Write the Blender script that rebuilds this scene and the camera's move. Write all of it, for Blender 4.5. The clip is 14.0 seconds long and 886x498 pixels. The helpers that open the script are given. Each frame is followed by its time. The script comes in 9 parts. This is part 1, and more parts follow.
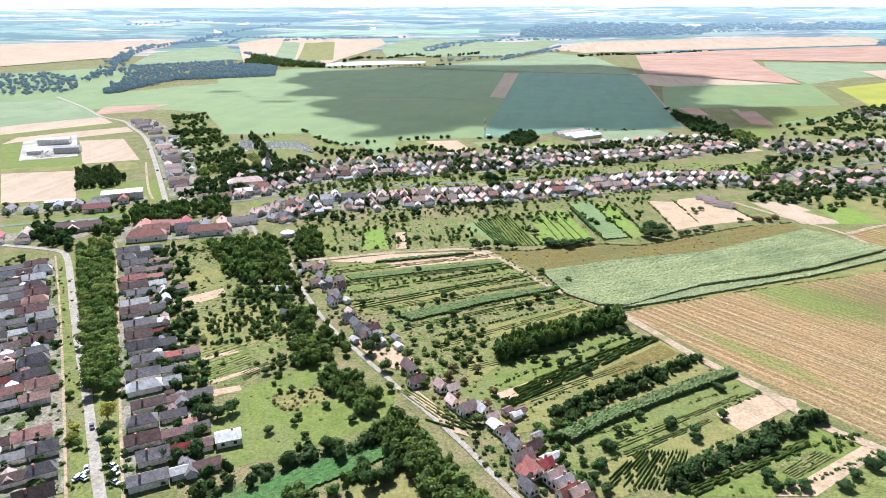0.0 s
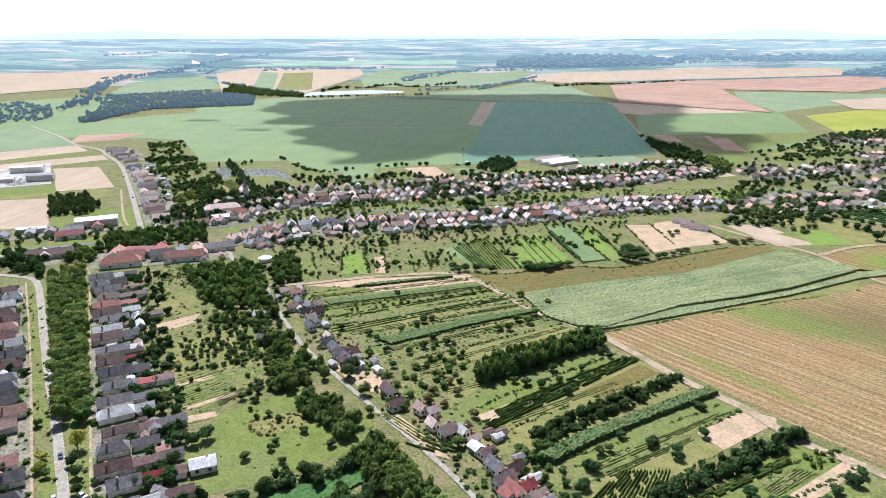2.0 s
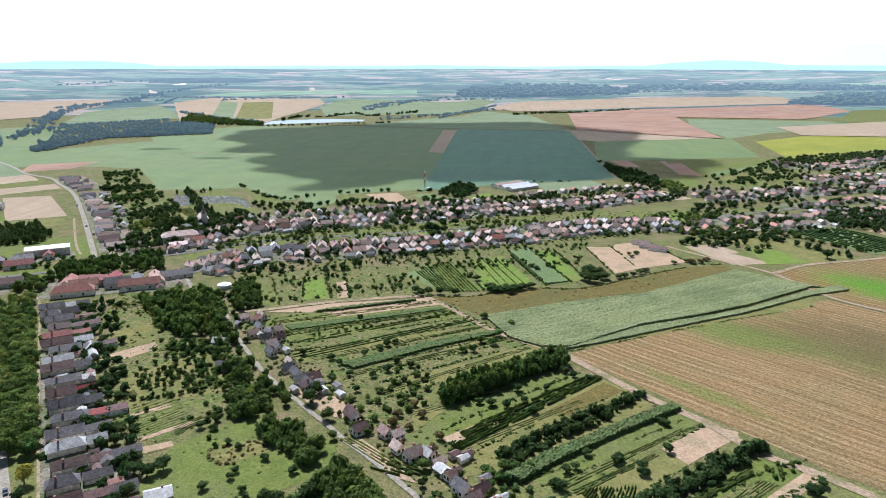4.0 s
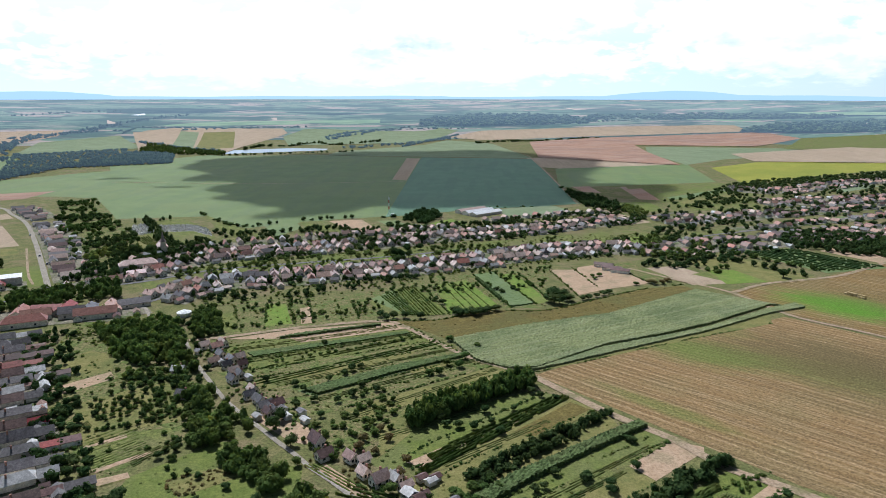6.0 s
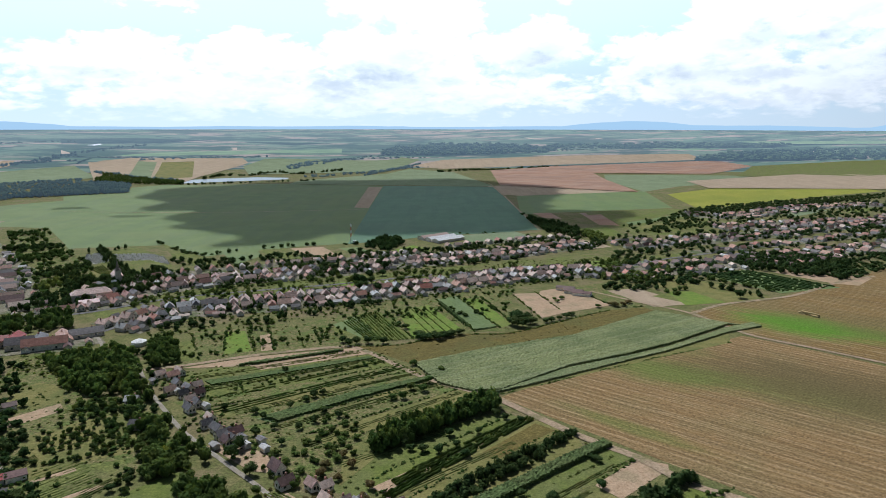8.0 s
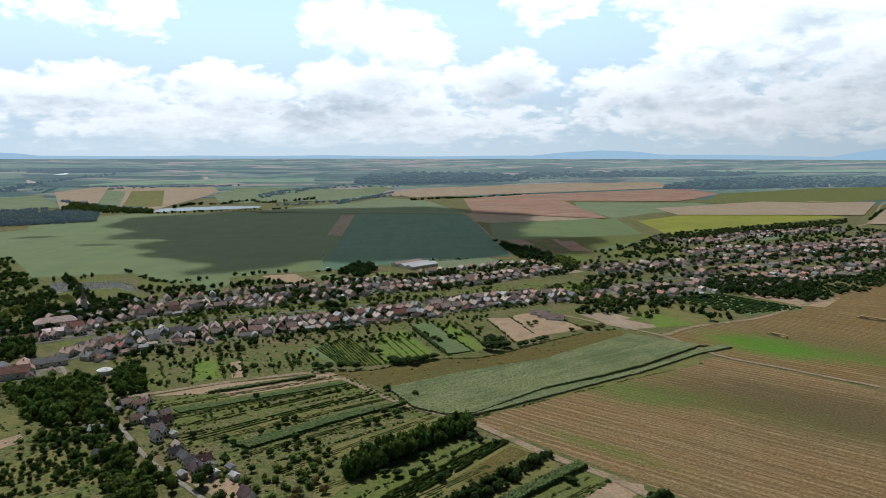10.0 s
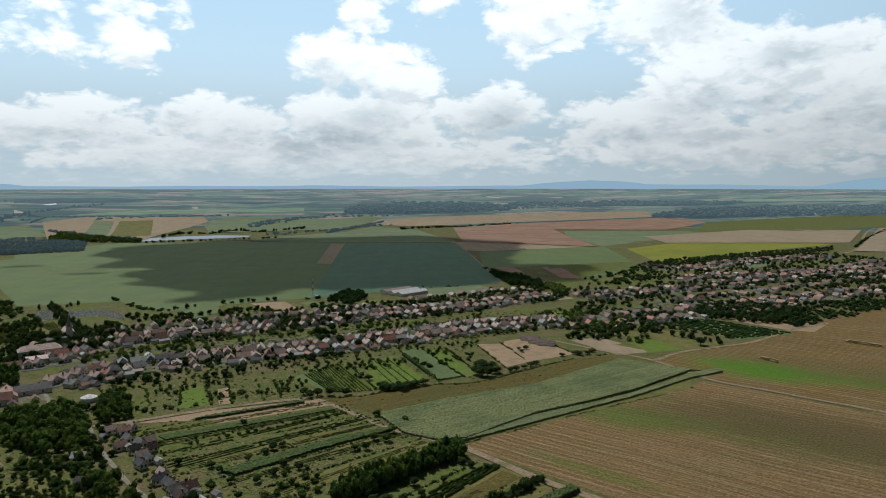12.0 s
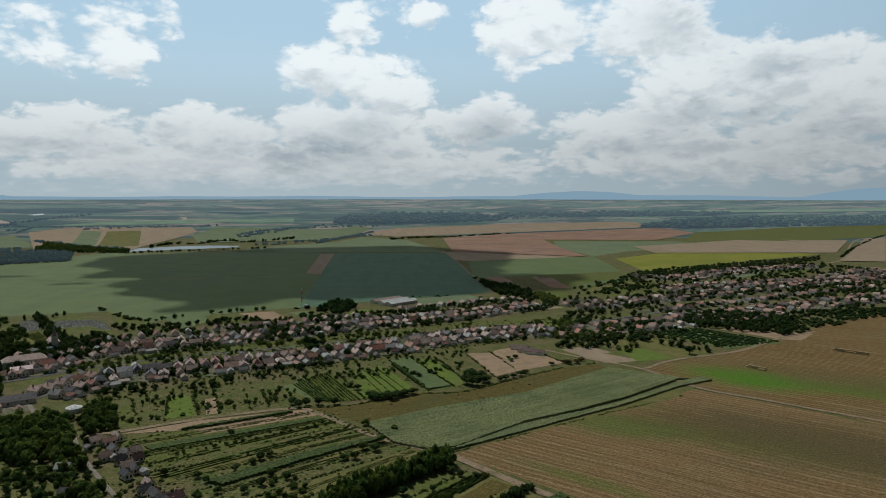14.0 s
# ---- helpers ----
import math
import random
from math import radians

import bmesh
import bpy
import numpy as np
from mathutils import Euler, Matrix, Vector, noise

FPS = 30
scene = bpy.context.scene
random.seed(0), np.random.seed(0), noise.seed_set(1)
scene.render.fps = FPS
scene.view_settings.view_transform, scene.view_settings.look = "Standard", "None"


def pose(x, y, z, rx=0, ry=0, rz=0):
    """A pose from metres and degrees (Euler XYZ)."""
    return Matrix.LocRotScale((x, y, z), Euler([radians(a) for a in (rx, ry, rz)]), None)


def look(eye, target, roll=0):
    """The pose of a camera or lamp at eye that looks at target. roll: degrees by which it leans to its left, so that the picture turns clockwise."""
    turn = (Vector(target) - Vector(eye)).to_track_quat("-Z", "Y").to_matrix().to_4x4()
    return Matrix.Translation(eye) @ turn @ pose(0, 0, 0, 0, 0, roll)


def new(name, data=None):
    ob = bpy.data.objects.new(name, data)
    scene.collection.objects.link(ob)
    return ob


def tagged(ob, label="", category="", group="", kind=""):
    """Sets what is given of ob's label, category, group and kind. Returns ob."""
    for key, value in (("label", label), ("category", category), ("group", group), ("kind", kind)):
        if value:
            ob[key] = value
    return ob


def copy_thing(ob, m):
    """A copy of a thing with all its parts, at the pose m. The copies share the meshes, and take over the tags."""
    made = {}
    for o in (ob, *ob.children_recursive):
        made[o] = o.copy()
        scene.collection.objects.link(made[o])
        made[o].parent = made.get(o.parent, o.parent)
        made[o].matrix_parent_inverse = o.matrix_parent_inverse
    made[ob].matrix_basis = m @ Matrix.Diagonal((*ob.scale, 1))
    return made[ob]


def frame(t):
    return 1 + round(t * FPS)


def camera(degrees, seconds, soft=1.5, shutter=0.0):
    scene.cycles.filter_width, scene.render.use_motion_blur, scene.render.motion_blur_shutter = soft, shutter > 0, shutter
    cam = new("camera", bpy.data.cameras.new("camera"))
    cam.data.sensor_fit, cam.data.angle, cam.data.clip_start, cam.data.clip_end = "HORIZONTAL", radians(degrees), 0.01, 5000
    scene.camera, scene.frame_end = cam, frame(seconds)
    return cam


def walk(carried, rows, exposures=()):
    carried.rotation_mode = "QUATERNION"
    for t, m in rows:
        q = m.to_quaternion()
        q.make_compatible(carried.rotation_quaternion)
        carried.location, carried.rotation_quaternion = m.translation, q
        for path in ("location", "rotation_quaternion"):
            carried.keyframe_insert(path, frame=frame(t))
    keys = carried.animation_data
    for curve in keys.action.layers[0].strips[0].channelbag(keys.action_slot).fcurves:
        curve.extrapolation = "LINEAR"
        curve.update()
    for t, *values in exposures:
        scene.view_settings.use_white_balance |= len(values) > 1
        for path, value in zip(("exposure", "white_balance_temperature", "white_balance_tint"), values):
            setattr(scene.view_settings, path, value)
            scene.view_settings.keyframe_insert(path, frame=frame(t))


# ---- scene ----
# The camera sinks straight down over the fields while it tilts up: seconds, metres, and yaw, pitch, roll in degrees.
cam = camera(66.1, 14.0, soft=0.6)
ROWS = [
    (0, 0.00, 0.00, 160.00, -0.00, -20.20, -0.15),
    (0.5, -0.05, -0.04, 159.16, -0.40, -19.59, -0.11),
    (1, -0.02, -0.09, 158.22, -0.77, -18.98, -0.07),
    (1.5, 0.00, -0.04, 157.17, -1.19, -18.37, -0.03),
    (2, 0.05, -0.09, 156.21, -1.80, -17.75, -0.01),
    (2.5, 0.06, -0.22, 155.29, -2.63, -17.14, 0.03),
    (3, 0.12, -0.20, 154.43, -3.47, -16.56, 0.06),
    (5.5, 0.23, -0.01, 149.27, -7.29, -13.48, 0.08),
    (6, 0.21, -0.05, 148.31, -8.09, -12.88, 0.07),
    (6.5, 0.24, 0.00, 147.30, -8.89, -12.26, 0.07),
    (7, 0.34, 0.10, 146.28, -9.72, -11.65, 0.04),
    (7.5, 0.60, 0.29, 145.21, -10.56, -11.02, 0.06),
    (8, 0.60, 0.42, 144.20, -11.26, -10.39, 0.08),
    (8.5, 0.51, 0.38, 143.33, -11.78, -9.77, 0.05),
    (9, 0.54, 0.38, 142.40, -12.36, -9.17, 0.03),
    (11.5, 0.60, 0.24, 137.54, -14.45, -6.03, 0.03),
    (12, 0.61, 0.25, 136.55, -14.39, -5.39, -0.00),
    (12.5, 0.64, 0.24, 136.07, -14.34, -4.78, 0.00),
    (13, 0.71, 0.15, 135.73, -14.27, -4.49, -0.03),
    (13.5, 0.81, 0.20, 135.50, -14.20, -4.48, 0.01),
    (14, 1.08, 0.18, 135.14, -15.23, -4.49, 0.05),
]
EXPOSURES = [(0.0, 1.12, 5450, 15), (1.5, 0.96, 5450, 15), (3.0, 0.72, 5450, 14), (5.5, 0.13, 5500, 12), (6.5, 0.0, 5550, 11), (7.5, -0.15, 5600, 10), (9.0, -0.42, 5750, 9), (11.5, -0.80, 5950, 6), (12.5, -0.97, 6000, 5), (13.0, -1.04, 6000, 5), (14.0, -1.20, 6050, 5)]
walk(cam, [(t, pose(x, y, z, 90 + pitch, -roll, yaw)) for t, x, y, z, yaw, pitch, roll in ROWS], EXPOSURES)

# ---- daylight: sky with broken clouds, one sun ahead and a little to the left ----
SUN_EL, SUN_AZ = radians(52), radians(-18)          # azimuth from +y, clockwise
sun_way = Vector((math.sin(SUN_AZ) * math.cos(SUN_EL), math.cos(SUN_AZ) * math.cos(SUN_EL), math.sin(SUN_EL)))
sun = new("sun", bpy.data.lights.new("sun", "SUN"))
sun.data.energy, sun.data.angle, sun.data.color = 5.0, radians(0.9), (1.0, 0.94, 0.86)
sun.matrix_world = look(sun_way * 3000, (0, 0, 0))


class Nodes:
    """Short hands for building a node tree."""

    def __init__(self, tree):
        self.tree = tree
        tree.nodes.clear()

    def put(self, kind, inputs=None):
        n = self.tree.nodes.new(kind)
        for k, v in (inputs or {}).items():
            if isinstance(v, bpy.types.NodeSocket):
                self.tree.links.new(v, n.inputs[k])
            else:
                n.inputs[k].default_value = v
        return n

    def math(self, op, a, b=0.0, clamp=False):
        n = self.put("ShaderNodeMath", {0: a, 1: b})
        n.operation, n.use_clamp = op, clamp
        return n.outputs[0]

    def mix(self, fac, a, b, blend="MIX"):
        n = self.tree.nodes.new("ShaderNodeMix")
        n.data_type, n.blend_type = "RGBA", blend
        for k, v in ((0, fac), (6, a), (7, b)):
            if isinstance(v, bpy.types.NodeSocket):
                self.tree.links.new(v, n.inputs[k])
            else:
                n.inputs[k].default_value = v
        return n.outputs[2]

    def ramp(self, fac, low, high, to0=0.0, to1=1.0):
        n = self.put("ShaderNodeMapRange", {0: fac, 1: low, 2: high, 3: to0, 4: to1})
        n.interpolation_type = "SMOOTHSTEP"
        return n.outputs[0]

    def noise(self, vec, scale, detail=3.0, rough=0.55):
        return self.put("ShaderNodeTexNoise", {"Vector": vec, "Scale": scale, "Detail": detail, "Roughness": rough}).outputs[0]


def rgb(r, g, b):
    return (r, g, b, 1.0)


world = bpy.data.worlds.new("sky")
scene.world = world
world.use_nodes = True
w = Nodes(world.node_tree)
sky = w.put("ShaderNodeTexSky")
sky.sky_type, sky.sun_disc, sky.sun_elevation, sky.sun_rotation, sky.air_density, sky.dust_density = "NISHITA", False, SUN_EL, SUN_AZ, 1.0, 1.6
ray = w.put("ShaderNodeTexCoord").outputs["Generated"]
sep = w.put("ShaderNodeSeparateXYZ", {0: ray})
az = w.math("ARCTAN2", sep.outputs[0], sep.outputs[1])
el = w.math("ARCSINE", sep.outputs[2])


def heaps(e, spots):
    """The strongest of several soft ellipses round the sky: azimuth, elevation, half width, half height in degrees, weight."""
    best = None
    for a, b, c, d, k in spots:
        u = w.math("DIVIDE", w.math("SUBTRACT", az, radians(a)), radians(c))
        v = w.math("DIVIDE", w.math("SUBTRACT", e, radians(b)), radians(d))
        g = w.math("MULTIPLY", w.math("EXPONENT", w.math("MULTIPLY", w.math("ADD", w.math("MULTIPLY", u, u), w.math("MULTIPLY", v, v)), -0.75)), k)
        best = g if best is None else w.math("MAXIMUM", best, g)
    return best


CLOUD_HEAPS = ((-15.3, 10.3, 4.2, 2.1, 0.62), (-9.7, 11.4, 3.5, 3.5, 0.8), (-6.4, 13.3, 1.8, 1.9, 0.8), (7.5, 13.8, 2.6, 1.9, 0.75), (13.6, 14.4, 2.8, 1.6, 0.75), (4.3, 10.9, 3.3, 1.5, 1.0), (6.6, 9.7, 6.0, 2.0, 1.0),
               (11.7, 8.4, 5.1, 1.8, 1.0), (-14.4, 4.8, 7.5, 2.2, 0.9), (-3.3, 5.0, 6.5, 2.5, 1.0), (7.5, 4.9, 7.9, 2.8, 1.0), (17.8, 6.3, 5.6, 2.4, 1.0), (21.9, 13.0, 4.9, 3.2, 1.0), (32.0, 12.5, 5.6, 3.0, 1.0),
               (34.2, 9.0, 5.8, 3.9, 1.0), (40.9, 8.9, 5.1, 3.5, 1.0), (45.5, 7.4, 5.2, 4.4, 1.0), (30.9, 5.2, 7.0, 2.1, 1.0), (37.2, 3.1, 14.0, 2.2, 0.95), (1.0, 2.6, 24.0, 2.2, 0.95), (-15.5, 12.6, 2.8, 1.2, 0.6),
               (-26.0, 7.0, 6.0, 4.0, 0.9), (56.0, 8.0, 6.0, 5.0, 0.9))
CLOUD_GAPS = ((-1.9, 10.9, 3.3, 3.3, 0.45), (2.8, 13.5, 1.9, 1.6, 0.4), (16.1, 10.0, 1.5, 2.6, 0.5), (26.9, 8.7, 4.0, 1.2, 0.45), (42.5, 13.6, 3.9, 1.3, 0.6), (-9.8, 7.5, 4.2, 0.7, 0.35), (-17.8, 7.7, 3.7, 1.2, 0.3))
CLOUD_BASES = ((37.5, 6.1, 4.4, 0.8, 1.0), (41.6, 9.6, 2.8, 0.8, 0.8), (35.3, 13.6, 3.5, 1.9, 0.8), (3.8, 3.6, 5.6, 1.2, 0.9), (19.2, 5.0, 2.8, 1.6, 0.7), (45.0, 4.5, 3.9, 0.7, 0.9), (27.3, 12.1, 1.6, 1.7, 0.5), (27.9, 3.7, 5.6, 0.7, 0.6),
               (8.4, 5.4, 2.3, 1.0, 0.6), (-10.7, 3.5, 2.2, 0.6, 0.6), (-6.7, 5.2, 1.6, 0.5, 0.6), (36.8, 4.0, 3.6, 0.6, 0.6), (3.8, 9.2, 2.0, 0.6, 0.5), (-15.5, 3.5, 3.2, 0.5, 0.6), (44.7, 2.9, 4.2, 0.6, 0.6), (12.0, 2.4, 9.0, 0.4, 0.4), (-3.0, 2.2, 8.0, 0.35, 0.4))


def cloud_field(lift):
    """Cloud thickness round the sky; lift shifts it upwards, to tell lit tops from shaded bases."""
    e = w.math("ADD", el, lift)
    squash = w.math("ADD", w.math("MULTIPLY", e, 1.3), w.math("MULTIPLY", w.math("POWER", w.math("MAXIMUM", e, 0.0), 0.5), 0.45))
    flat = w.put("ShaderNodeCombineXYZ", {0: az, 1: squash, 2: 0.37}).outputs[0]
    swirl = w.put("ShaderNodeTexNoise", {"Vector": flat, "Scale": 11.0, "Detail": 5.0, "Roughness": 0.62}).outputs[1]
    shift = w.put("ShaderNodeVectorMath", {0: swirl, 1: (0.5, 0.5, 0.5)})
    shift.operation = "SUBTRACT"
    small = w.put("ShaderNodeVectorMath", {0: shift.outputs[0], 3: 0.05})
    small.operation = "SCALE"
    bent = w.put("ShaderNodeVectorMath", {0: flat, 1: small.outputs[0]})
    bent.operation = "ADD"
    vec = bent.outputs[0]
    wavy = w.math("ADD", e, w.math("MULTIPLY", w.math("SUBTRACT", w.noise(vec, 20.0, 4.0, 0.6), 0.5), 0.05))
    total = w.math("SUBTRACT", w.math("MULTIPLY", heaps(wavy, CLOUD_HEAPS), 0.62), heaps(wavy, CLOUD_GAPS))
    total = w.math("ADD", total, w.math("MULTIPLY", w.math("SUBTRACT", w.noise(vec, 30.0, 7.0, 0.62), 0.5), 0.50))
    for size, part_ in ((16.0, 0.16), (34.0, 0.13), (75.0, 0.08)):
        v = w.put("ShaderNodeTexVoronoi", {"Vector": vec, "Scale": size})
        v.feature = "SMOOTH_F1"
        v.inputs["Smoothness"].default_value = 0.5
        total = w.math("ADD", total, w.math("MULTIPLY", w.math("SUBTRACT", 0.5, v.outputs["Distance"]), part_ * 1.6))
    return total


thick = cloud_field(0.0)
above = cloud_field(0.018)
cover = w.ramp(thick, 0.20, 0.42)
relief = w.ramp(w.math("SUBTRACT", above, thick), -0.10, 0.26)          # 1: cloud goes on above, a base
drift = w.math("MULTIPLY", w.math("SUBTRACT", w.noise(w.put("ShaderNodeCombineXYZ", {0: az, 1: w.math("MULTIPLY", el, 2.5), 2: 0.9}).outputs[0], 16.0, 5.0, 0.6), 0.5), 0.06)
under = w.math("MULTIPLY", heaps(w.math("ADD", el, drift), CLOUD_BASES), w.ramp(thick, 0.3, 0.65))
shade = w.math("ADD", w.math("MULTIPLY", relief, 0.45), under, True)
CLOUD_LIT, CLOUD_BASE, HAZE = rgb(24.0, 23.9, 23.5), rgb(11.8, 13.1, 14.1), rgb(12.4, 14.0, 14.8)
cloud = w.mix(shade, CLOUD_LIT, CLOUD_BASE)
blue = w.mix(w.ramp(el, radians(4), radians(15)), rgb(14.2, 16.8, 18.2), rgb(12.0, 15.8, 18.9))
with_clouds = w.mix(w.math("MULTIPLY", cover, 0.96), blue, cloud)
low = w.ramp(el, radians(-0.3), radians(2.6), 0.85, 0.0)
veiled = w.ramp(el, radians(2.0), radians(11.0), 0.80, 1.10)             # thicker air dims the low clouds
with_clouds = w.mix(1.0, with_clouds, w.put("ShaderNodeCombineXYZ", {0: veiled, 1: veiled, 2: veiled}).outputs[0], "MULTIPLY")
hazy = w.mix(low, with_clouds, HAZE)
# clouds and haze scatter forwards: bright towards the sun, dimmer away from it
facing = w.put("ShaderNodeVectorMath", {0: ray, 1: tuple(sun_way)})
facing.operation = "DOT_PRODUCT"
glow = w.ramp(facing.outputs["Value"], -0.5, 0.75, 0.14, 1.04)
hazy = w.mix(1.0, hazy, w.put("ShaderNodeCombineXYZ", {0: glow, 1: glow, 2: glow}).outputs[0], "MULTIPLY")
high = w.ramp(el, radians(16.5), radians(26))                          # clear sky overhead
dome = w.mix(high, hazy, w.mix(w.math("MULTIPLY", cover, 0.25), w.mix(1.0, sky.outputs[0], rgb(0.34, 0.34, 0.34), "MULTIPLY"), rgb(3.0, 3.2, 3.5)))
back = w.put("ShaderNodeBackground", {0: dome, 1: 0.076})
w.tree.links.new(back.outputs[0], w.put("ShaderNodeOutputWorld").inputs[0])

# ---- materials ----


def surface(name, one, two, scale=0.3, three=None, scale3=0.03, amount=0.6, rough=0.9, bump=0.0, stripe=None, obj_var=0.0, island=0.0, grain=0.3, patches=(), gloss=0.035, rows=()):
    """A matt surface of two mixed colours at one scale, a third in larger patches, and stripes (direction in degrees, period in metres, colour, strength)."""
    m = bpy.data.materials.new(name)
    m.use_nodes = True
    n = Nodes(m.node_tree)
    pos = n.put("ShaderNodeNewGeometry").outputs["Position"]
    small = n.noise(pos, scale, 5.0, 0.65)
    col = n.mix(n.ramp(small, 0.35, 0.65), rgb(*one), rgb(*two))
    if three:
        col = n.mix(n.math("MULTIPLY", n.ramp(n.noise(pos, scale3, 4.0, 0.6), 0.45, 0.65), amount), col, rgb(*three))
    if stripe:
        for ang, period, colour, strength in stripe:
            turned = n.put("ShaderNodeMapping", {"Vector": pos, "Rotation": (0, 0, -radians(ang))}).outputs[0]
            s = n.put("ShaderNodeSeparateXYZ", {0: turned})
            wob = n.math("MULTIPLY", n.noise(pos, 0.03, 2.0), 0.7)
            along = n.put("ShaderNodeCombineXYZ", {0: n.math("MULTIPLY", s.outputs[0], 0.006), 1: n.math("ADD", n.math("DIVIDE", s.outputs[1], period), wob), 2: 0.0}).outputs[0]
            lines = n.ramp(n.noise(along, 1.0, 2.0, 0.5), 0.47, 0.60)
            broken = n.ramp(n.noise(pos, 0.11, 4.0, 0.6), 0.3, 0.6, 0.35, 1.0)
            col = n.mix(n.math("MULTIPLY", n.math("MULTIPLY", lines, broken), strength), col, rgb(*colour))
    for ang, period, start, wide, colour, strength in rows:
        q = n.put("ShaderNodeSeparateXYZ", {0: n.put("ShaderNodeMapping", {"Vector": pos, "Rotation": (0, 0, -radians(ang))}).outputs[0]})
        wob = n.math("ADD", n.math("MULTIPLY", n.noise(pos, 0.012, 2.0), 1.6), n.math("MULTIPLY", n.noise(pos, 0.35, 3.0), 0.22))
        saw = n.math("FRACT", n.math("ADD", n.math("ADD", n.math("DIVIDE", q.outputs[1], period), wob), start))
        line = n.ramp(n.math("ABSOLUTE", n.math("SUBTRACT", saw, 0.5)), wide, wide * 0.35)
        worn = n.ramp(n.noise(pos, 0.09, 5.0, 0.65), 0.3, 0.62, 0.15, 1.0)
        col = n.mix(n.math("MULTIPLY", n.math("MULTIPLY", line, worn), strength), col, rgb(*colour))
    for px_, py_, turn_, long_, wide_, colour, strength in patches:
        t_ = n.put("ShaderNodeMapping", {"Vector": pos, "Location": (-px_, -py_, 0)}).outputs[0]
        t_ = n.put("ShaderNodeMapping", {"Vector": t_, "Rotation": (0, 0, -radians(turn_))}).outputs[0]
        q_ = n.put("ShaderNodeSeparateXYZ", {0: t_})
        u_, v_ = n.math("DIVIDE", q_.outputs[0], long_), n.math("DIVIDE", q_.outputs[1], wide_)
        g_ = n.math("EXPONENT", n.math("MULTIPLY", n.math("ADD", n.math("MULTIPLY", u_, u_), n.math("MULTIPLY", v_, v_)), -1.0))
        rag = n.math("ADD", g_, n.math("MULTIPLY", n.math("SUBTRACT", n.noise(n.put("ShaderNodeMapping", {"Vector": t_, "Scale": (0.025, 0.14, 1)}).outputs[0], 1.0, 5.0, 0.65), 0.5), 0.9))
        col = n.mix(n.math("MULTIPLY", n.ramp(rag, 0.15, 0.95), strength), col, rgb(*colour))
    if grain:
        rough_grain = n.ramp(n.noise(pos, 0.75, 7.0, 0.78), 0.3, 0.7, 1 - grain, 1 + grain)
        col = n.put("ShaderNodeHueSaturation", {"Value": rough_grain, "Color": col}).outputs[0]
    if obj_var or island:
        src = n.put("ShaderNodeObjectInfo").outputs["Random"] if obj_var else n.put("ShaderNodeNewGeometry").outputs["Random Per Island"]
        k = obj_var or island
        hsv = n.put("ShaderNodeHueSaturation", {"Hue": n.math("ADD", n.math("MULTIPLY", src, 0.05 * k), 0.5 - 0.025 * k), "Saturation": n.math("ADD", n.math("MULTIPLY", src, -0.4 * k), 1.0 + 0.1 * k),
                                                "Value": n.math("ADD", n.math("MULTIPLY", n.math("FRACT", n.math("MULTIPLY", src, 7.31)), k), 1 - k / 2), "Color": col})
        col = hsv.outputs[0]
    bsdf = n.put("ShaderNodeBsdfPrincipled", {"Base Color": col, "Roughness": rough, "Specular IOR Level": gloss if rough > 0.7 else 0.2 if rough > 0.4 else 0.5})
    if bump:
        b = n.put("ShaderNodeBump", {"Height": n.noise(pos, scale * 2.5, 5.0, 0.7), "Strength": 0.8, "Distance": bump}).outputs[0]
        n.tree.links.new(b, bsdf.inputs["Normal"])
    n.tree.links.new(bsdf.outputs[0], n.put("ShaderNodeOutputMaterial").inputs[0])
    return m


def foliage(name, one, two, island=0.5, obj=0.35):
    """Leaves: matt, letting some light through, varied from clump to clump and from tree to tree."""
    m = bpy.data.materials.new(name)
    m.use_nodes = True
    n = Nodes(m.node_tree)
    r1 = n.put("ShaderNodeNewGeometry").outputs["Random Per Island"]
    r2 = n.put("ShaderNodeObjectInfo").outputs["Random"]
    pos = n.put("ShaderNodeNewGeometry").outputs["Position"]
    wide = n.noise(pos, 0.16, 2.0, 0.5)
    tone = n.math("ADD", n.math("MULTIPLY", r2, obj), n.ramp(wide, 0.3, 0.7, 0.62, 1.22))
    col = n.mix(r1, rgb(*one), rgb(*two))
    col = n.mix(n.ramp(n.noise(pos, 0.07, 2.0, 0.5), 0.5, 0.7, 0.0, 0.4), col, rgb(one[0] * 2.2, one[1] * 1.45, one[2] * 1.4))
    col = n.put("ShaderNodeHueSaturation", {"Hue": n.math("ADD", n.math("MULTIPLY", r2, -0.04), 0.515), "Saturation": 0.95, "Value": tone, "Color": col}).outputs[0]
    d = n.put("ShaderNodeBsdfDiffuse", {0: col})
    t = n.put("ShaderNodeBsdfTranslucent", {0: n.mix(1.0, col, rgb(1.35, 1.25, 0.7), "MULTIPLY")})
    x = n.put("ShaderNodeMixShader", {0: 0.32, 1: d.outputs[0], 2: t.outputs[0]})
    n.tree.links.new(x.outputs[0], n.put("ShaderNodeOutputMaterial").inputs[0])
    return m


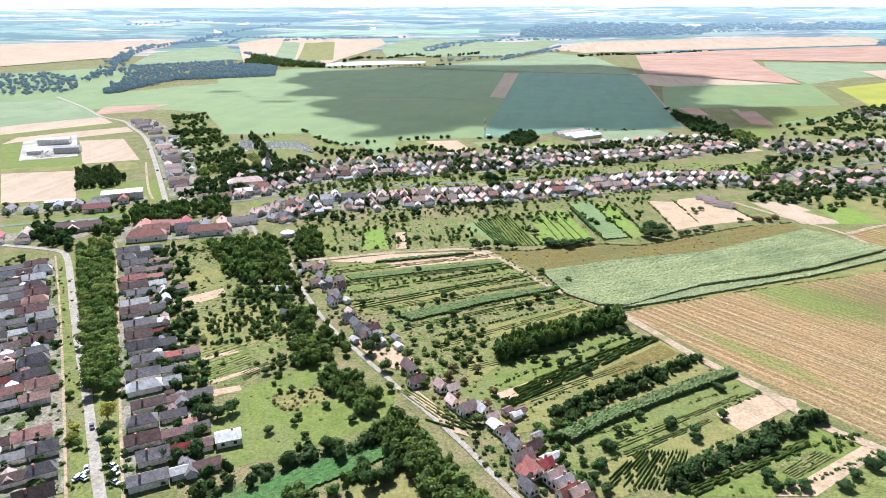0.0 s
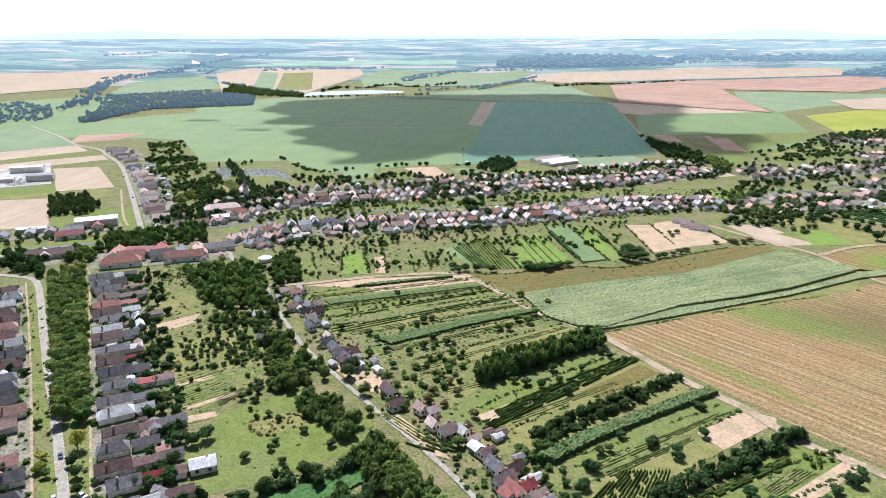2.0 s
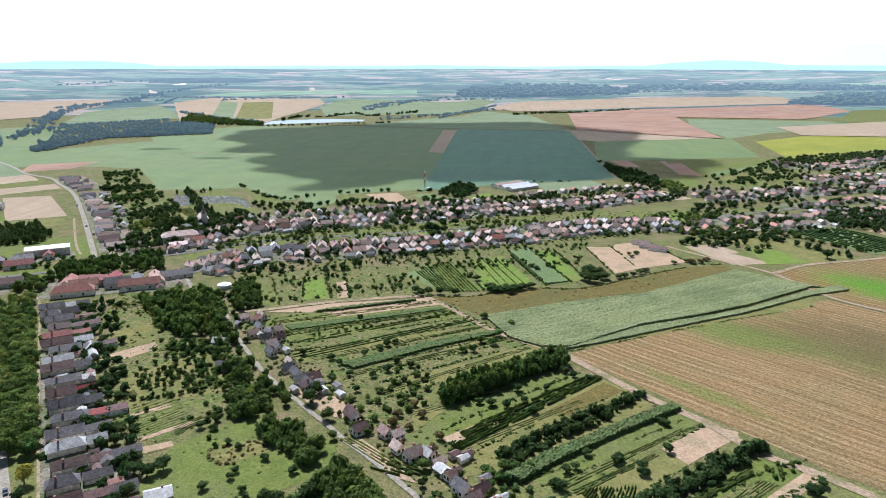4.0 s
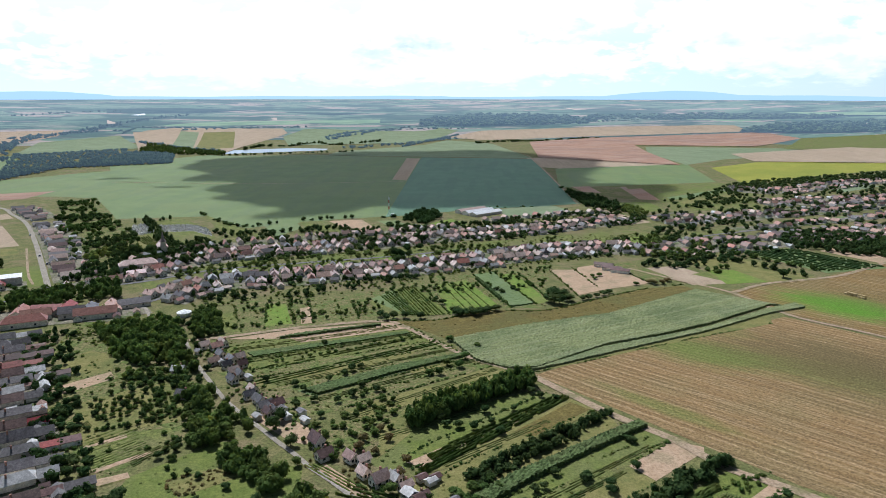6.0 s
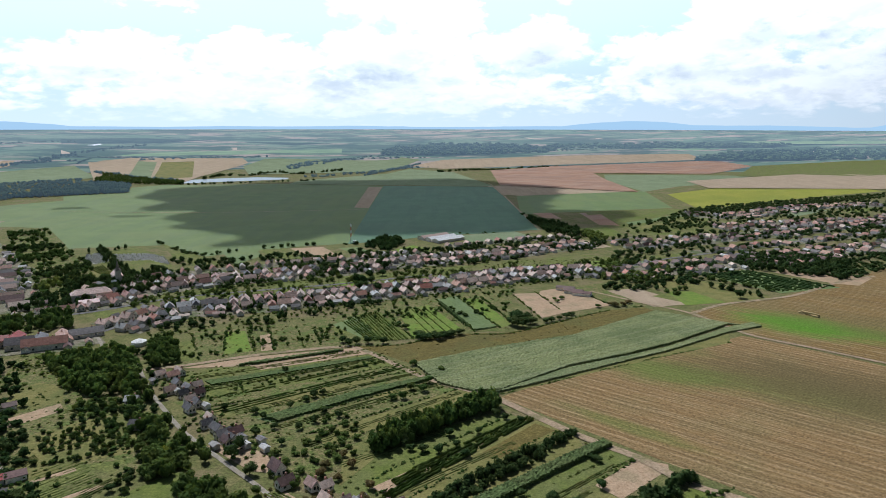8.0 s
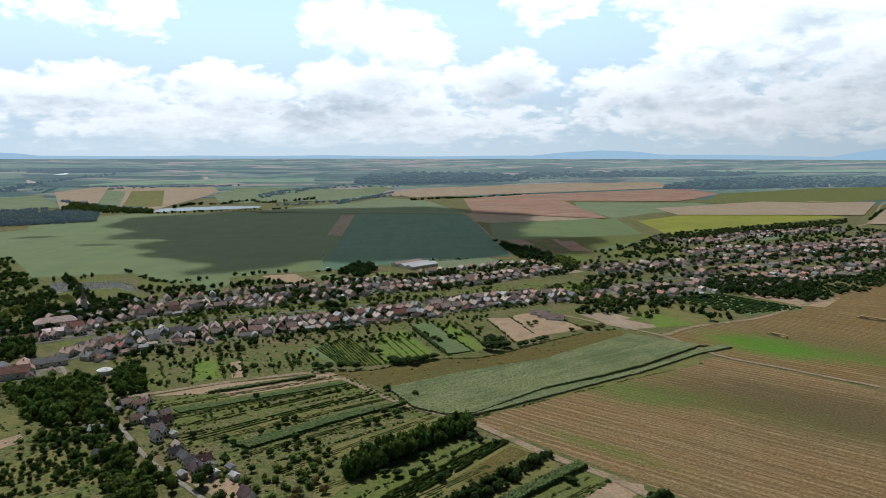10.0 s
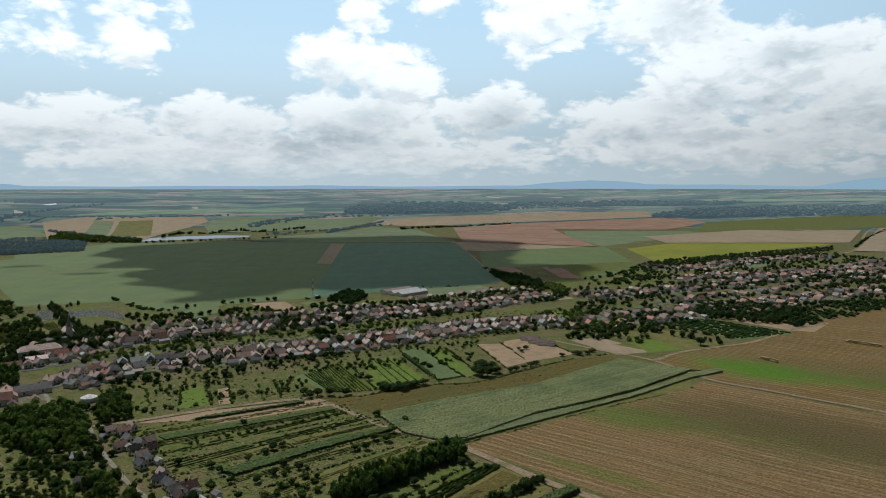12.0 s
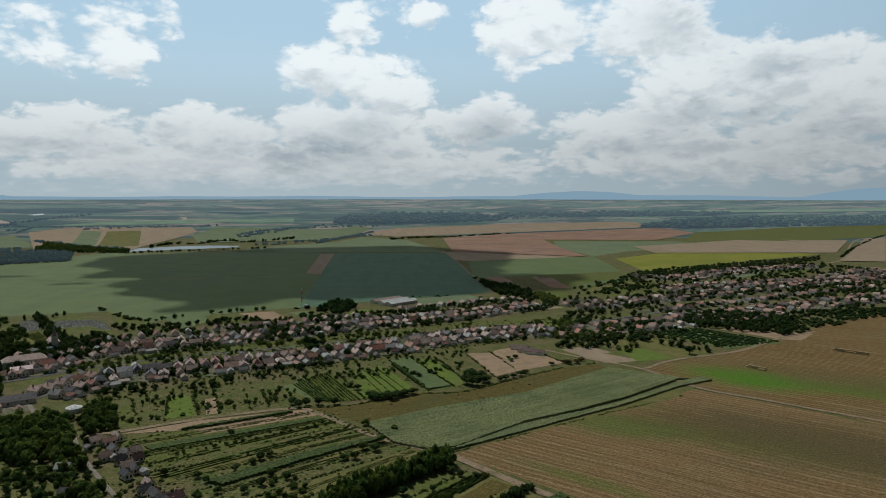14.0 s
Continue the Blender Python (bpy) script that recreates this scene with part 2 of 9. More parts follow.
STUBBLE_DIR = -53.0
GREEN_WEED = (0.10, 0.155, 0.032)
STUBBLE = dict(scale=0.4, three=(0.17, 0.145, 0.065), scale3=0.02, amount=0.5, bump=0.12, grain=0.5, gloss=0.02,
               stripe=[(STUBBLE_DIR, 1.7, (0.31, 0.225, 0.12), 0.45), (STUBBLE_DIR, 3.6, (0.15, 0.105, 0.05), 0.35), (STUBBLE_DIR, 6.5, (0.125, 0.088, 0.042), 0.3), (STUBBLE_DIR, 13.0, (0.17, 0.125, 0.06), 0.25)],
               rows=[(STUBBLE_DIR, 4.6, 0.0, 0.17, (0.38, 0.275, 0.155), 0.42), (STUBBLE_DIR, 4.6, 0.38, 0.13, (0.12, 0.08, 0.038), 0.36), (STUBBLE_DIR, 9.2, 0.2, 0.06, (0.44, 0.33, 0.20), 0.45)])
M = {
    "ground": surface("ground_grass", (0.108, 0.118, 0.042), (0.16, 0.154, 0.06), 0.12, (0.19, 0.15, 0.085), 0.03, 0.7, bump=0.1, grain=0.5),
    "meadow": surface("meadow_grass", (0.110, 0.132, 0.038), (0.158, 0.172, 0.052), 0.15, (0.155, 0.14, 0.065), 0.04, 0.7, bump=0.1, grain=0.45),
    "lush": surface("lush_grass", (0.110, 0.140, 0.034), (0.148, 0.172, 0.045), 0.15, (0.14, 0.15, 0.058), 0.03, 0.7, bump=0.1, grain=0.32),
    "lime": surface("mown_bright_grass", (0.125, 0.192, 0.034), (0.165, 0.218, 0.046), 0.15, (0.165, 0.175, 0.06), 0.04, 0.6, bump=0.1, grain=0.25),
    "olive": surface("dry_grass", (0.16, 0.155, 0.052), (0.205, 0.185, 0.07), 0.15, (0.11, 0.13, 0.042), 0.04, 0.7, bump=0.1, grain=0.3),
    "garden": surface("garden_soil", (0.105, 0.122, 0.038), (0.195, 0.165, 0.078), 0.35, (0.09, 0.135, 0.032), 0.09, 0.7, bump=0.2, grain=0.6),
    "crop": surface("green_crop", (0.118, 0.166, 0.055), (0.140, 0.188, 0.064), 0.02, (0.148, 0.176, 0.064), 0.006, 0.5, bump=0.2, grain=0.12, rough=0.75, gloss=0.09, stripe=[(79, 24.0, (0.105, 0.145, 0.065), 0.4)]),
    # a darker crop; the extra blue in its colour stands in for haze
    "crop_dark": surface("dark_green_crop_hazed", (0.082, 0.158, 0.086), (0.098, 0.176, 0.098), 0.02, (0.088, 0.148, 0.082), 0.006, 0.5, bump=0.2, grain=0.12, rough=0.75, gloss=0.12, stripe=[(79, 20.0, (0.065, 0.12, 0.075), 0.4)]),
    "lucerne": surface("lucerne", (0.055, 0.115, 0.035), (0.075, 0.145, 0.045), 0.8, (0.09, 0.14, 0.045), 0.06, 0.5, bump=0.3, grain=0.4),
    "maize": surface("maize", (0.075, 0.108, 0.038), (0.10, 0.135, 0.05), 0.6, (0.10, 0.115, 0.045), 0.05, 0.5, bump=0.3, grain=0.5),
    "sunflower": surface("silvery_crop", (0.165, 0.19, 0.080), (0.222, 0.242, 0.112), 0.5, (0.095, 0.125, 0.055), 0.03, 0.6, bump=0.3, grain=0.4, stripe=[(22, 3.0, (0.25, 0.27, 0.15), 0.5), (22, 12.0, (0.12, 0.15, 0.065), 0.4)]),
    "brown": surface("ripe_brown_crop", (0.12, 0.098, 0.03), (0.155, 0.125, 0.042), 0.25, (0.11, 0.115, 0.04), 0.03, 0.6, bump=0.3, grain=0.4, stripe=[(20, 4.0, (0.10, 0.085, 0.033), 0.4)]),
    "stubble": surface("stubble", (0.20, 0.128, 0.056), (0.24, 0.158, 0.072), patches=[(205, 352, -40, 48, 24, GREEN_WEED, 0.7), (150, 285, -53, 40, 7, GREEN_WEED, 0.5), (260, 310, -45, 70, 24, GREEN_WEED, 0.5), (300, 290, -50, 130, 45, (0.115, 0.092, 0.042), 0.85), (235, 385, -45, 25, 14, (0.16, 0.15, 0.05), 0.5)], **STUBBLE),
    "stubble_right": surface("stubble_with_weeds", (0.165, 0.105, 0.036), (0.20, 0.13, 0.046), patches=[(352, 420, -50, 55, 32, (0.10, 0.205, 0.025), 1.0), (400, 372, -50, 60, 20, (0.105, 0.17, 0.03), 0.75), (470, 330, -48, 90, 30, (0.10, 0.16, 0.03), 0.6), (430, 380, -48, 140, 40, (0.14, 0.12, 0.05), 0.5)], **STUBBLE),
    "bare": surface("bare_soil", (0.35, 0.245, 0.155), (0.41, 0.295, 0.195), 0.3, (0.25, 0.21, 0.125), 0.08, 0.6, bump=0.15, grain=0.25),
    "plough": surface("ploughed_soil", (0.29, 0.17, 0.115), (0.34, 0.215, 0.15), 0.02, (0.23, 0.155, 0.125), 0.006, 0.6, stripe=[(20, 30.0, (0.34, 0.25, 0.19), 0.5)]),
    "wheat": surface("harvested_wheat", (0.32, 0.245, 0.17), (0.37, 0.285, 0.20), 0.05, (0.28, 0.225, 0.15), 0.01, 0.5, stripe=[(80, 5.0, (0.40, 0.32, 0.22), 0.6), (80, 18.0, (0.27, 0.21, 0.14), 0.4)]),
    "yellow": surface("yellow_crop", (0.23, 0.24, 0.04), (0.27, 0.265, 0.05), 0.02, (0.19, 0.21, 0.04), 0.008, 0.6, stripe=[(30, 25.0, (0.21, 0.225, 0.04), 0.5)]),
    "pale": surface("pale_crop", (0.165, 0.205, 0.115), (0.20, 0.235, 0.135), 0.03, (0.14, 0.18, 0.095), 0.01, 0.5),
    "track": surface("dirt_track", (0.29, 0.215, 0.14), (0.36, 0.272, 0.185), 0.8, (0.16, 0.15, 0.07), 0.12, 0.8),
    "asphalt": surface("worn_asphalt", (0.26, 0.235, 0.19), (0.32, 0.29, 0.24), 0.6, (0.23, 0.20, 0.15), 0.1, 0.6),
    "asphalt_dark": surface("village_asphalt", (0.13, 0.13, 0.125), (0.17, 0.165, 0.16), 0.6, (0.20, 0.19, 0.175), 0.1, 0.6),
    "yard": surface("house_yards", (0.15, 0.14, 0.095), (0.24, 0.215, 0.165), 0.25, (0.085, 0.115, 0.04), 0.07, 0.9, grain=0.5),
    "gravel": surface("gravel_yard", (0.32, 0.30, 0.27), (0.42, 0.40, 0.36), 0.2, (0.22, 0.21, 0.18), 0.05, 0.8),
}


def hazed_land():
    """The far plain as a backdrop: a patchwork of fields and woods, with haze put in as a blue glow that grows with
    distance from the village.
    """
    m = bpy.data.materials.new("hazed_land")
    m.use_nodes = True
    n = Nodes(m.node_tree)
    pos = n.put("ShaderNodeNewGeometry").outputs["Position"]
    bent = n.put("ShaderNodeMapping", {"Vector": pos, "Rotation": (0, 0, 0.35), "Scale": (0.0036, 0.0115, 0.0)}).outputs[0]
    v = n.put("ShaderNodeTexVoronoi", {"Vector": bent, "Scale": 1.0, "Randomness": 0.85})
    v.distance = "CHEBYCHEV"
    pick = n.put("ShaderNodeSeparateColor", {0: v.outputs["Color"]})
    a = n.mix(n.ramp(pick.outputs[0], 0.45, 0.55), rgb(0.10, 0.145, 0.075), rgb(0.30, 0.225, 0.165))
    b = n.mix(n.ramp(pick.outputs[1], 0.55, 0.65), a, rgb(0.14, 0.175, 0.10))
    wooded = n.ramp(n.noise(n.put("ShaderNodeMapping", {"Vector": pos, "Scale": (0.0016, 0.0040, 0.0)}).outputs[0], 1.0, 6.0, 0.6), 0.51, 0.56)
    c = n.mix(n.math("MULTIPLY", wooded, 0.85), b, rgb(0.035, 0.06, 0.03))
    specks = n.ramp(n.noise(n.put("ShaderNodeMapping", {"Vector": pos, "Scale": (0.010, 0.045, 0.0)}).outputs[0], 1.0, 5.0, 0.7), 0.55, 0.60)
    c = n.mix(n.math("MULTIPLY", specks, 0.85), c, rgb(0.03, 0.055, 0.025))
    edge = n.put("ShaderNodeTexVoronoi", {"Vector": bent, "Scale": 1.0, "Randomness": 0.85})
    edge.feature = "DISTANCE_TO_EDGE"
    hedged = n.math("MULTIPLY", n.ramp(edge.outputs["Distance"], 0.09, 0.05), n.ramp(n.noise(n.put("ShaderNodeMapping", {"Vector": pos, "Scale": (0.004, 0.004, 0.0)}).outputs[0], 1.0, 4.0, 0.6), 0.46, 0.54))
    c = n.mix(n.math("MULTIPLY", hedged, 0.8), c, rgb(0.03, 0.055, 0.028))
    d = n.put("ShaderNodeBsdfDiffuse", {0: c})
    add_haze_glow(n, pos, d)
    return m


def add_haze_glow(n, pos, d):
    """Haze put in as emission: the air's blue glow grows with distance from the village."""
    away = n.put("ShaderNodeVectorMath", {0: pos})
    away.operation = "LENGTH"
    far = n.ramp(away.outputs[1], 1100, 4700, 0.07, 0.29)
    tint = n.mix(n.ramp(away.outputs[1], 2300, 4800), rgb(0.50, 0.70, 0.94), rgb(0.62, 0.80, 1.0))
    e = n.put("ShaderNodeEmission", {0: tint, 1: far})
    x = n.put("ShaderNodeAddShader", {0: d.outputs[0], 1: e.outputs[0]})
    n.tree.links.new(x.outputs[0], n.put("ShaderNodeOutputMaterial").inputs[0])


def distant(name, one, two):
    """A field, wood or foliage of the far backdrop, its haze put in as emission."""
    m = bpy.data.materials.new(name)
    m.use_nodes = True
    n = Nodes(m.node_tree)
    pos = n.put("ShaderNodeNewGeometry").outputs["Position"]
    c = n.mix(n.ramp(n.noise(n.put("ShaderNodeMapping", {"Vector": pos, "Scale": (0.008, 0.02, 0.0)}).outputs[0], 1.0, 6.0, 0.65), 0.4, 0.6), rgb(*one), rgb(*two))
    add_haze_glow(n, pos, n.put("ShaderNodeBsdfDiffuse", {0: c}))
    return m


# Flat emission in the air's colour: painted haze that ignores the sun.
def glowing_haze(name, colour):
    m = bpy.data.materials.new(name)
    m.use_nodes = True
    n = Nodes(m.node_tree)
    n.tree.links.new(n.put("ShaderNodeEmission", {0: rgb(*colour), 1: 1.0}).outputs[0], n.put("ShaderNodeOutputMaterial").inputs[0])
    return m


def thin_white(name, see_through):
    """A cloud's body: white, letting part of the light pass."""
    m = bpy.data.materials.new(name)
    m.use_nodes = True
    n = Nodes(m.node_tree)
    x = n.put("ShaderNodeMixShader", {0: see_through, 1: n.put("ShaderNodeBsdfDiffuse", {0: rgb(0.9, 0.9, 0.9)}).outputs[0], 2: n.put("ShaderNodeBsdfTransparent").outputs[0]})
    n.tree.links.new(x.outputs[0], n.put("ShaderNodeOutputMaterial").inputs[0])
    return m


# forest to far plain: own colours plus an added blue haze glow
M["forest"] = distant("hazed_forest", (0.015, 0.03, 0.015), (0.04, 0.06, 0.03))
M["far_tan"] = distant("hazed_stubble", (0.36, 0.26, 0.17), (0.46, 0.34, 0.24))
M["far_green"] = distant("hazed_meadow", (0.13, 0.19, 0.08), (0.20, 0.26, 0.12))
M["far_white"] = distant("hazed_sheds", (0.6, 0.6, 0.6), (0.7, 0.7, 0.7))
M["far"] = hazed_land()
M["water"] = surface("lake_water", (0.12, 0.16, 0.19), (0.16, 0.20, 0.23), 0.02, rough=0.35)
LEAF = {
    "leaf": foliage("leaves_green", (0.054, 0.094, 0.024), (0.092, 0.145, 0.036)),
    "leaf_dark": foliage("leaves_dark", (0.03, 0.06, 0.02), (0.056, 0.092, 0.03)),
    "leaf_light": foliage("leaves_light", (0.088, 0.138, 0.032), (0.132, 0.188, 0.046)),
    "leaf_yellow": foliage("leaves_yellow", (0.17, 0.195, 0.03), (0.24, 0.25, 0.04)),
    "leaf_dry": foliage("leaves_dry", (0.09, 0.085, 0.03), (0.13, 0.11, 0.045)),
    # these leaves also emit blue: haze added to the trees' material
    "leaf_far_hazed": distant("hazed_tree_leaves", (0.06, 0.095, 0.045), (0.10, 0.135, 0.06)),
    "weed": foliage("weeds", (0.085, 0.115, 0.032), (0.135, 0.16, 0.05)),
    "vine": foliage("vine_leaves", (0.072, 0.108, 0.026), (0.112, 0.152, 0.038)),
}
BARK = surface("bark", (0.10, 0.075, 0.05), (0.15, 0.11, 0.08), 3.0)
ROOFS = [surface("roof_" + k, a, b, 1.2, c, 0.25, 0.6, obj_var=0.5, rough=0.42) for k, a, b, c in (
    ("brown_tile", (0.33, 0.185, 0.14), (0.43, 0.265, 0.205), (0.22, 0.145, 0.115)),
    ("faded_tile", (0.46, 0.325, 0.265), (0.56, 0.42, 0.35), (0.33, 0.235, 0.19)),
    ("grey_slate", (0.13, 0.12, 0.12), (0.20, 0.185, 0.18), (0.095, 0.085, 0.082)),
    ("red_sheet", (0.27, 0.07, 0.06), (0.33, 0.095, 0.08), (0.21, 0.06, 0.05)),
    ("orange_tile", (0.34, 0.16, 0.11), (0.40, 0.21, 0.15), (0.26, 0.13, 0.09)),
    ("pale_sheet", (0.38, 0.37, 0.35), (0.47, 0.46, 0.44), (0.30, 0.29, 0.27)),
    ("dark_brown", (0.12, 0.075, 0.065), (0.17, 0.105, 0.09), (0.09, 0.06, 0.055)),
    ("white_sheet", (0.70, 0.70, 0.69), (0.80, 0.80, 0.79), (0.62, 0.62, 0.61)))]
WALL = surface("render_wall", (0.66, 0.59, 0.49), (0.79, 0.72, 0.62), 0.7, (0.52, 0.47, 0.40), 0.3, 0.4, obj_var=0.35)
GLASS_DARK = surface("window_glass", (0.03, 0.035, 0.04), (0.05, 0.055, 0.06), 1.0, rough=0.15)
BRICK = surface("chimney_brick", (0.28, 0.15, 0.11), (0.34, 0.20, 0.15), 2.0)
WHITE = surface("white_paint", (0.70, 0.70, 0.68), (0.78, 0.78, 0.76), 0.5, (0.6, 0.6, 0.58), 0.1, 0.4)
METAL = surface("galvanised", (0.38, 0.39, 0.40), (0.46, 0.47, 0.48), 1.0, rough=0.5)

# ---- helpers for meshes ----


def plain_height(x, y):
    """The plain is flat to 2300 m and then climbs gently to the hills on the horizon."""
    u = min(max((math.hypot(x, y) - 2300.0) / 2550.0, 0.0), 1.0)
    return 108.0 * u ** 1.5


def mesh_of(name, verts, faces, material, smooth=False):
    me = bpy.data.meshes.new(name)
    me.from_pydata(verts, [], faces)
    me.materials.append(material)
    if smooth:
        me.polygons.foreach_set("use_smooth", [True] * len(me.polygons))
    me.update()
    return me


def from_bm(name, bm, material):
    me = bpy.data.meshes.new(name)
    bm.to_mesh(me)
    bm.free()
    me.materials.append(material)
    return me


def part(name, bm, material, parent, label=""):
    ob = new(name, from_bm(name, bm, material) if isinstance(bm, bmesh.types.BMesh) else bm)
    ob.parent = parent
    return tagged(ob, label)


LAYER = 0.05
count_fields = [0]


def field(label, material, corners, layer=1):
    """One plot or field of the plain, a thin sheet laid on the ground, following its rise far off."""
    count_fields[0] += 1
    lift = LAYER * layer + 0.0004 * count_fields[0]
    bm = bmesh.new()
    far = max(math.hypot(x, y) for x, y in corners)
    bm.faces.new([bm.verts.new((x, y, 0)) for x, y in corners])
    bmesh.ops.triangulate(bm, faces=bm.faces[:])
    if far > 2250:
        lift += 1.2
        for _ in range(5):
            bmesh.ops.subdivide_edges(bm, edges=[e for e in bm.edges if e.calc_length() > 90], cuts=1, use_grid_fill=False)
            bmesh.ops.triangulate(bm, faces=bm.faces[:])
    for v in bm.verts:
        v.co.z = plain_height(v.co.x, v.co.y) + lift
    for f in bm.faces:
        f.normal_update()
        if f.normal.z < 0:
            f.normal_flip()
    ob = new("field", from_bm("field", bm, M[material]))
    return tagged(ob, label, "field", kind="structure")


def smooth_line(pts, step=6.0):
    """A smooth line through the points, at even steps."""
    p = [Vector((x, y, 0)) for x, y in pts]
    p = [p[0] * 2 - p[1], *p, p[-1] * 2 - p[-2]]
    out = []
    for a, b, c, d in zip(p, p[1:], p[2:], p[3:]):
        n = max(2, int((c - b).length / step))
        for i in range(n):
            t = i / n
            out.append(0.5 * (2 * b + (c - a) * t + (2 * a - 5 * b + 4 * c - d) * t * t + (3 * b - a - 3 * c + d) * t ** 3))
    return [*out, p[-2]]


def lane(label, material, width, pts, layer=3):
    line = smooth_line(pts)
    verts, faces = [], []
    count_fields[0] += 1
    for i, p in enumerate(line):
        d = (line[min(i + 1, len(line) - 1)] - line[max(i - 1, 0)]).normalized()
        side = Vector((-d.y, d.x, 0)) * width / 2 * (1 + 0.12 * noise.noise(p * 0.06))
        for q in (p + side, p - side):
            verts.append((q.x, q.y, plain_height(q.x, q.y) + LAYER * (layer + 1.5) + 0.0004 * count_fields[0]))
    for i in range(len(line) - 1):
        faces.append((2 * i + 1, 2 * i + 3, 2 * i + 2, 2 * i))
    return tagged(new("road" if material.startswith("asphalt") else "dirt_track", mesh_of("lane", verts, faces, M[material])), label, "road", kind="structure")


# ---- the ground sheet, out to the hills ----
rings = [0, 60, 120, 200, 300, 420, 560, 720, 900, 1150, 1450, 1800, 2100, 2300, *range(2400, 4851, 75), 4865]
spokes = 160
gv = [(0, 0, 0)]
for r in rings[1:]:
    for k in range(spokes):
        a = 2 * math.pi * k / spokes
        bumpy = noise.noise(Vector((r * math.cos(a), r * math.sin(a), 3.0)) / 520) * 9 * min(max((r - 2400) / 900, 0), 1) * min(1, max(0, (4700 - r) / 500))
        gv.append((r * math.cos(a), r * math.sin(a), plain_height(r, 0) + bumpy))
near_f, far_f = [], []
for k in range(spokes):
    near_f.append((0, 1 + k, 1 + (k + 1) % spokes))
for j in range(1, len(rings) - 1):
    for k in range(spokes):
        a, b = 1 + (j - 1) * spokes + k, 1 + (j - 1) * spokes + (k + 1) % spokes
        (near_f if rings[j] < 2300 else far_f).append((a, a + spokes, b + spokes, b))
tagged(new("ground", mesh_of("ground", gv, near_f, M["ground"], True)), "grassy plain with weeds and dry patches", "ground", kind="structure")
tagged(new("backdrop", mesh_of("backdrop", gv, far_f, M["far"], True)), "patchwork of far fields and woods rising to the horizon, haze added as glow", "landscape", kind="structure")

# hills on the horizon, their blue haze painted as flat glow: azimuth span and height in degrees
HILL = glowing_haze("hill_haze_glow", (0.52, 0.74, 0.92))
hv_, hf_ = [], []
for k in range(0, 241):
    a = radians(-60 + k * 0.5)
    deg = -60 + k * 0.5
    top = 0.12 + 0.10 * noise.noise(Vector((deg * 0.13, 1, 0))) + 0.04 * noise.noise(Vector((deg * 0.7, 4, 0)))
    for mid, half, high in ((26.0, 5.0, 0.35), (32.0, 10.0, 0.15), (50.0, 7.0, 0.75), (-23.0, 6.0, 0.35)):
        top += high * max(0.0, 1 - ((deg - mid) / half) ** 2)
    for z in (60.0, 148 + 4880 * math.tan(radians(top - 0.36))):
        hv_.append((4880 * math.sin(a), 4880 * math.cos(a), z))
hf_ = [(2 * i, 2 * i + 1, 2 * i + 3, 2 * i + 2) for i in range(240)]
tagged(new("backdrop_hills", mesh_of("backdrop_hills", hv_, hf_, HILL)), "hills far away on the horizon, painted as a pale blue haze glow", "hills", kind="structure")


def inside(x, y, poly):
    hit = False
    for (x0, y0), (x1, y1) in zip(poly, poly[1:] + poly[:1]):
        if (y0 > y) != (y1 > y) and x < (x1 - x0) * (y - y0) / (y1 - y0) + x0:
            hit = not hit
    return hit


# ---- clouds overhead, which shade parts of the plain ----
CLOUD = thin_white("cloud_white", 0.50)


def shading_cloud(outline, altitude=1150.0, cell=13.0, ragged=34.0):
    """A flat-based heap cloud high above, towards the sun from the ground it shades. outline: the shaded ground's edge."""
    way = sun_way * (altitude / sun_way.z)
    edges = [(Vector((*a, 0)), Vector((*b, 0))) for a, b in zip(outline, outline[1:] + outline[:1])]
    xs, ys = [p[0] for p in outline], [p[1] for p in outline]
    depth = {}

    def depth_at(i, j):
        if (i, j) not in depth:
            p = Vector((min(xs) - 80 + i * cell, min(ys) - 80 + j * cell, 0))
            d = 1e9
            for a, b in edges:
                t = min(max((p - a).dot(b - a) / (b - a).length_squared, 0.0), 1.0)
                d = min(d, (p - a.lerp(b, t)).length)
            d = d if inside(p.x, p.y, outline) else -d
            q = Vector((p.x * 0.6, p.y, 7.0))
            depth[i, j] = d + ragged * (noise.noise(q / 130) + 0.7 * noise.noise(q / 55) + 0.35 * noise.noise(q / 24)), p
        return depth[i, j]

    verts, faces, at = [], [], {}

    def corner(i, j, top):
        d, p = depth_at(i, j)
        if (i, j, top) not in at:
            at[i, j, top] = len(verts)
            puff = 8.0 + 1.1 * min(max(d, 0.0), 110.0) * (0.75 + 0.5 * noise.noise(p / 45)) + 9.0 * noise.noise(p / 20)
            verts.append(tuple(p + way + Vector((0, 0, max(puff, 4.0) if top else 3.0 * noise.noise(p / 40)))))
        return at[i, j, top]

    nx, ny = int((max(xs) - min(xs) + 160) / cell), int((max(ys) - min(ys) + 160) / cell)
    cells = {(i, j) for i in range(nx) for j in range(ny) if depth_at(i, j)[0] > 0}
    for i, j in sorted(cells):
        ring = ((i, j), (i + 1, j), (i + 1, j + 1), (i, j + 1))
        faces.append([corner(*k, True) for k in ring])
        faces.append([corner(*k, False) for k in ring[::-1]])
        for (di, dj), (a, b) in (((0, -1), (ring[0], ring[1])), ((1, 0), (ring[1], ring[2])), ((0, 1), (ring[2], ring[3])), ((-1, 0), (ring[3], ring[0]))):
            if (i + di, j + dj) not in cells:
                faces.append((corner(*a, False), corner(*b, False), corner(*b, True), corner(*a, True)))
    return tagged(new("cloud", mesh_of("cloud", verts, faces, CLOUD, True)), "white heap cloud drifting over the fields", "cloud", kind="structure")


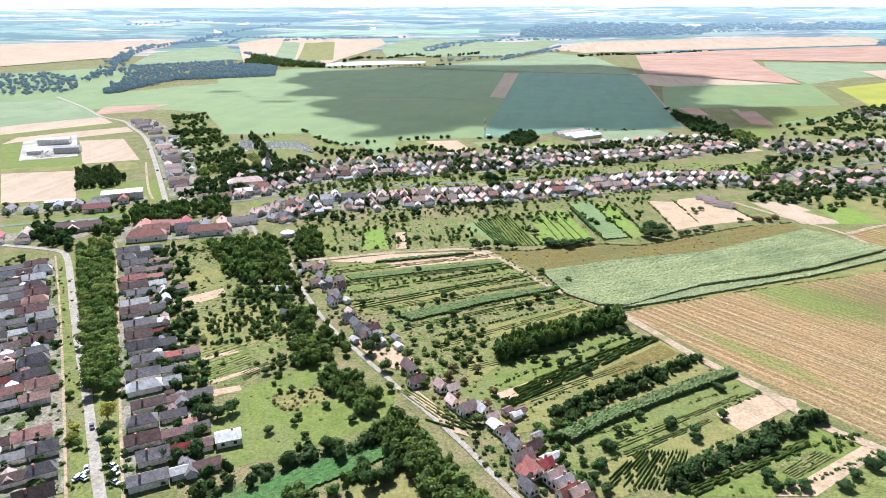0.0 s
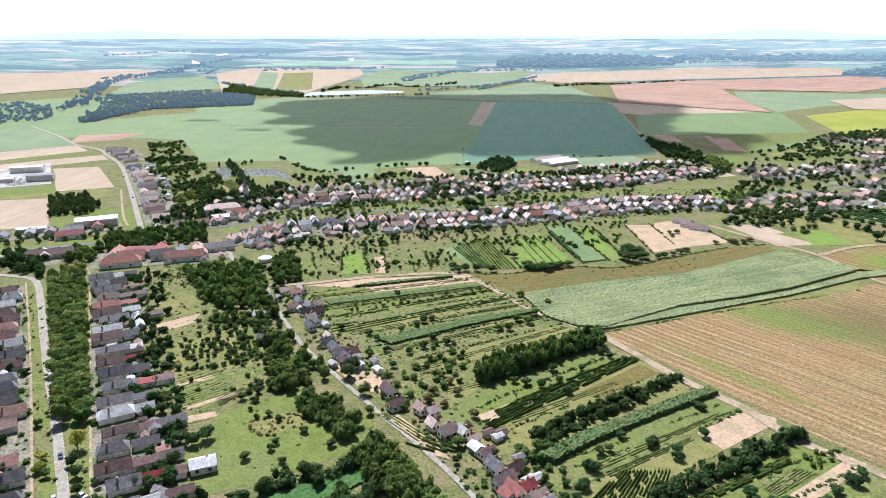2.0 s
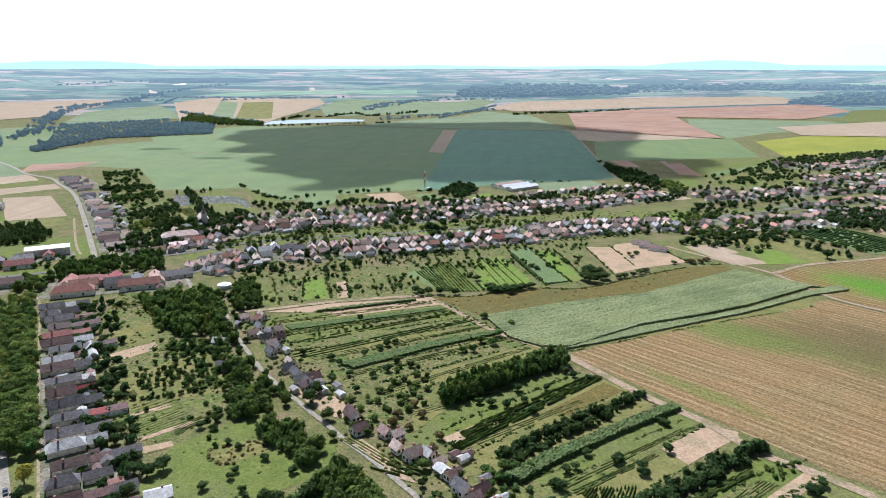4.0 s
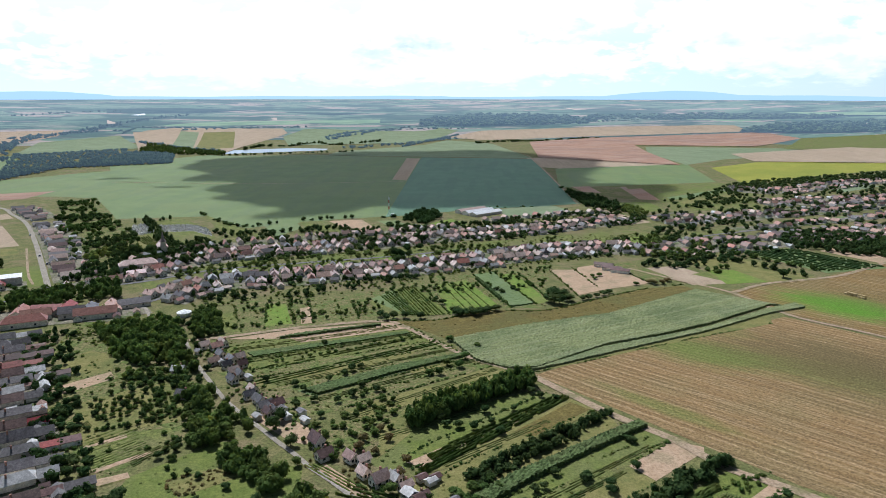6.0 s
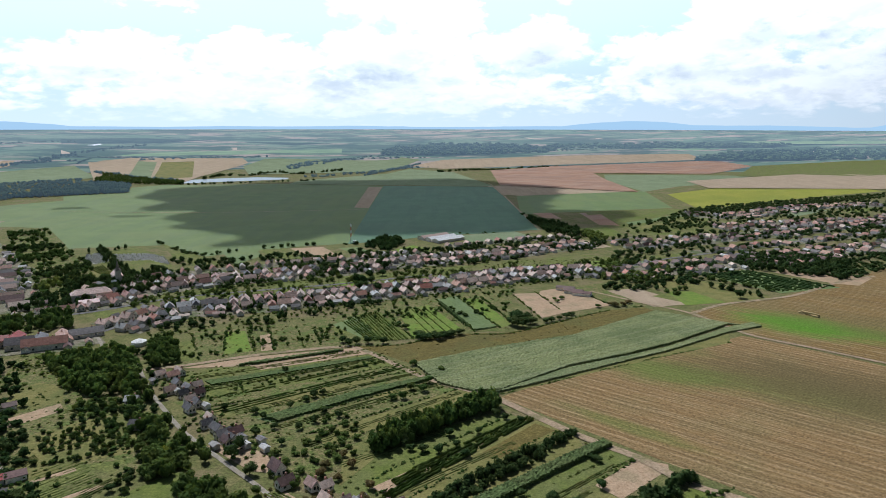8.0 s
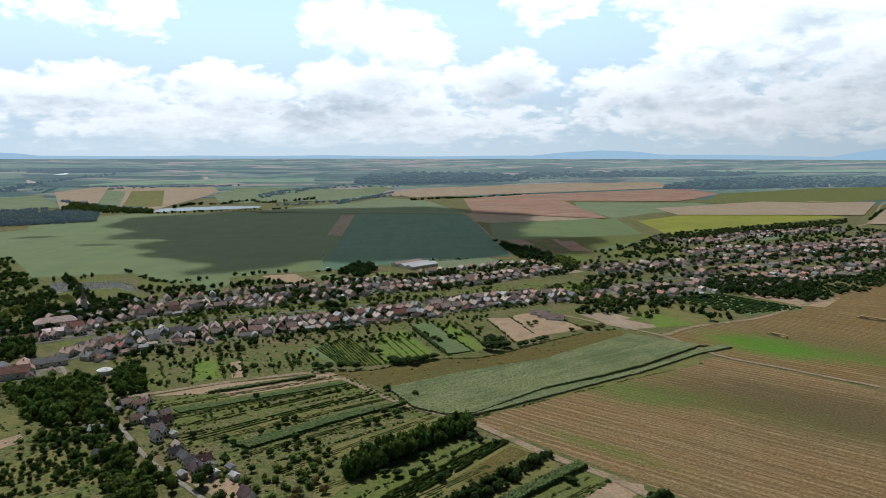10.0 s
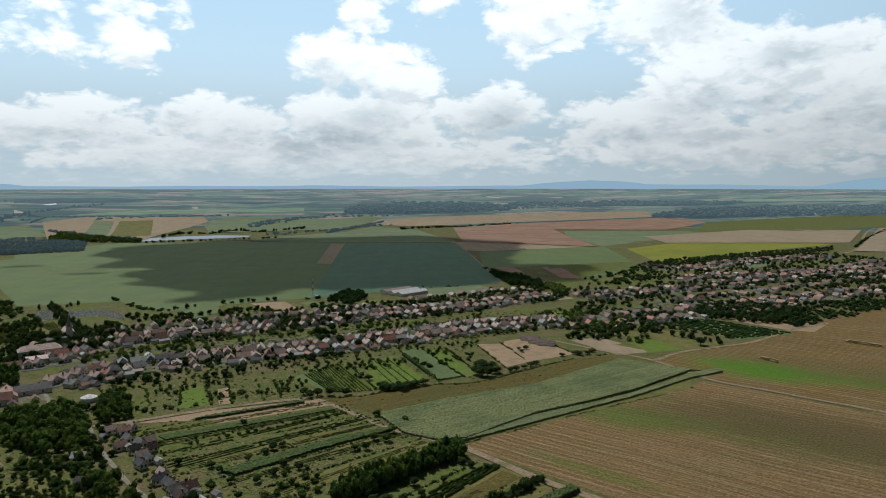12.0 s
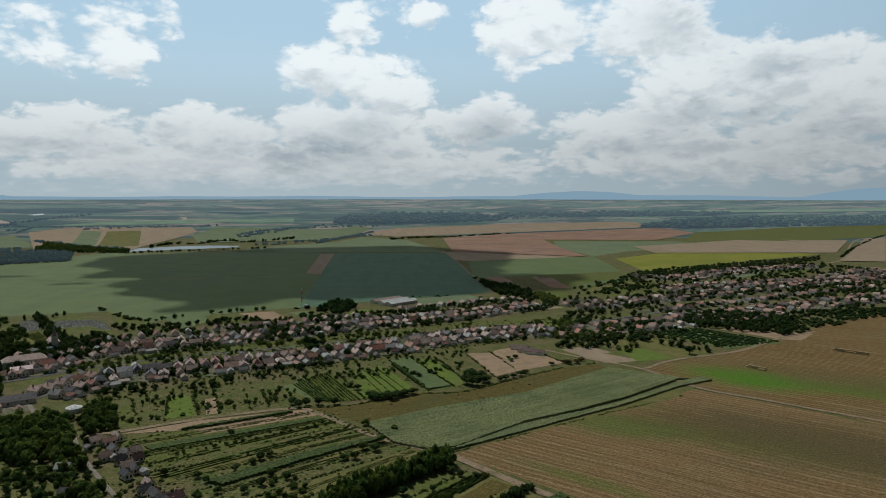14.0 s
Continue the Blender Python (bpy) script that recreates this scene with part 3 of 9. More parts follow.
shading_cloud([(-334, 1448), (-324, 1628), (8, 1789), (379, 1777), (463, 1691), (568, 1472), (516, 1351), (438, 1217), (389, 1094), (436, 1086), (505, 1041), (491, 981), (421, 899), (343, 891), (306, 917), (247, 868), (184, 875), (128, 900), (86, 870), (40, 915), (2, 870), (-52, 830), (-113, 845), (-95, 922), (-172, 996), (-212, 1108), (-204, 1193), (-285, 1229), (-273, 1309)])
shading_cloud([(-315, 1142), (-310, 1156), (-260, 1152), (-256, 1140)], cell=6.0, ragged=8.0)
shading_cloud([(-432, 1270), (-428, 1290), (-372, 1286), (-370, 1270)], cell=6.0, ragged=8.0)

# ---- fields, plots and lanes ----
field("wide green crop field under a cloud's shadow", 'crop', [(-279, 856), (-170, 860), (-157, 841), (-132, 777), (-114, 775), (-65, 797), (-11, 820), (28, 826), (173, 868), (239, 876), (318, 893), (427, 1546), (211, 1607), (-73, 1704), (-262, 1708), (-353, 1489), (-443, 1369)], 1)
field('bare patch within the green crop', 'wheat', [(80, 1196), (104, 1180), (172, 1586), (141, 1594)], 3)
field('pale green meadow beyond the crop', 'pale', [(-264, 1725), (-74, 1721), (213, 1623), (434, 1560), (440, 2033), (328, 2213), (232, 2013), (-22, 1798), (-47, 1697)], 1)
field('green field below the wood', 'crop', [(-391, 1207), (-443, 1369), (-353, 1489), (-262, 1708), (-328, 1743), (-395, 1670), (-374, 1556), (-486, 1504)], 1)
field('wide green crop field beyond the village road', 'crop', [(-747, 1077), (-815, 1180), (-636, 1228), (-504, 1366), (-344, 1491), (-318, 1282), (-282, 871), (-357, 1033), (-422, 1060), (-544, 1069), (-569, 1093)], 1)
field('reddish bare strip beyond the road', 'plough', [(-517, 1014), (-538, 1093), (-445, 1120), (-458, 1042)], 2)
field('pale green crop beyond the road fork', 'pale', [(-735, 1144), (-645, 1168), (-491, 993), (-565, 941), (-593, 912), (-760, 1000)], 2)
field('pale dusty strip beside the crop', 'wheat', [(-593, 912), (-565, 941), (-486, 982), (-456, 942), (-559, 855)], 2)
field('green rough pasture by the stream', 'pale', [(-798, 1789), (-546, 1972), (-766, 2498), (-914, 2220)], 1)
field('tan harvested fields beyond the stream', 'wheat', [(-1554, 2488), (-1024, 2713), (-955, 2473), (-963, 2055), (-1124, 1779)], 1)
field('green pasture before the wood', 'crop', [(-1000, 1180), (-1080, 1560), (-780, 1790), (-640, 1390), (-600, 1240), (-640, 1170), (-735, 1150)], 1)
field('lake with reeds on its shore', 'water', [(-308, 1764), (-294, 1878), (-223, 1915), (-132, 1936), (-46, 1902), (-52, 1851), (-209, 1798)], 4)
field('harvested tan field beyond the lake', 'wheat', [(-518, 1830), (-301, 1803), (-288, 1974), (-206, 2576), (-245, 2809), (-666, 2831), (-767, 2655)], 1)
field('green crop square beyond the lake', 'pale', [(-468, 1924), (-401, 1886), (-529, 2627), (-606, 2689)], 2)
field('ochre crop beyond the lake', 'olive', [(-394, 1884), (-306, 1958), (-406, 2665), (-511, 2627)], 2)
field('pale meadow behind the lake', 'pale', [(-163, 2028), (240, 2091), (437, 2645), (334, 2897), (-159, 2768), (-211, 2415)], 1)
field('tan stubble behind the tree line', 'wheat', [(346, 2335), (435, 2183), (875, 2308), (1505, 2395), (1609, 2697), (1037, 2739), (523, 2625)], 1)
field('reddish ploughed field', 'plough', [(568, 2083), (452, 1572), (702, 1360), (771, 1673), (848, 1944), (863, 2278)], 1)
field('dusty ploughed field', 'wheat', [(384, 1381), (449, 1311), (702, 1360), (762, 1654), (421, 1564)], 1)
field('long ploughed field by the lane', 'plough', [(853, 2252), (838, 1919), (1167, 1825), (1494, 2089), (1515, 2294), (1473, 2344)], 1)
field('green crop rectangle', 'crop', [(340, 1056), (629, 1088), (727, 1382), (419, 1332)], 1)
field('pale field strip', 'pale', [(762, 1654), (720, 1369), (865, 1473), (1268, 1619), (1203, 1761), (849, 1862)], 1)
field('green field strips on the plain', 'meadow', [(1494, 2089), (1196, 1737), (1283, 1615), (1949, 1735), (2356, 2101), (1983, 2177)], 1)
field('tan field on the plain', 'wheat', [(903, 1411), (1324, 1308), (1718, 1659), (1448, 1772), (956, 1599)], 1)
field('yellow flowering crop', 'yellow', [(741, 1307), (663, 1059), (827, 1135), (1098, 1234), (1248, 1281), (1245, 1401), (1148, 1465), (970, 1443)], 2)
field('tan field by the dirt road', 'wheat', [(1164, 1135), (1240, 1101), (1910, 1700), (1818, 1693)], 1)
field('brown plot with straw rows', 'plough', [(363, 1065), (394, 1065), (386, 990), (363, 1004)], 2)
field('brown plot beside the wood', 'plough', [(440, 1052), (474, 1059), (442, 907), (416, 920)], 2)
field('green plots at the village edge', 'meadow', [(392, 1057), (440, 1052), (416, 920), (436, 896), (571, 903), (657, 991), (658, 1052), (624, 1079)], 1)
field('narrow garden strip at the village edge', 'lush', [(466, 967), (610, 1056), (607, 1030), (463, 940)], 3)
field('narrow garden strip at the village edge', 'crop', [(464, 933), (607, 1013), (604, 990), (460, 908)], 3)
field('narrow garden strip at the village edge', 'olive', [(463, 894), (600, 967), (597, 946), (459, 871)], 3)
field('narrow garden strip at the village edge', 'meadow', [(452, 1057), (605, 1076), (595, 1051), (444, 1026)], 3)
field('narrow garden strip at the village edge', 'pale', [(764, 986), (875, 1038), (868, 1002), (750, 941)], 3)
field('narrow garden strip at the village edge', 'bare', [(685, 1000), (773, 1028), (759, 988), (670, 955)], 3)
field('narrow garden strip at the village edge', 'lush', [(901, 1011), (1004, 1042), (983, 1007), (876, 964)], 3)
field('narrow garden strip at the village edge', 'crop', [(526, 731), (613, 756), (600, 730), (520, 706)], 3)
field('narrow garden strip at the village edge', 'olive', [(723, 768), (821, 788), (800, 758), (699, 732)], 3)
field('narrow garden strip at the village edge', 'meadow', [(368, 684), (425, 695), (418, 678), (364, 663)], 3)
field('narrow garden strip at the village edge', 'pale', [(316, 646), (358, 665), (357, 644), (312, 625)], 3)
field('narrow garden strip at the village edge', 'bare', [(586, 683), (655, 695), (639, 669), (573, 658)], 3)
field('green strip beyond the yard', 'crop', [(-618, 952), (-687, 1067), (-628, 1213), (-539, 1058), (-543, 1024)], 1)
field('tan strip', 'wheat', [(-568, 871), (-615, 948), (-513, 1014), (-482, 974), (-536, 892)], 1)
field('green strip', 'meadow', [(-536, 819), (-565, 867), (-534, 887), (-478, 974), (-437, 927), (-473, 884), (-528, 852)], 1)
field('tan strip by the yard', 'wheat', [(-521, 795), (-526, 837), (-471, 880), (-422, 910), (-400, 877), (-450, 838), (-509, 808)], 1)
field('green field round the yard', 'lush', [(-445, 670), (-519, 791), (-502, 802), (-443, 706), (-393, 725), (-368, 686)], 1)
field('gravel works yard', 'gravel', [(-449, 708), (-503, 809), (-461, 853), (-398, 731)], 2)
field('harvested field with straw rows', 'wheat', [(-374, 693), (-439, 816), (-391, 828), (-323, 712)], 1)
field('bare harvested field', 'wheat', [(-370, 547), (-433, 651), (-367, 663), (-314, 561)], 1)
field('green strip along the tan field', 'olive', [(-436, 655), (-445, 670), (-322, 702), (-307, 674), (-328, 661), (-366, 666)], 1)
field('mown lawn', 'lush', [(-308, 556), (-329, 596), (-311, 613), (-269, 626), (-239, 557), (-260, 543)], 1)
field('green common beside the road', 'lush', [(-322, 469), (-337, 493), (-298, 508), (-259, 527), (-220, 524), (-215, 500), (-257, 488), (-290, 477)], 1)
field('garden plots by the road', 'garden', [(-232, 557), (-252, 597), (-370, 942), (-355, 1027), (-269, 840), (-221, 766), (-206, 687), (-232, 597)], 1)
field('graveyard lawn with stones', 'meadow', [(-246, 805), (-238, 830), (-201, 849), (-158, 789), (-138, 728), (-148, 688), (-186, 701)], 1)
field('yellowish vineyard slope', 'olive', [(-222, 736), (-212, 754), (-180, 688), (-181, 663), (-193, 663)], 2)
field('green plot', 'meadow', [(-177, 872), (-121, 787), (-89, 729), (-111, 715), (-147, 780)], 1)
field('dark green plot', 'crop', [(-96, 793), (-60, 807), (-51, 768), (-76, 721)], 1)
field('green plot edge', 'meadow', [(-57, 807), (-30, 811), (3, 745), (-34, 744)], 1)
field('bare tan plot', 'bare', [(-22, 808), (17, 812), (38, 731), (10, 727)], 1)
field('green vegetable plot', 'crop', [(34, 802), (57, 802), (91, 717), (64, 722)], 1)
field('bright grass plot', 'lime', [(91, 770), (124, 803), (139, 771), (121, 718), (94, 717)], 1)
field('greenhouse plots', 'pale', [(190, 862), (276, 887), (290, 826), (202, 791)], 1)
field('tan yard beside the plots', 'wheat', [(299, 833), (333, 841), (356, 749), (318, 734)], 1)
field('green field', 'lush', [(353, 896), (417, 897), (413, 831), (370, 813)], 1)
field('striped green plots', 'meadow', [(446, 954), (576, 1005), (579, 891), (533, 815), (421, 821)], 1)
field('long common gardens between the rows', 'meadow', [(-173, 570), (-118, 615), (-45, 630), (36, 647), (122, 666), (218, 687), (307, 706), (349, 669), (303, 654), (204, 639), (112, 611), (33, 581), (-41, 571), (-108, 558), (-151, 520)], 1)
field('green strip', 'lush', [(-37, 624), (-2, 629), (8, 580), (-22, 576)], 2)
field('grass strip', 'lush', [(162, 643), (235, 667), (240, 633), (177, 618)], 2)
field('bright plot', 'lime', [(24, 620), (46, 625), (51, 596), (31, 590)], 2)
field('bright green plot', 'lime', [(286, 668), (322, 673), (308, 640), (281, 640)], 2)
field('garden strips below the houses', 'garden', [(-99, 424), (-100, 491), (-2, 495), (34, 517), (111, 572), (178, 567), (136, 446), (94, 454), (18, 435), (-32, 430), (-79, 417)], 1)
field('mown grass strip', 'lime', [(-55, 433), (-59, 482), (-46, 482), (-38, 436)], 2)
field('grass strip', 'meadow', [(-85, 422), (-97, 484), (-84, 484), (-69, 425)], 2)
field('bare tan strip', 'bare', [(-32, 435), (-35, 469), (-28, 472), (-24, 436)], 2)
field('green plot', 'meadow', [(13, 479), (24, 485), (46, 445), (24, 448)], 2)
field('dark green plot', 'crop', [(15, 485), (34, 506), (46, 448), (38, 443)], 2)
field('vineyard plot', 'lush', [(34, 508), (52, 514), (68, 441), (47, 441)], 2)
field('yellow-green plot', 'lime', [(67, 514), (94, 527), (106, 454), (68, 441)], 2)
field('dark green crop strip', 'crop', [(103, 543), (122, 550), (131, 456), (113, 451)], 2)
field('bright green strip', 'lime', [(124, 543), (139, 537), (144, 460), (133, 456)], 2)
field('bare stubble plot', 'bare', [(170, 550), (194, 547), (199, 555), (226, 564), (239, 498), (193, 484), (170, 473)], 2)
field('garden beds', 'garden', [(231, 564), (269, 574), (263, 490), (241, 498)], 2)
field('tan stubble strip', 'wheat', [(256, 544), (286, 548), (305, 488), (270, 487)], 2)
field('green strip', 'meadow', [(286, 519), (320, 532), (335, 491), (332, 485), (305, 488)], 2)
field('pale strip', 'olive', [(295, 556), (350, 587), (369, 545), (347, 509), (323, 529)], 1)
field('dark green vineyard field', 'crop', [(374, 590), (432, 598), (468, 515), (401, 507)], 2)
field('tan field between tree rows', 'bare', [(451, 584), (487, 599), (526, 542), (491, 519), (474, 529)], 2)
field('stubble field with straw rows', 'stubble_right', [(553, 571), (704, 622), (1081, 669), (840, 517), (594, 523), (491, 519)], 1)
field('olive strip', 'olive', [(326, 573), (361, 554), (386, 487), (329, 480), (299, 514)], 1)
field('green strip by the track', 'lime', [(306, 532), (328, 528), (335, 488), (298, 486)], 2)
field('harvested field with a green streak', 'stubble_right', [(293, 470), (392, 496), (460, 524), (532, 546), (1074, 557), (383, 182), (344, 345), (298, 412)], 1)
field('ripe brown crop', 'brown', [(18, 434), (59, 431), (93, 448), (135, 443), (180, 461), (231, 484), (262, 487), (266, 474), (176, 426), (112, 411), (60, 392), (40, 420)], 1)
field('large stubble field with straw rows', 'stubble', [(98, 333), (125, 346), (188, 368), (249, 387), (293, 405), (318, 370), (338, 339), (367, 283), (422, 204), (225, 160), (171, 215)], 1)
field('grass margin of the silvery crop', 'olive', [(97, 336), (123, 349), (193, 378), (227, 385), (289, 415), (276, 393), (187, 366), (125, 345)], 1)
field('orchard grass', 'meadow', [(-81, 404), (-31, 412), (39, 415), (53, 393), (-28, 367), (-60, 360)], 1)
field('pale bare strip', 'bare', [(-77, 412), (-35, 425), (29, 430), (37, 417), (-30, 400), (-37, 408)], 2)
field('weedy green strip', 'garden', [(-73, 360), (-28, 367), (53, 393), (67, 367), (-19, 330), (-50, 334)], 1)
field('dark vine strip', 'crop', [(-28, 330), (25, 356), (73, 373), (73, 367), (24, 345), (-19, 322)], 2)
field('pale mown strip', 'olive', [(27, 349), (76, 363), (77, 358), (36, 341)], 2)
field('weedy strip', 'garden', [(-42, 320), (-13, 327), (77, 357), (81, 349), (-7, 305), (-26, 297)], 1)
field('dry yellow grass strip', 'olive', [(-4, 305), (81, 349), (90, 338), (24, 305), (5, 294)], 2)
field('weedy plot', 'garden', [(-17, 282), (5, 294), (24, 305), (20, 282), (-1, 262)], 1)
field('bright grass beside the grove', 'lush', [(2, 257), (23, 287), (92, 314), (104, 305), (28, 253), (16, 246)], 1)
field('dry grass field', 'olive', [(25, 243), (55, 267), (107, 302), (117, 289), (77, 262), (42, 248)], 2)
field('brown mown patch', 'brown', [(68, 270), (106, 298), (113, 289), (79, 267)], 3)
field('grass below the orchard rows', 'olive', [(15, 236), (42, 248), (120, 283), (120, 272), (49, 229), (26, 225)], 1)
field('bright grass strip', 'lush', [(52, 223), (130, 271), (138, 257), (72, 225), (57, 218)], 2)
field('weedy grass strip', 'meadow', [(38, 214), (57, 218), (138, 256), (111, 238), (43, 198)], 1)
field('bare tilled plot', 'bare', [(111, 238), (138, 255), (149, 248), (147, 244), (117, 226)], 2)
field('dry grass with vine rows', 'olive', [(39, 195), (110, 237), (117, 226), (88, 205), (61, 189), (42, 189)], 1)
field('bright grass below the hedge', 'lush', [(77, 189), (149, 229), (165, 215), (123, 189)], 1)
field('vegetable beds', 'garden', [(120, 205), (140, 215), (146, 210), (124, 198)], 3)
field('bare dirt strip', 'bare', [(113, 189), (164, 220), (167, 215), (127, 189)], 3)
field('grass at the corner', 'meadow', [(125, 189), (167, 215), (184, 199), (145, 169), (110, 169)], 1)
field('dry garden plots', 'olive', [(-133, 330), (-111, 344), (-91, 352), (-74, 330), (-80, 304), (-101, 298), (-115, 281), (-127, 304)], 2)
field('mown grass plot', 'meadow', [(-115, 281), (-100, 295), (-82, 298), (-75, 282), (-90, 276), (-104, 265)], 3)
field('bare garden bed', 'bare', [(-101, 257), (-90, 261), (-88, 257), (-99, 252)], 4)
field('row of pale garden beds', 'bare', [(-105, 265), (-86, 277), (-84, 275), (-103, 262)], 4)
field('pale garden bed', 'bare', [(-116, 285), (-100, 294), (-99, 291), (-114, 282)], 4)
field('earthy patch by the cottages', 'bare', [(-17, 253), (-12, 257), (2, 238), (10, 223), (4, 226), (-8, 242)], 3)
field('earthy yard', 'bare', [(-48, 304), (-38, 310), (-14, 282), (-16, 272), (-27, 277)], 2)
field('brown weedy plot', 'olive', [(12, 282), (27, 305), (25, 277), (9, 257)], 3)
field('brown weedy plot', 'olive', [(-51, 344), (-8, 360), (39, 377), (32, 367), (-8, 348), (-44, 333)], 3)
field('dry strip', 'bare', [(21, 253), (45, 268), (48, 265), (28, 248)], 3)
field('weedy gardens', 'garden', [(-164, 376), (-139, 394), (-94, 368), (-72, 330), (-53, 293), (-75, 282), (-105, 252), (-128, 304)], 1)
field('mown meadow', 'lush', [(-94, 217), (-89, 257), (-57, 282), (-33, 257), (-21, 257), (-21, 234), (-60, 212), (-78, 204)], 1)
field('dry weedy patch', 'olive', [(-74, 253), (-41, 264), (-35, 257), (-66, 240)], 2)
field('tan garden', 'bare', [(-154, 350), (-130, 369), (-125, 359), (-147, 340)], 2)
field('dry grass garden', 'olive', [(-151, 359), (-164, 376), (-153, 403), (-135, 394), (-130, 371)], 2)
field('weedy garden plots', 'garden', [(-171, 394), (-183, 458), (-122, 458), (-135, 394)], 1)
field('tilled plot', 'garden', [(-113, 271), (-94, 292), (-82, 276), (-101, 261)], 2)
field('pale mown plot', 'olive', [(-99, 257), (-90, 260), (-88, 256), (-100, 251)], 2)
field('green crop between hedges', 'maize', [(-87, 188), (-63, 201), (-31, 223), (-20, 222), (-19, 214), (-52, 194), (-60, 188), (-62, 168), (-94, 168)], 1)
field('bare clearing', 'olive', [(-33, 189), (-33, 198), (-7, 212), (1, 189), (3, 169), (-39, 169)], 1)
field('street verge', 'meadow', [(-126, 188), (-163, 252), (-207, 329), (-257, 423), (-252, 428), (-238, 423), (-227, 446), (-150, 276), (-110, 188), (-101, 168), (-121, 168)], 1)
lane('worn asphalt village street', 'asphalt', 4, [(-89, 139), (-114, 183), (-121, 195), (-135, 220), (-158, 261), (-190, 316), (-233, 393), (-251, 423), (-264, 434), (-308, 445)], 3)
lane('footpath', 'track', 1.1, [(-126, 183), (-163, 252), (-205, 329), (-258, 423)], 3)
lane('narrow pale footpath', 'track', 1.1, [(-107, 183), (-150, 276), (-188, 359), (-228, 446), (-239, 458)], 3)
lane('narrow asphalt lane', 'asphalt', 2.3, [(-152, 491), (-143, 484), (-127, 446), (-110, 422), (-105, 424), (-101, 414), (-89, 381), (-77, 354), (-63, 325), (-52, 307), (-42, 292), (-33, 278), (-24, 265), (-18, 255), (-9, 243), (3, 225), (10, 214), (16, 203), (24, 190), (38, 164)], 3)
lane('village road', 'asphalt', 4.5, [(-225, 535), (-231, 546), (-259, 607), (-314, 726), (-370, 839), (-417, 910), (-447, 955), (-498, 998), (-563, 1081), (-677, 1212)], 3)
lane('pale service lane', 'track', 2, [(-248, 560), (-267, 597), (-311, 699)], 3)
lane('main road through the village', 'asphalt_dark', 4.5, [(-379, 463), (-333, 486), (-296, 497), (-253, 511), (-225, 535), (-165, 557), (-113, 589), (-43, 603), (35, 616), (117, 638)], 3)
lane('village street', 'asphalt_dark', 4, [(-152, 491), (-105, 541), (-40, 553), (32, 568), (108, 587), (198, 618), (290, 623), (375, 664), (457, 690), (641, 752)], 3)
lane('village street', 'asphalt_dark', 4, [(-185, 561), (-175, 594), (-121, 636), (-47, 657), (38, 677), (128, 704), (231, 733), (334, 773), (432, 814)], 3)
lane('dirt track', 'track', 4, [(-101, 413), (-79, 416), (-32, 428), (18, 434), (32, 425), (66, 365), (97, 333)], 3)
lane('dirt track', 'track', 5, [(95, 334), (121, 283), (139, 256), (150, 230), (166, 213), (198, 169)], 4)
lane('dirt track', 'track', 3.5, [(241, 545), (266, 501), (289, 463), (299, 407), (321, 374), (342, 343), (371, 302)], 4)
lane('dirt track', 'track', 4, [(289, 463), (331, 483), (404, 497), (478, 532), (536, 550)], 4)
lane('dirt road on the plain', 'track', 6, [(1113, 1112), (1244, 1207), (1739, 1649), (2005, 1786)], 3)
lane('line between the crops', 'track', 3, [(315, 894), (430, 1545), (439, 1686)], 3)
lane('farm track', 'track', 2.5, [(-396, 1223), (-155, 1171), (96, 1165)], 3)
# darker green is this half's own, its blue tint is painted haze
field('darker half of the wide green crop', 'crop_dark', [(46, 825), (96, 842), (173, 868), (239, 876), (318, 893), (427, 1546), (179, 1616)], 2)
field('pale far fields', 'far_tan', [(-1034, 3222), (-811, 3355), (-321, 3409), (-308, 3266), (-750, 3099), (-977, 3043)], 1)
field('far green meadows', 'far_green', [(-792, 3100), (-304, 3230), (166, 3276), (155, 3064), (-283, 2999), (-707, 2920)], 1)
field('far forest on the hill', 'forest', [(295, 2869), (382, 3314), (702, 3523), (1000, 3488), (1187, 3135), (1049, 2913), (566, 2841)], 1)
field('far forest', 'forest', [(1202, 3339), (1733, 3306), (2336, 2948), (2148, 2875), (1585, 3022), (1174, 3102)], 1)
field('far tan fields', 'far_tan', [(1122, 2963), (1550, 2955), (1683, 2821), (1320, 2779), (1060, 2799)], 1)
field('far green fields', 'far_green', [(1174, 3102), (1585, 3022), (1899, 2879), (1683, 2821), (1550, 2955), (1122, 2963)], 1)
field('far tan fields', 'far_tan', [(271, 4051), (600, 4044), (643, 3892), (320, 3859)], 1)
field('far tan fields', 'far_tan', [(1266, 3921), (1666, 3826), (1670, 3671), (1286, 3767)], 1)
field('far green fields', 'far_green', [(2216, 3254), (3145, 2809), (3497, 2420), (3405, 2356), (2993, 2673), (2243, 3048)], 1)
field('far wood', 'forest', [(-1253, 3912), (-945, 4031), (-454, 3922), (-805, 3755), (-1159, 3619)], 1)
field('far wood', 'forest', [(-357, 3795), (76, 3935), (309, 3732), (-69, 3575)], 1)
field('pale sheds of a far farm', 'far_white', [(-1043, 3450), (-986, 3632), (-960, 3561), (-1015, 3383)], 4)
field('dark forest on the rise', 'forest', [(1447, 2384), (1761, 2668), (2017, 2698), (2353, 2587), (2720, 2427), (3087, 2134), (2706, 1869), (2356, 2101), (2001, 2198)], 1)

# ---- trees ----


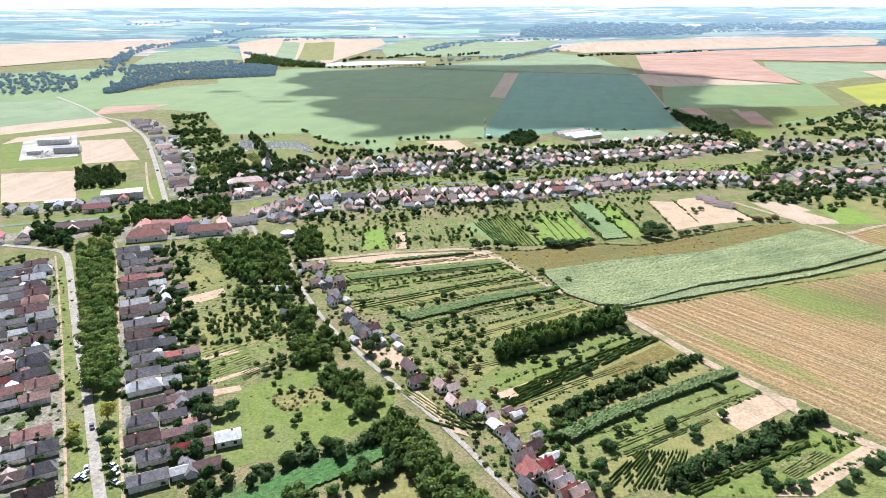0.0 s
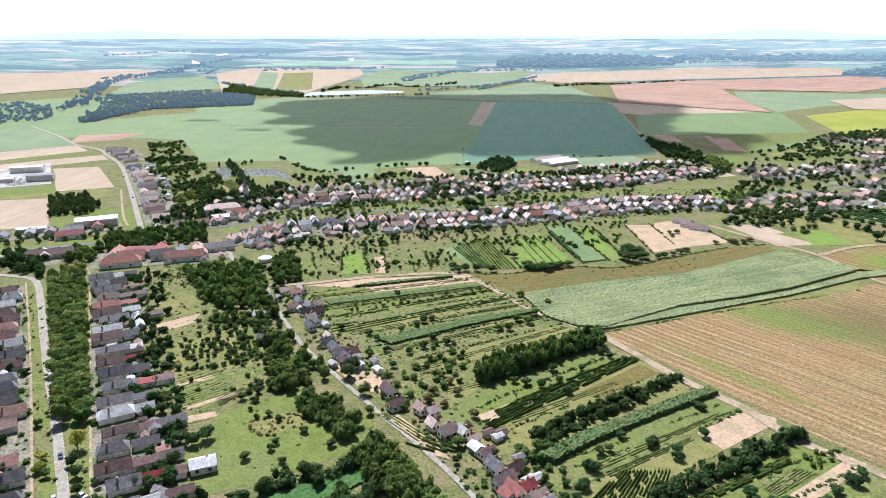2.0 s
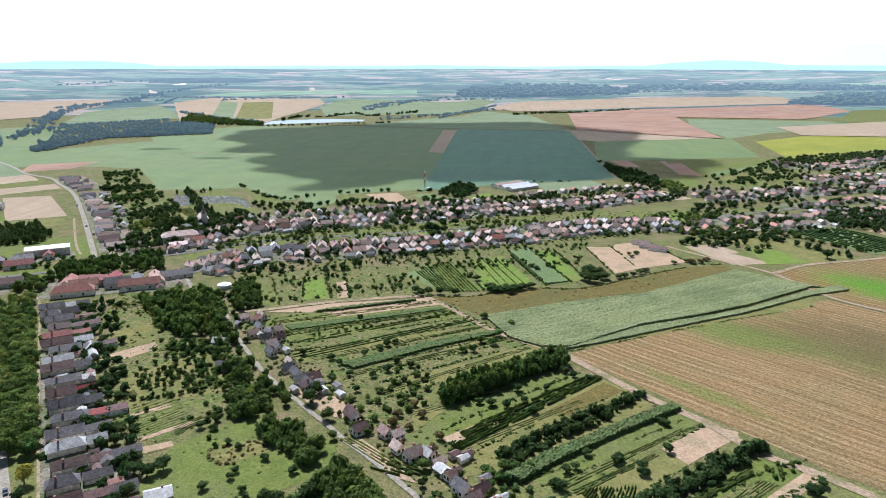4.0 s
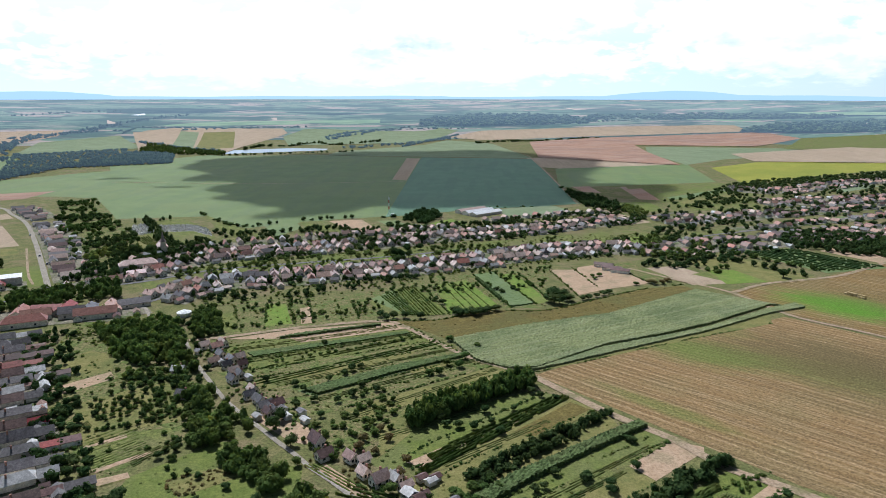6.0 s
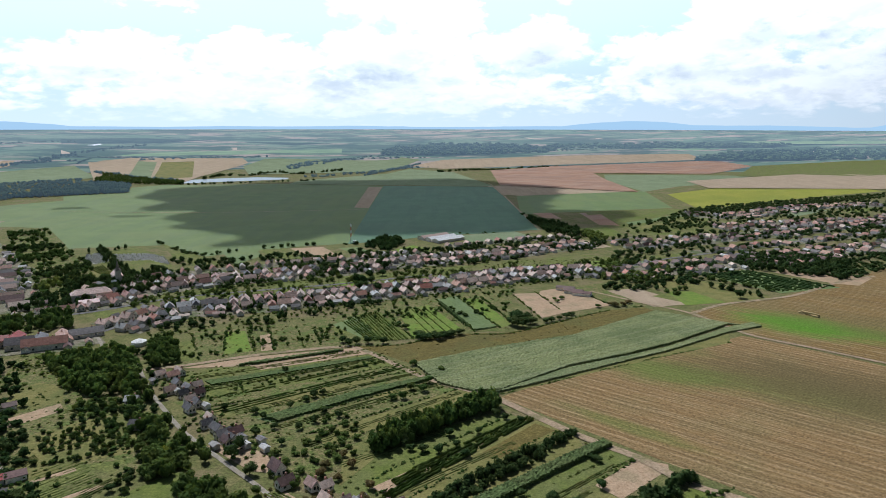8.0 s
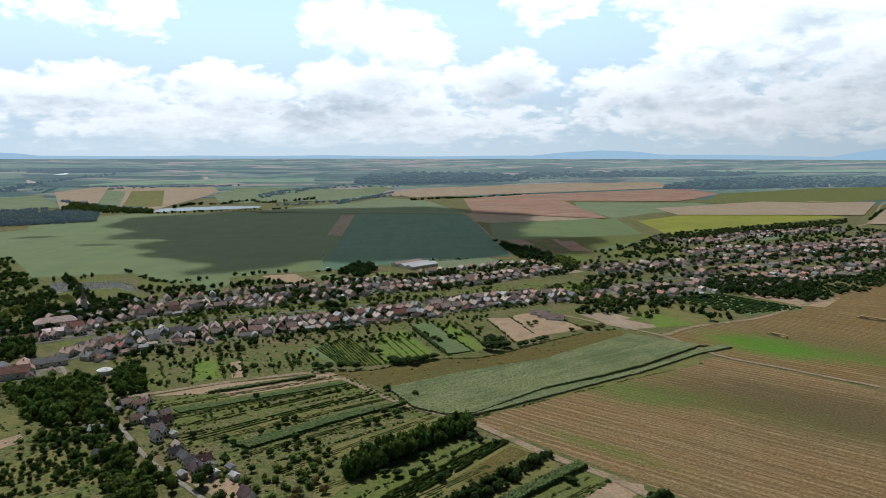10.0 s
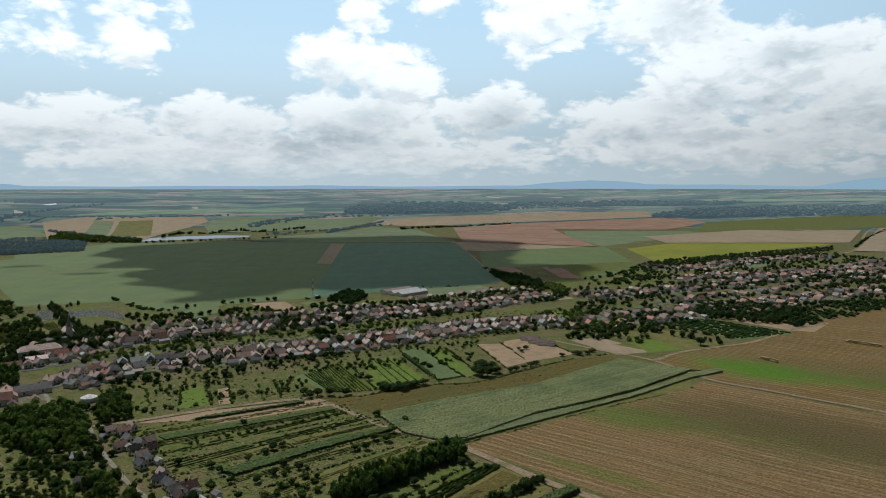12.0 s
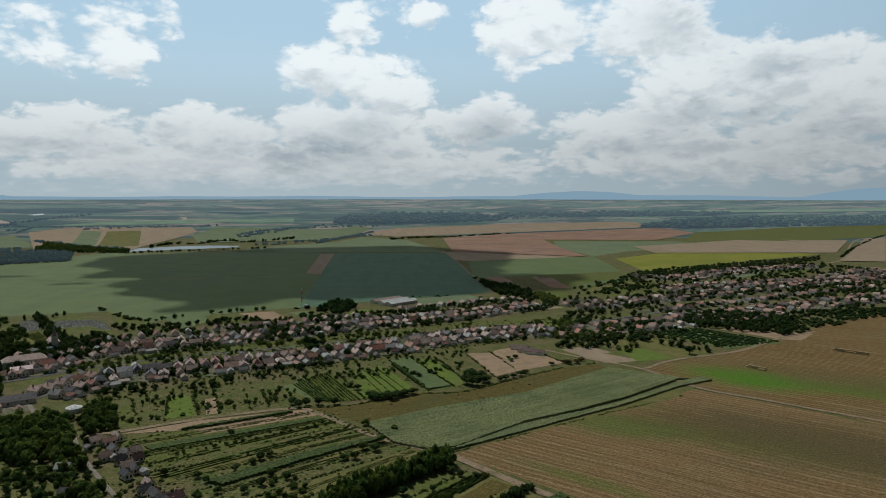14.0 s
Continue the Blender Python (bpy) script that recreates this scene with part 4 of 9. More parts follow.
def crown_shape(rng, lobes, quads, flat=1.0, leaf=0.2, core=True):
    """Vertices and faces of a crown about 1 wide and 1 high, standing on z = 0: rounded lobes overlaid with many leaf clumps."""
    verts, faces = [], []
    centres = []
    for i in range(lobes):
        a, e = rng.uniform(0, 2 * math.pi), rng.uniform(-0.5, 1.0)
        k = rng.uniform(0.12, 0.27) if i else 0.0
        centres.append((Vector((math.cos(a) * k, math.sin(a) * k, 0.5 * flat + e * 0.20 * flat if i else 0.48 * flat)), rng.uniform(0.19, 0.28) if i else 0.34))
    if core:
        bm = bmesh.new()
        bmesh.ops.create_icosphere(bm, subdivisions=1, radius=1.0)
        shape = [v.co.copy() for v in bm.verts]
        tris = [[v.index for v in f.verts] for f in bm.faces]
        bm.free()
        for c, r in centres:
            base = len(verts)
            verts += [tuple(c + Vector((p.x, p.y, p.z * flat)) * r * 0.86 * rng.uniform(0.8, 1.12)) for p in shape]
            faces += [[base + i for i in t] for t in tris]
    for _ in range(quads):
        c, r = rng.choice(centres)
        d = Vector((rng.gauss(0, 1), rng.gauss(0, 1), rng.gauss(0.25, 1))).normalized()
        p = c + Vector((d.x, d.y, d.z * flat)) * r * rng.uniform(0.86, 1.12)
        n = (d + Vector((rng.gauss(0, 0.27), rng.gauss(0, 0.27), rng.gauss(0.15, 0.27)))).normalized()
        u = n.orthogonal().normalized()
        v = n.cross(u)
        s = leaf * rng.uniform(0.55, 1.1)
        spin = rng.uniform(0, 6.28)
        u, v = u * math.cos(spin) + v * math.sin(spin), v * math.cos(spin) - u * math.sin(spin)
        base = len(verts)
        verts += [tuple(p + u * s * 0.5), tuple(p + v * s * 0.4 + n * s * 0.12), tuple(p - u * s * 0.5), tuple(p - v * s * 0.4 - n * s * 0.05)]
        faces.append([base, base + 1, base + 2, base + 3])
    low = min(v[2] for v in verts)
    return [(x, y, z - low) for x, y, z in verts], faces


def trunk_mesh(rng):
    """A tapered trunk 1 high with four limbs."""
    verts, faces = [], []

    def limb(a, b, r0, r1):
        d = (b - a).normalized()
        u = d.orthogonal().normalized()
        v = d.cross(u)
        base = len(verts)
        for p, r in ((a, r0), (a.lerp(b, 0.5) + u * r0 * 0.4, (r0 + r1) / 2), (b, r1)):
            for k in range(6):
                t = k * math.pi / 3
                verts.append(tuple(p + (u * math.cos(t) + v * math.sin(t)) * r))
        for row in (0, 6):
            for k in range(6):
                faces.append((base + row + k, base + row + (k + 1) % 6, base + row + 6 + (k + 1) % 6, base + row + 6 + k))

    limb(Vector((0, 0, -0.05)), Vector((0.02, 0.01, 0.7)), 0.045, 0.026)
    for k in range(4):
        a = k * 1.6 + rng.uniform(0, 1)
        limb(Vector((0.01, 0, 0.35 + 0.08 * k)), Vector((math.cos(a) * 0.24, math.sin(a) * 0.24, 0.62 + 0.1 * k)), 0.02, 0.007)
    return mesh_of("trunk", verts, faces, BARK)


tree_rng = random.Random(5)
CROWNS = [crown_shape(tree_rng, 8, 420, 1.0, 0.14) for _ in range(5)]
SLIM = [crown_shape(tree_rng, 5, 220, 1.6, 0.17) for _ in range(2)]
BUSHES = [crown_shape(tree_rng, 5, 150, 0.8, 0.22) for _ in range(3)]
SMALL = [crown_shape(tree_rng, 4, 90, 1.0, 0.21) for _ in range(6)]
SMALL_SLIM = [crown_shape(tree_rng, 3, 50, 1.7, 0.26) for _ in range(3)]
TINY = [crown_shape(tree_rng, 1, 14, 0.8, 0.42) for _ in range(5)]
TRUNKS = [trunk_mesh(tree_rng) for _ in range(3)]
crown_meshes = {}


def crown_mesh(kind, i, leaf):
    if (kind, i, leaf) not in crown_meshes:
        v, f = {"round": CROWNS, "slim": SLIM, "bush": BUSHES}[kind][i]
        crown_meshes[kind, i, leaf] = mesh_of("crown", v, f, LEAF[leaf])
    return crown_meshes[kind, i, leaf]


def tree(x, y, height, width, leaf="leaf", kind="round", label="", group=""):
    """One tree or bush: trunk with limbs, and a crown of lobes and leaf clumps."""
    n = {"round": 5, "slim": 2, "bush": 3}[kind]
    top = new("bush" if kind == "bush" else "tree")
    top.location = (x, y, plain_height(x, y))
    top.rotation_euler = (0, 0, tree_rng.uniform(0, 6.28))
    raise_by = 0.0 if kind == "bush" else 0.16
    t = part("trunk", TRUNKS[tree_rng.randrange(3)], None, top)
    t.scale = (height * 0.8, height * 0.8, height * 0.75)
    c = part("crown", crown_mesh(kind, tree_rng.randrange(n), leaf), None, top)
    flat = {"round": 1.0, "slim": 1.6, "bush": 0.8}[kind]
    c.scale = (width * 1.1, width * tree_rng.uniform(1.0, 1.2), height * (1 - raise_by) / flat * 1.05)
    c.location = (0, 0, height * raise_by)
    return tagged(top, label or {"leaf": "leafy green broadleaf tree in the gardens", "leaf_dark": "dark green broadleaf tree with a dense crown", "leaf_light": "light green young tree on the grass",
                                 "leaf_yellow": "yellow-green tree standing out from the row", "leaf_dry": "brownish half-dry tree in the weeds", "vine": "low green bush"}[leaf], "bush" if kind == "bush" else "tree", group)


class Wood:
    """Many trees joined into one object: a wood, a hedge or a scatter that nobody could count."""

    def __init__(self):
        self.verts, self.faces, self.n = [], [], 0

    def add(self, x, y, height, width, rng, slim=False, tiny=False):
        shapes = TINY if tiny else SMALL_SLIM if slim else SMALL
        v, f = shapes[rng.randrange(len(shapes))]
        v = np.array(v)
        a = rng.uniform(0, 6.28)
        flat = 1.7 if slim else 0.8 if tiny else 1.0
        z = plain_height(x, y) - 0.15
        out = np.column_stack([(v[:, 0] * math.cos(a) - v[:, 1] * math.sin(a)) * width * 1.15 + x, (v[:, 0] * math.sin(a) + v[:, 1] * math.cos(a)) * width * 1.15 + y, v[:, 2] * height / flat * 1.05 + z])
        self.verts.append(out)
        self.faces += [[i + self.n for i in q] for q in f]
        self.n += len(v)

    def done(self, name, label, category, leaf):
        if not self.n:
            return None
        me = mesh_of(name, np.concatenate(self.verts).tolist(), self.faces, LEAF[leaf])
        return tagged(new(name, me), label, category, kind="stuff")


def scatter(poly, spacing, rng):
    """Places in a polygon, about the spacing apart, uneven."""
    xs, ys = [p[0] for p in poly], [p[1] for p in poly]
    y = min(ys)
    while y < max(ys):
        x = min(xs)
        while x < max(xs):
            q = (x + rng.uniform(-0.45, 0.45) * spacing, y + rng.uniform(-0.45, 0.45) * spacing)
            if inside(*q, poly):
                yield q
            x += spacing
        y += spacing


wood_rng = random.Random(11)


def wood(label, poly, spacing, height, width, leaf="leaf", category="wood", slim=False, name="wood", clumps=-9.0, tiny=False):
    """Trees over a polygon; where clumps is given, only where a slow noise is above it."""
    w_ = Wood()
    for x, y in scatter(poly, spacing, wood_rng):
        if noise.noise(Vector((x, y, 3.0)) / 26.0) < clumps:
            continue
        w_.add(x, y, height * wood_rng.uniform(0.7, 1.2), width * wood_rng.uniform(0.75, 1.2), wood_rng, slim, tiny)
    return w_.done(name, label, category, leaf)


def weeds(label, poly, spacing, height, width, leaf="leaf", name="shrubs"):
    """Low bushes and weeds strewn over a plot."""
    w_ = Wood()
    for x, y in scatter(poly, spacing, wood_rng):
        if noise.noise(Vector((x, y, 0)) * 0.05) > -0.25:
            k = wood_rng.uniform(0.4, 1.4)
            w_.add(x, y, height * k, width * k * wood_rng.uniform(0.8, 1.3), wood_rng, tiny=True)
    return w_.done(name, label, "shrubs", leaf)


def weed_line(label, pts, spacing=1.6, height=0.9, width=1.6, leaf="leaf"):
    """A ragged margin of weeds and low bushes between two plots."""
    w_ = Wood()
    for p in smooth_line(pts, spacing):
        if noise.noise(p * 0.04) > -0.3:
            k = wood_rng.uniform(0.5, 1.5)
            w_.add(p.x + wood_rng.gauss(0, 0.4), p.y + wood_rng.gauss(0, 0.4), height * k, width * k, wood_rng, tiny=True)
    return w_.done("weed_margin", label, "shrubs", leaf)


def vine_rows(label, a, b, c, d, n, height=1.5, width=0.9, leaf="vine"):
    """n rows of vines or bushes between the edge a-d and the edge b-c, each row a bumpy hedge with gaps."""
    a, b, c, d = (Vector((*q, 0)) for q in (a, b, c, d))
    verts, faces = [], []
    for i in range(n):
        u = (i + 0.5) / n
        p, q = a.lerp(d, u), b.lerp(c, u)
        way = (q - p).normalized()
        side = Vector((-way.y, way.x, 0))
        steps = max(2, int((q - p).length / 1.3))
        last = None
        for k in range(steps + 1):
            m = p.lerp(q, k / steps)
            if wood_rng.random() < 0.07:
                last = None
                continue
            h, wd = height * wood_rng.uniform(0.65, 1.15), width * wood_rng.uniform(0.7, 1.25) / 2
            base = len(verts)
            for off, z in ((-wd, 0.05), (-wd * 0.8, h * 0.75), (0, h), (wd * 0.8, h * 0.75), (wd, 0.05)):
                r = m + side * (off + wood_rng.uniform(-0.1, 0.1))
                verts.append((r.x, r.y, z))
            if last is not None:
                faces += [(last + j, last + j + 1, base + j + 1, base + j) for j in range(4)]
            last = base
    return tagged(new("vine_rows", mesh_of("vine_rows", verts, faces, LEAF[leaf])), label, "vineyard", kind="stuff")


def crop_block(label, material, corners, height, cell, rough=0.2):
    """A standing crop: a sheet of heads at its height with uneven tops, closed down to the ground along its edges."""
    xs, ys = [p[0] for p in corners], [p[1] for p in corners]
    nx, ny = int((max(xs) - min(xs)) / cell) + 1, int((max(ys) - min(ys)) / cell) + 1
    cells = {(i, j) for i in range(nx) for j in range(ny) if inside(min(xs) + (i + 0.5) * cell, min(ys) + (j + 0.5) * cell, corners)}
    verts, faces, at = [], [], {}

    def vert(i, j, top):
        if (i, j, top) not in at:
            at[i, j, top] = len(verts)
            jit = Vector((noise.noise(Vector((i * 1.7, j * 1.3, 5))), noise.noise(Vector((i * 1.1, j * 1.9, 9))), 0)) * cell * 0.35
            h = height * (1 + rough * (wood_rng.random() - 0.5) * 2 + 0.12 * noise.noise(Vector((i, j, 0)) * cell * 0.06)) if top else 0.0
            verts.append((min(xs) + i * cell + jit.x, min(ys) + j * cell + jit.y, h))
        return at[i, j, top]

    for i, j in sorted(cells):
        faces.append((vert(i, j, 1), vert(i + 1, j, 1), vert(i + 1, j + 1, 1), vert(i, j + 1, 1)))
        for (di, dj), (p, q) in (((-1, 0), ((i, j + 1), (i, j))), ((1, 0), ((i + 1, j), (i + 1, j + 1))), ((0, -1), ((i, j), (i + 1, j))), ((0, 1), ((i + 1, j + 1), (i, j + 1)))):
            if (i + di, j + dj) not in cells:
                faces.append((vert(*p, 0), vert(*q, 0), vert(*q, 1), vert(*p, 1)))
    return tagged(new("standing_crop", mesh_of("standing_crop", verts, faces, M[material])), label, "crop", kind="stuff")


def tree_line(label, pts, spacing, height, width, leaf="leaf", spread=1.5, slim=False):
    w_ = Wood()
    line = smooth_line(pts, spacing)
    for p, q in zip(line, line[1:]):
        if spacing > 3 and noise.noise(p * (0.35 / spacing)) < -0.22:
            continue
        for _ in range(2 if wood_rng.random() < 0.35 else 1):
            m = p.lerp(q, wood_rng.uniform(-0.6, 1.0))
            w_.add(m.x + wood_rng.gauss(0, spread), m.y + wood_rng.gauss(0, spread), height * wood_rng.uniform(0.45, 1.2), width * wood_rng.uniform(0.5, 1.25), wood_rng, slim)
    return w_.done("tree_line", label, "tree line", leaf)


# ---- houses ----


def box(bm, x0, y0, z0, x1, y1, z1):
    vs = [bm.verts.new(c) for c in ((x0, y0, z0), (x1, y0, z0), (x1, y1, z0), (x0, y1, z0), (x0, y0, z1), (x1, y0, z1), (x1, y1, z1), (x0, y1, z1))]
    for f in ((3, 2, 1, 0), (4, 5, 6, 7), (0, 1, 5, 4), (1, 2, 6, 5), (2, 3, 7, 6), (3, 0, 4, 7)):
        bm.faces.new([vs[i] for i in f])


def gable_walls(length, width, wall, rise):
    bm = bmesh.new()
    l, h = length / 2, width / 2
    ring = [(-h, 0), (h, 0), (h, wall), (0, wall + rise), (-h, wall)]
    a = [bm.verts.new((-l, y, z)) for y, z in ring]
    b = [bm.verts.new((l, y, z)) for y, z in ring]
    bm.faces.new(a[::-1])
    bm.faces.new(b)
    for i in range(5):
        bm.faces.new((a[i], a[(i + 1) % 5], b[(i + 1) % 5], b[i]))
    return bm


def gable_roof(length, width, wall, rise, over=0.45, thick=0.22, hip=0.0):
    """Two sloping slabs with a ridge; hip cuts the ends back."""
    bm = bmesh.new()
    l, h = length / 2 + over, width / 2 + over
    drop = rise * over / (width / 2)
    eave, top = wall - drop + 0.06, wall + rise + 0.06
    pts = []
    for z in (0, thick):
        pts.append([bm.verts.new(c) for c in ((-l, -h, eave + z), (l, -h, eave + z), (l, h, eave + z), (-l, h, eave + z), (-l + hip, 0, top + z), (l - hip, 0, top + z))])
    lo, hi = pts
    for f in ((0, 1, 5, 4), (2, 3, 4, 5), (1, 2, 5), (3, 0, 4)) if hip else ((0, 1, 5, 4), (2, 3, 4, 5)):
        bm.faces.new([hi[i] for i in f])
        bm.faces.new([lo[i] for i in f[::-1]])
    edges = ((0, 1), (1, 2), (2, 3), (3, 0)) if hip else ((0, 1), (1, 5), (5, 2), (2, 3), (3, 4), (4, 0))
    for i, j in edges:
        bm.faces.new((lo[i], lo[j], hi[j], hi[i]))
    bm.normal_update()
    return bm


house_cache = {}
house_rng = random.Random(21)


def house(x, y, angle, length=11.0, width=7.5, wall=3.0, rise=3.2, roof=0, hip=False, label="", group="", name="house", z=0.0, plain=False):
    """A house: plastered walls, tiled roof, chimney and windows. angle: the ridge's direction, degrees from +x."""
    key = (round(length * 2), round(width * 2), round(wall * 4), round(rise * 4), roof, hip, name, plain)
    place = pose(x, y, z, 0, 0, angle)
    roof_text = ("brown tiled", "faded pink tiled", "grey slate", "red sheet metal", "orange tiled", "pale sheet metal", "dark brown tiled", "white sheet metal")[roof]
    text = label or "rendered village %s with a %s %s roof" % (name.replace("_", " "), roof_text, "hipped" if hip else "gabled")
    if key in house_cache:
        top = copy_thing(house_cache[key], place)
        return tagged(top, text, name.replace("_", " "), group)
    top = new(name)
    top.matrix_basis = place
    house_cache[key] = top
    tagged(top, text, name.replace("_", " "), group)
    part("wall", gable_walls(length, width, wall, 0.02 if hip else rise), WALL, top)
    part("roof", gable_roof(length, width, wall, rise, hip=width * 0.42 if hip else 0.0), ROOFS[roof], top, roof_text + " roof")
    if not plain:
        bm = bmesh.new()
        cx = length * 0.18
        box(bm, cx - 0.35, 0.5, wall + rise * 0.5, cx + 0.35, 1.2, wall + rise + 0.9)
        box(bm, cx - 0.42, 0.43, wall + rise + 0.78, cx + 0.42, 1.27, wall + rise + 0.92)
        part("chimney", bm, BRICK, top, "brick chimney")
        for sx in (-1, 1):
            for wy in (-width * 0.22, width * 0.22):
                bm = bmesh.new()
                e = sx * (length / 2)
                box(bm, min(e, e + sx * 0.06), wy - 0.5, 1.0, max(e, e + sx * 0.06), wy + 0.5, 2.3)
                part("window", bm, GLASS_DARK, top)
        for wx in (-length * 0.25, length * 0.25):
            bm = bmesh.new()
            box(bm, wx - 0.6, -width / 2 - 0.06, 1.0, wx + 0.6, -width / 2, 2.3)
            part("window", bm, GLASS_DARK, top)
    return top


class Far_houses:
    """Houses too far off to pick apart, joined: one mesh of walls and roofs with several materials."""

    def __init__(self):
        self.v, self.f, self.m = [], [], []

    def add(self, x, y, angle, length, width, wall, rise, roof):
        c, s = math.cos(radians(angle)), math.sin(radians(angle))
        for bm, mat in ((gable_walls(length, width, wall, rise), 0), (gable_roof(length, width, wall, rise), 1 + roof)):
            bm.verts.index_update()
            base = len(self.v)
            z0 = plain_height(x, y)
            self.v += [(v.co.x * c - v.co.y * s + x, v.co.x * s + v.co.y * c + y, v.co.z + z0) for v in bm.verts]
            for f in bm.faces:
                self.f.append([base + v.index for v in f.verts])
                self.m.append(mat)
            bm.free()

    def done(self, label):
        me = mesh_of("village_houses", self.v, self.f, FAR_WALL)
        for r in FAR_ROOFS:
            me.materials.append(r)
        me.polygons.foreach_set("material_index", self.m)
        return tagged(new("village_houses", me), label, "houses", kind="stuff")


FAR_WALL = surface("far_render_wall", (0.66, 0.59, 0.50), (0.79, 0.73, 0.64), 0.7, island=0.4)
FAR_ROOFS = [surface("far_" + k, a, b, 1.0, island=0.6, rough=0.65) for k, a, b in (
    ("brown_tile", (0.27, 0.145, 0.105), (0.35, 0.21, 0.155)), ("faded_tile", (0.39, 0.27, 0.215), (0.48, 0.35, 0.285)), ("grey_slate", (0.115, 0.105, 0.10), (0.165, 0.15, 0.145)),
    ("red_sheet", (0.30, 0.075, 0.06), (0.36, 0.09, 0.07)), ("orange_tile", (0.34, 0.16, 0.11), (0.40, 0.21, 0.15)), ("pale_sheet", (0.38, 0.37, 0.35), (0.47, 0.46, 0.44)), ("dark_brown", (0.12, 0.075, 0.065), (0.17, 0.105, 0.09)))]
far_village = Far_houses()
house_count = [0]


def yard_strip(line, side, setback, deep):
    """Trodden, partly paved yards behind a row of houses, with an uneven garden edge."""
    verts, faces = [], []
    count_fields[0] += 1
    for i, p in enumerate(line):
        d = (line[min(i + 1, len(line) - 1)] - line[max(i - 1, 0)]).normalized()
        n = Vector((-d.y, d.x, 0)) * side
        reach = deep * (1 + 0.35 * noise.noise(p * 0.05) + 0.3 * noise.noise(p * 0.21))
        for q in (p + n * max(setback - 2.0, 0.2), p + n * (setback + reach)):
            verts.append((q.x, q.y, plain_height(q.x, q.y) + LAYER * 3.2 + 0.0004 * count_fields[0]))
    faces = [(2 * i, 2 * i + 1, 2 * i + 3, 2 * i + 2)[::side] for i in range(len(line) - 1)]
    faces = [f[::-1] for f in faces]
    return tagged(new("pavement", mesh_of("pavement", verts, faces, M["yard"])), "dusty trodden yards between the village houses", "yard", kind="structure")


def house_row(pts, side, setback, spacing, roofs, gable_on=True, size=(8, 11.5, 5.5, 7.0), near=True, group="village houses", rise=(2.2, 3.2), skip=0.06, barns=0.5, chain=0, stray=0.0):
    """Houses along one side of a street (side 1: to its left), each with its roof at right angles to the street or along it, and barns behind."""
    line = smooth_line(pts, spacing)
    yard_strip(line, side, setback, size[1] * 1.5 + 3)
    for i, p in enumerate(line[:-1]):
        if house_rng.random() < skip:
            continue
        d = (line[i + 1] - p).normalized()
        n = Vector((-d.y, d.x, 0)) * side
        street = math.degrees(math.atan2(d.y, d.x))
        length = round(house_rng.uniform(size[0], size[1]))
        width = round(house_rng.uniform(size[2], size[3]) * 2) / 2
        across = house_rng.random() < (1.0 if chain else 0.8 if gable_on else 0.25)
        q = p + n * (setback + (length if across else width) / 2 + house_rng.uniform(-0.8, 4.0)) + d * house_rng.uniform(-1.2, 1.2)
        q = q + Vector((house_rng.gauss(0, stray), house_rng.gauss(0, stray), 0))
        ang = street + house_rng.gauss(0, stray * 2) + (90 if across else 0) + house_rng.gauss(0, 1.5 if chain else 5)
        roof = house_rng.choice(roofs)
        r = round(house_rng.uniform(*rise) * 2) / 2
        if near and house_count[0] < 330:
            house_count[0] += 1
            house(q.x, q.y, ang, length, width, 3.0, r, roof, hip=house_rng.random() < 0.2, group=group)
        else:
            far_village.add(q.x, q.y, ang, length * 0.88, width * 0.9, 2.8, r * 0.9, roof)
        tail = q
        for _ in range(chain if across else 0):
            # lower wings in one line behind the house, as far as the yard goes
            if house_rng.random() < 0.25:
                continue
            more = house_rng.uniform(6, 10)
            tail = tail + n * ((length + more) / 2 + house_rng.uniform(-0.3, 1.5))
            far_village.add(tail.x, tail.y, ang, more, width - house_rng.uniform(0.6, 1.6), 2.5, max(1.3, r - house_rng.uniform(0.3, 1.0)), house_rng.choice((*roofs, roof, roof, 5)))
            length = more
        if chain and house_rng.random() < 0.6:
            b = p + n * (setback + house_rng.uniform(8, 24)) + d * spacing * 0.5
            far_village.add(b.x, b.y, ang + house_rng.choice((0, 90)), house_rng.uniform(3, 5), house_rng.uniform(2.5, 3.5), 2.0, 0.8, house_rng.choice((2, 5, 6, 0)))
        if house_rng.random() < barns:
            b = q + n * (length * 0.5 + house_rng.uniform(5, 10)) + d * house_rng.uniform(-3, 3)
            far_village.add(b.x, b.y, ang + house_rng.choice((0, 90)), house_rng.uniform(5, 9), house_rng.uniform(3.5, 5), 2.3, house_rng.uniform(1, 1.8), house_rng.choice((0, 1, 2, 2, 5, 6)))

# ---- village houses ----
house_row([(-111, 192), (-139, 252), (-174, 329), (-223, 434)], -1, 1.5, 12.5, (2, 2, 6, 2, 2, 6, 5, 3, 2, 2, 6, 0), size=(10, 15, 5.5, 6.5), rise=(2.0, 2.8), group='houses along the avenue', barns=0.4, chain=2, skip=0.1)
house_row([(-131, 192), (-163, 252), (-206, 329), (-256, 418)], 1, 1.5, 12.5, (2, 2, 6, 2, 2, 6, 5, 3, 2, 2, 6, 0), size=(10, 15, 5.5, 6.5), rise=(2.0, 2.8), group='houses along the avenue', barns=0.4, chain=2, skip=0.1)
house_row([(-138, 505), (-105, 541), (-40, 553), (32, 568)], -1, 4, 8.8, (0, 1, 1, 4, 1, 2, 0, 1, 5), barns=0.9)
house_row([(-138, 505), (-105, 541), (-40, 553), (32, 568)], 1, 4, 8.8, (0, 1, 1, 4, 1, 2, 0, 1, 5), barns=0.9)
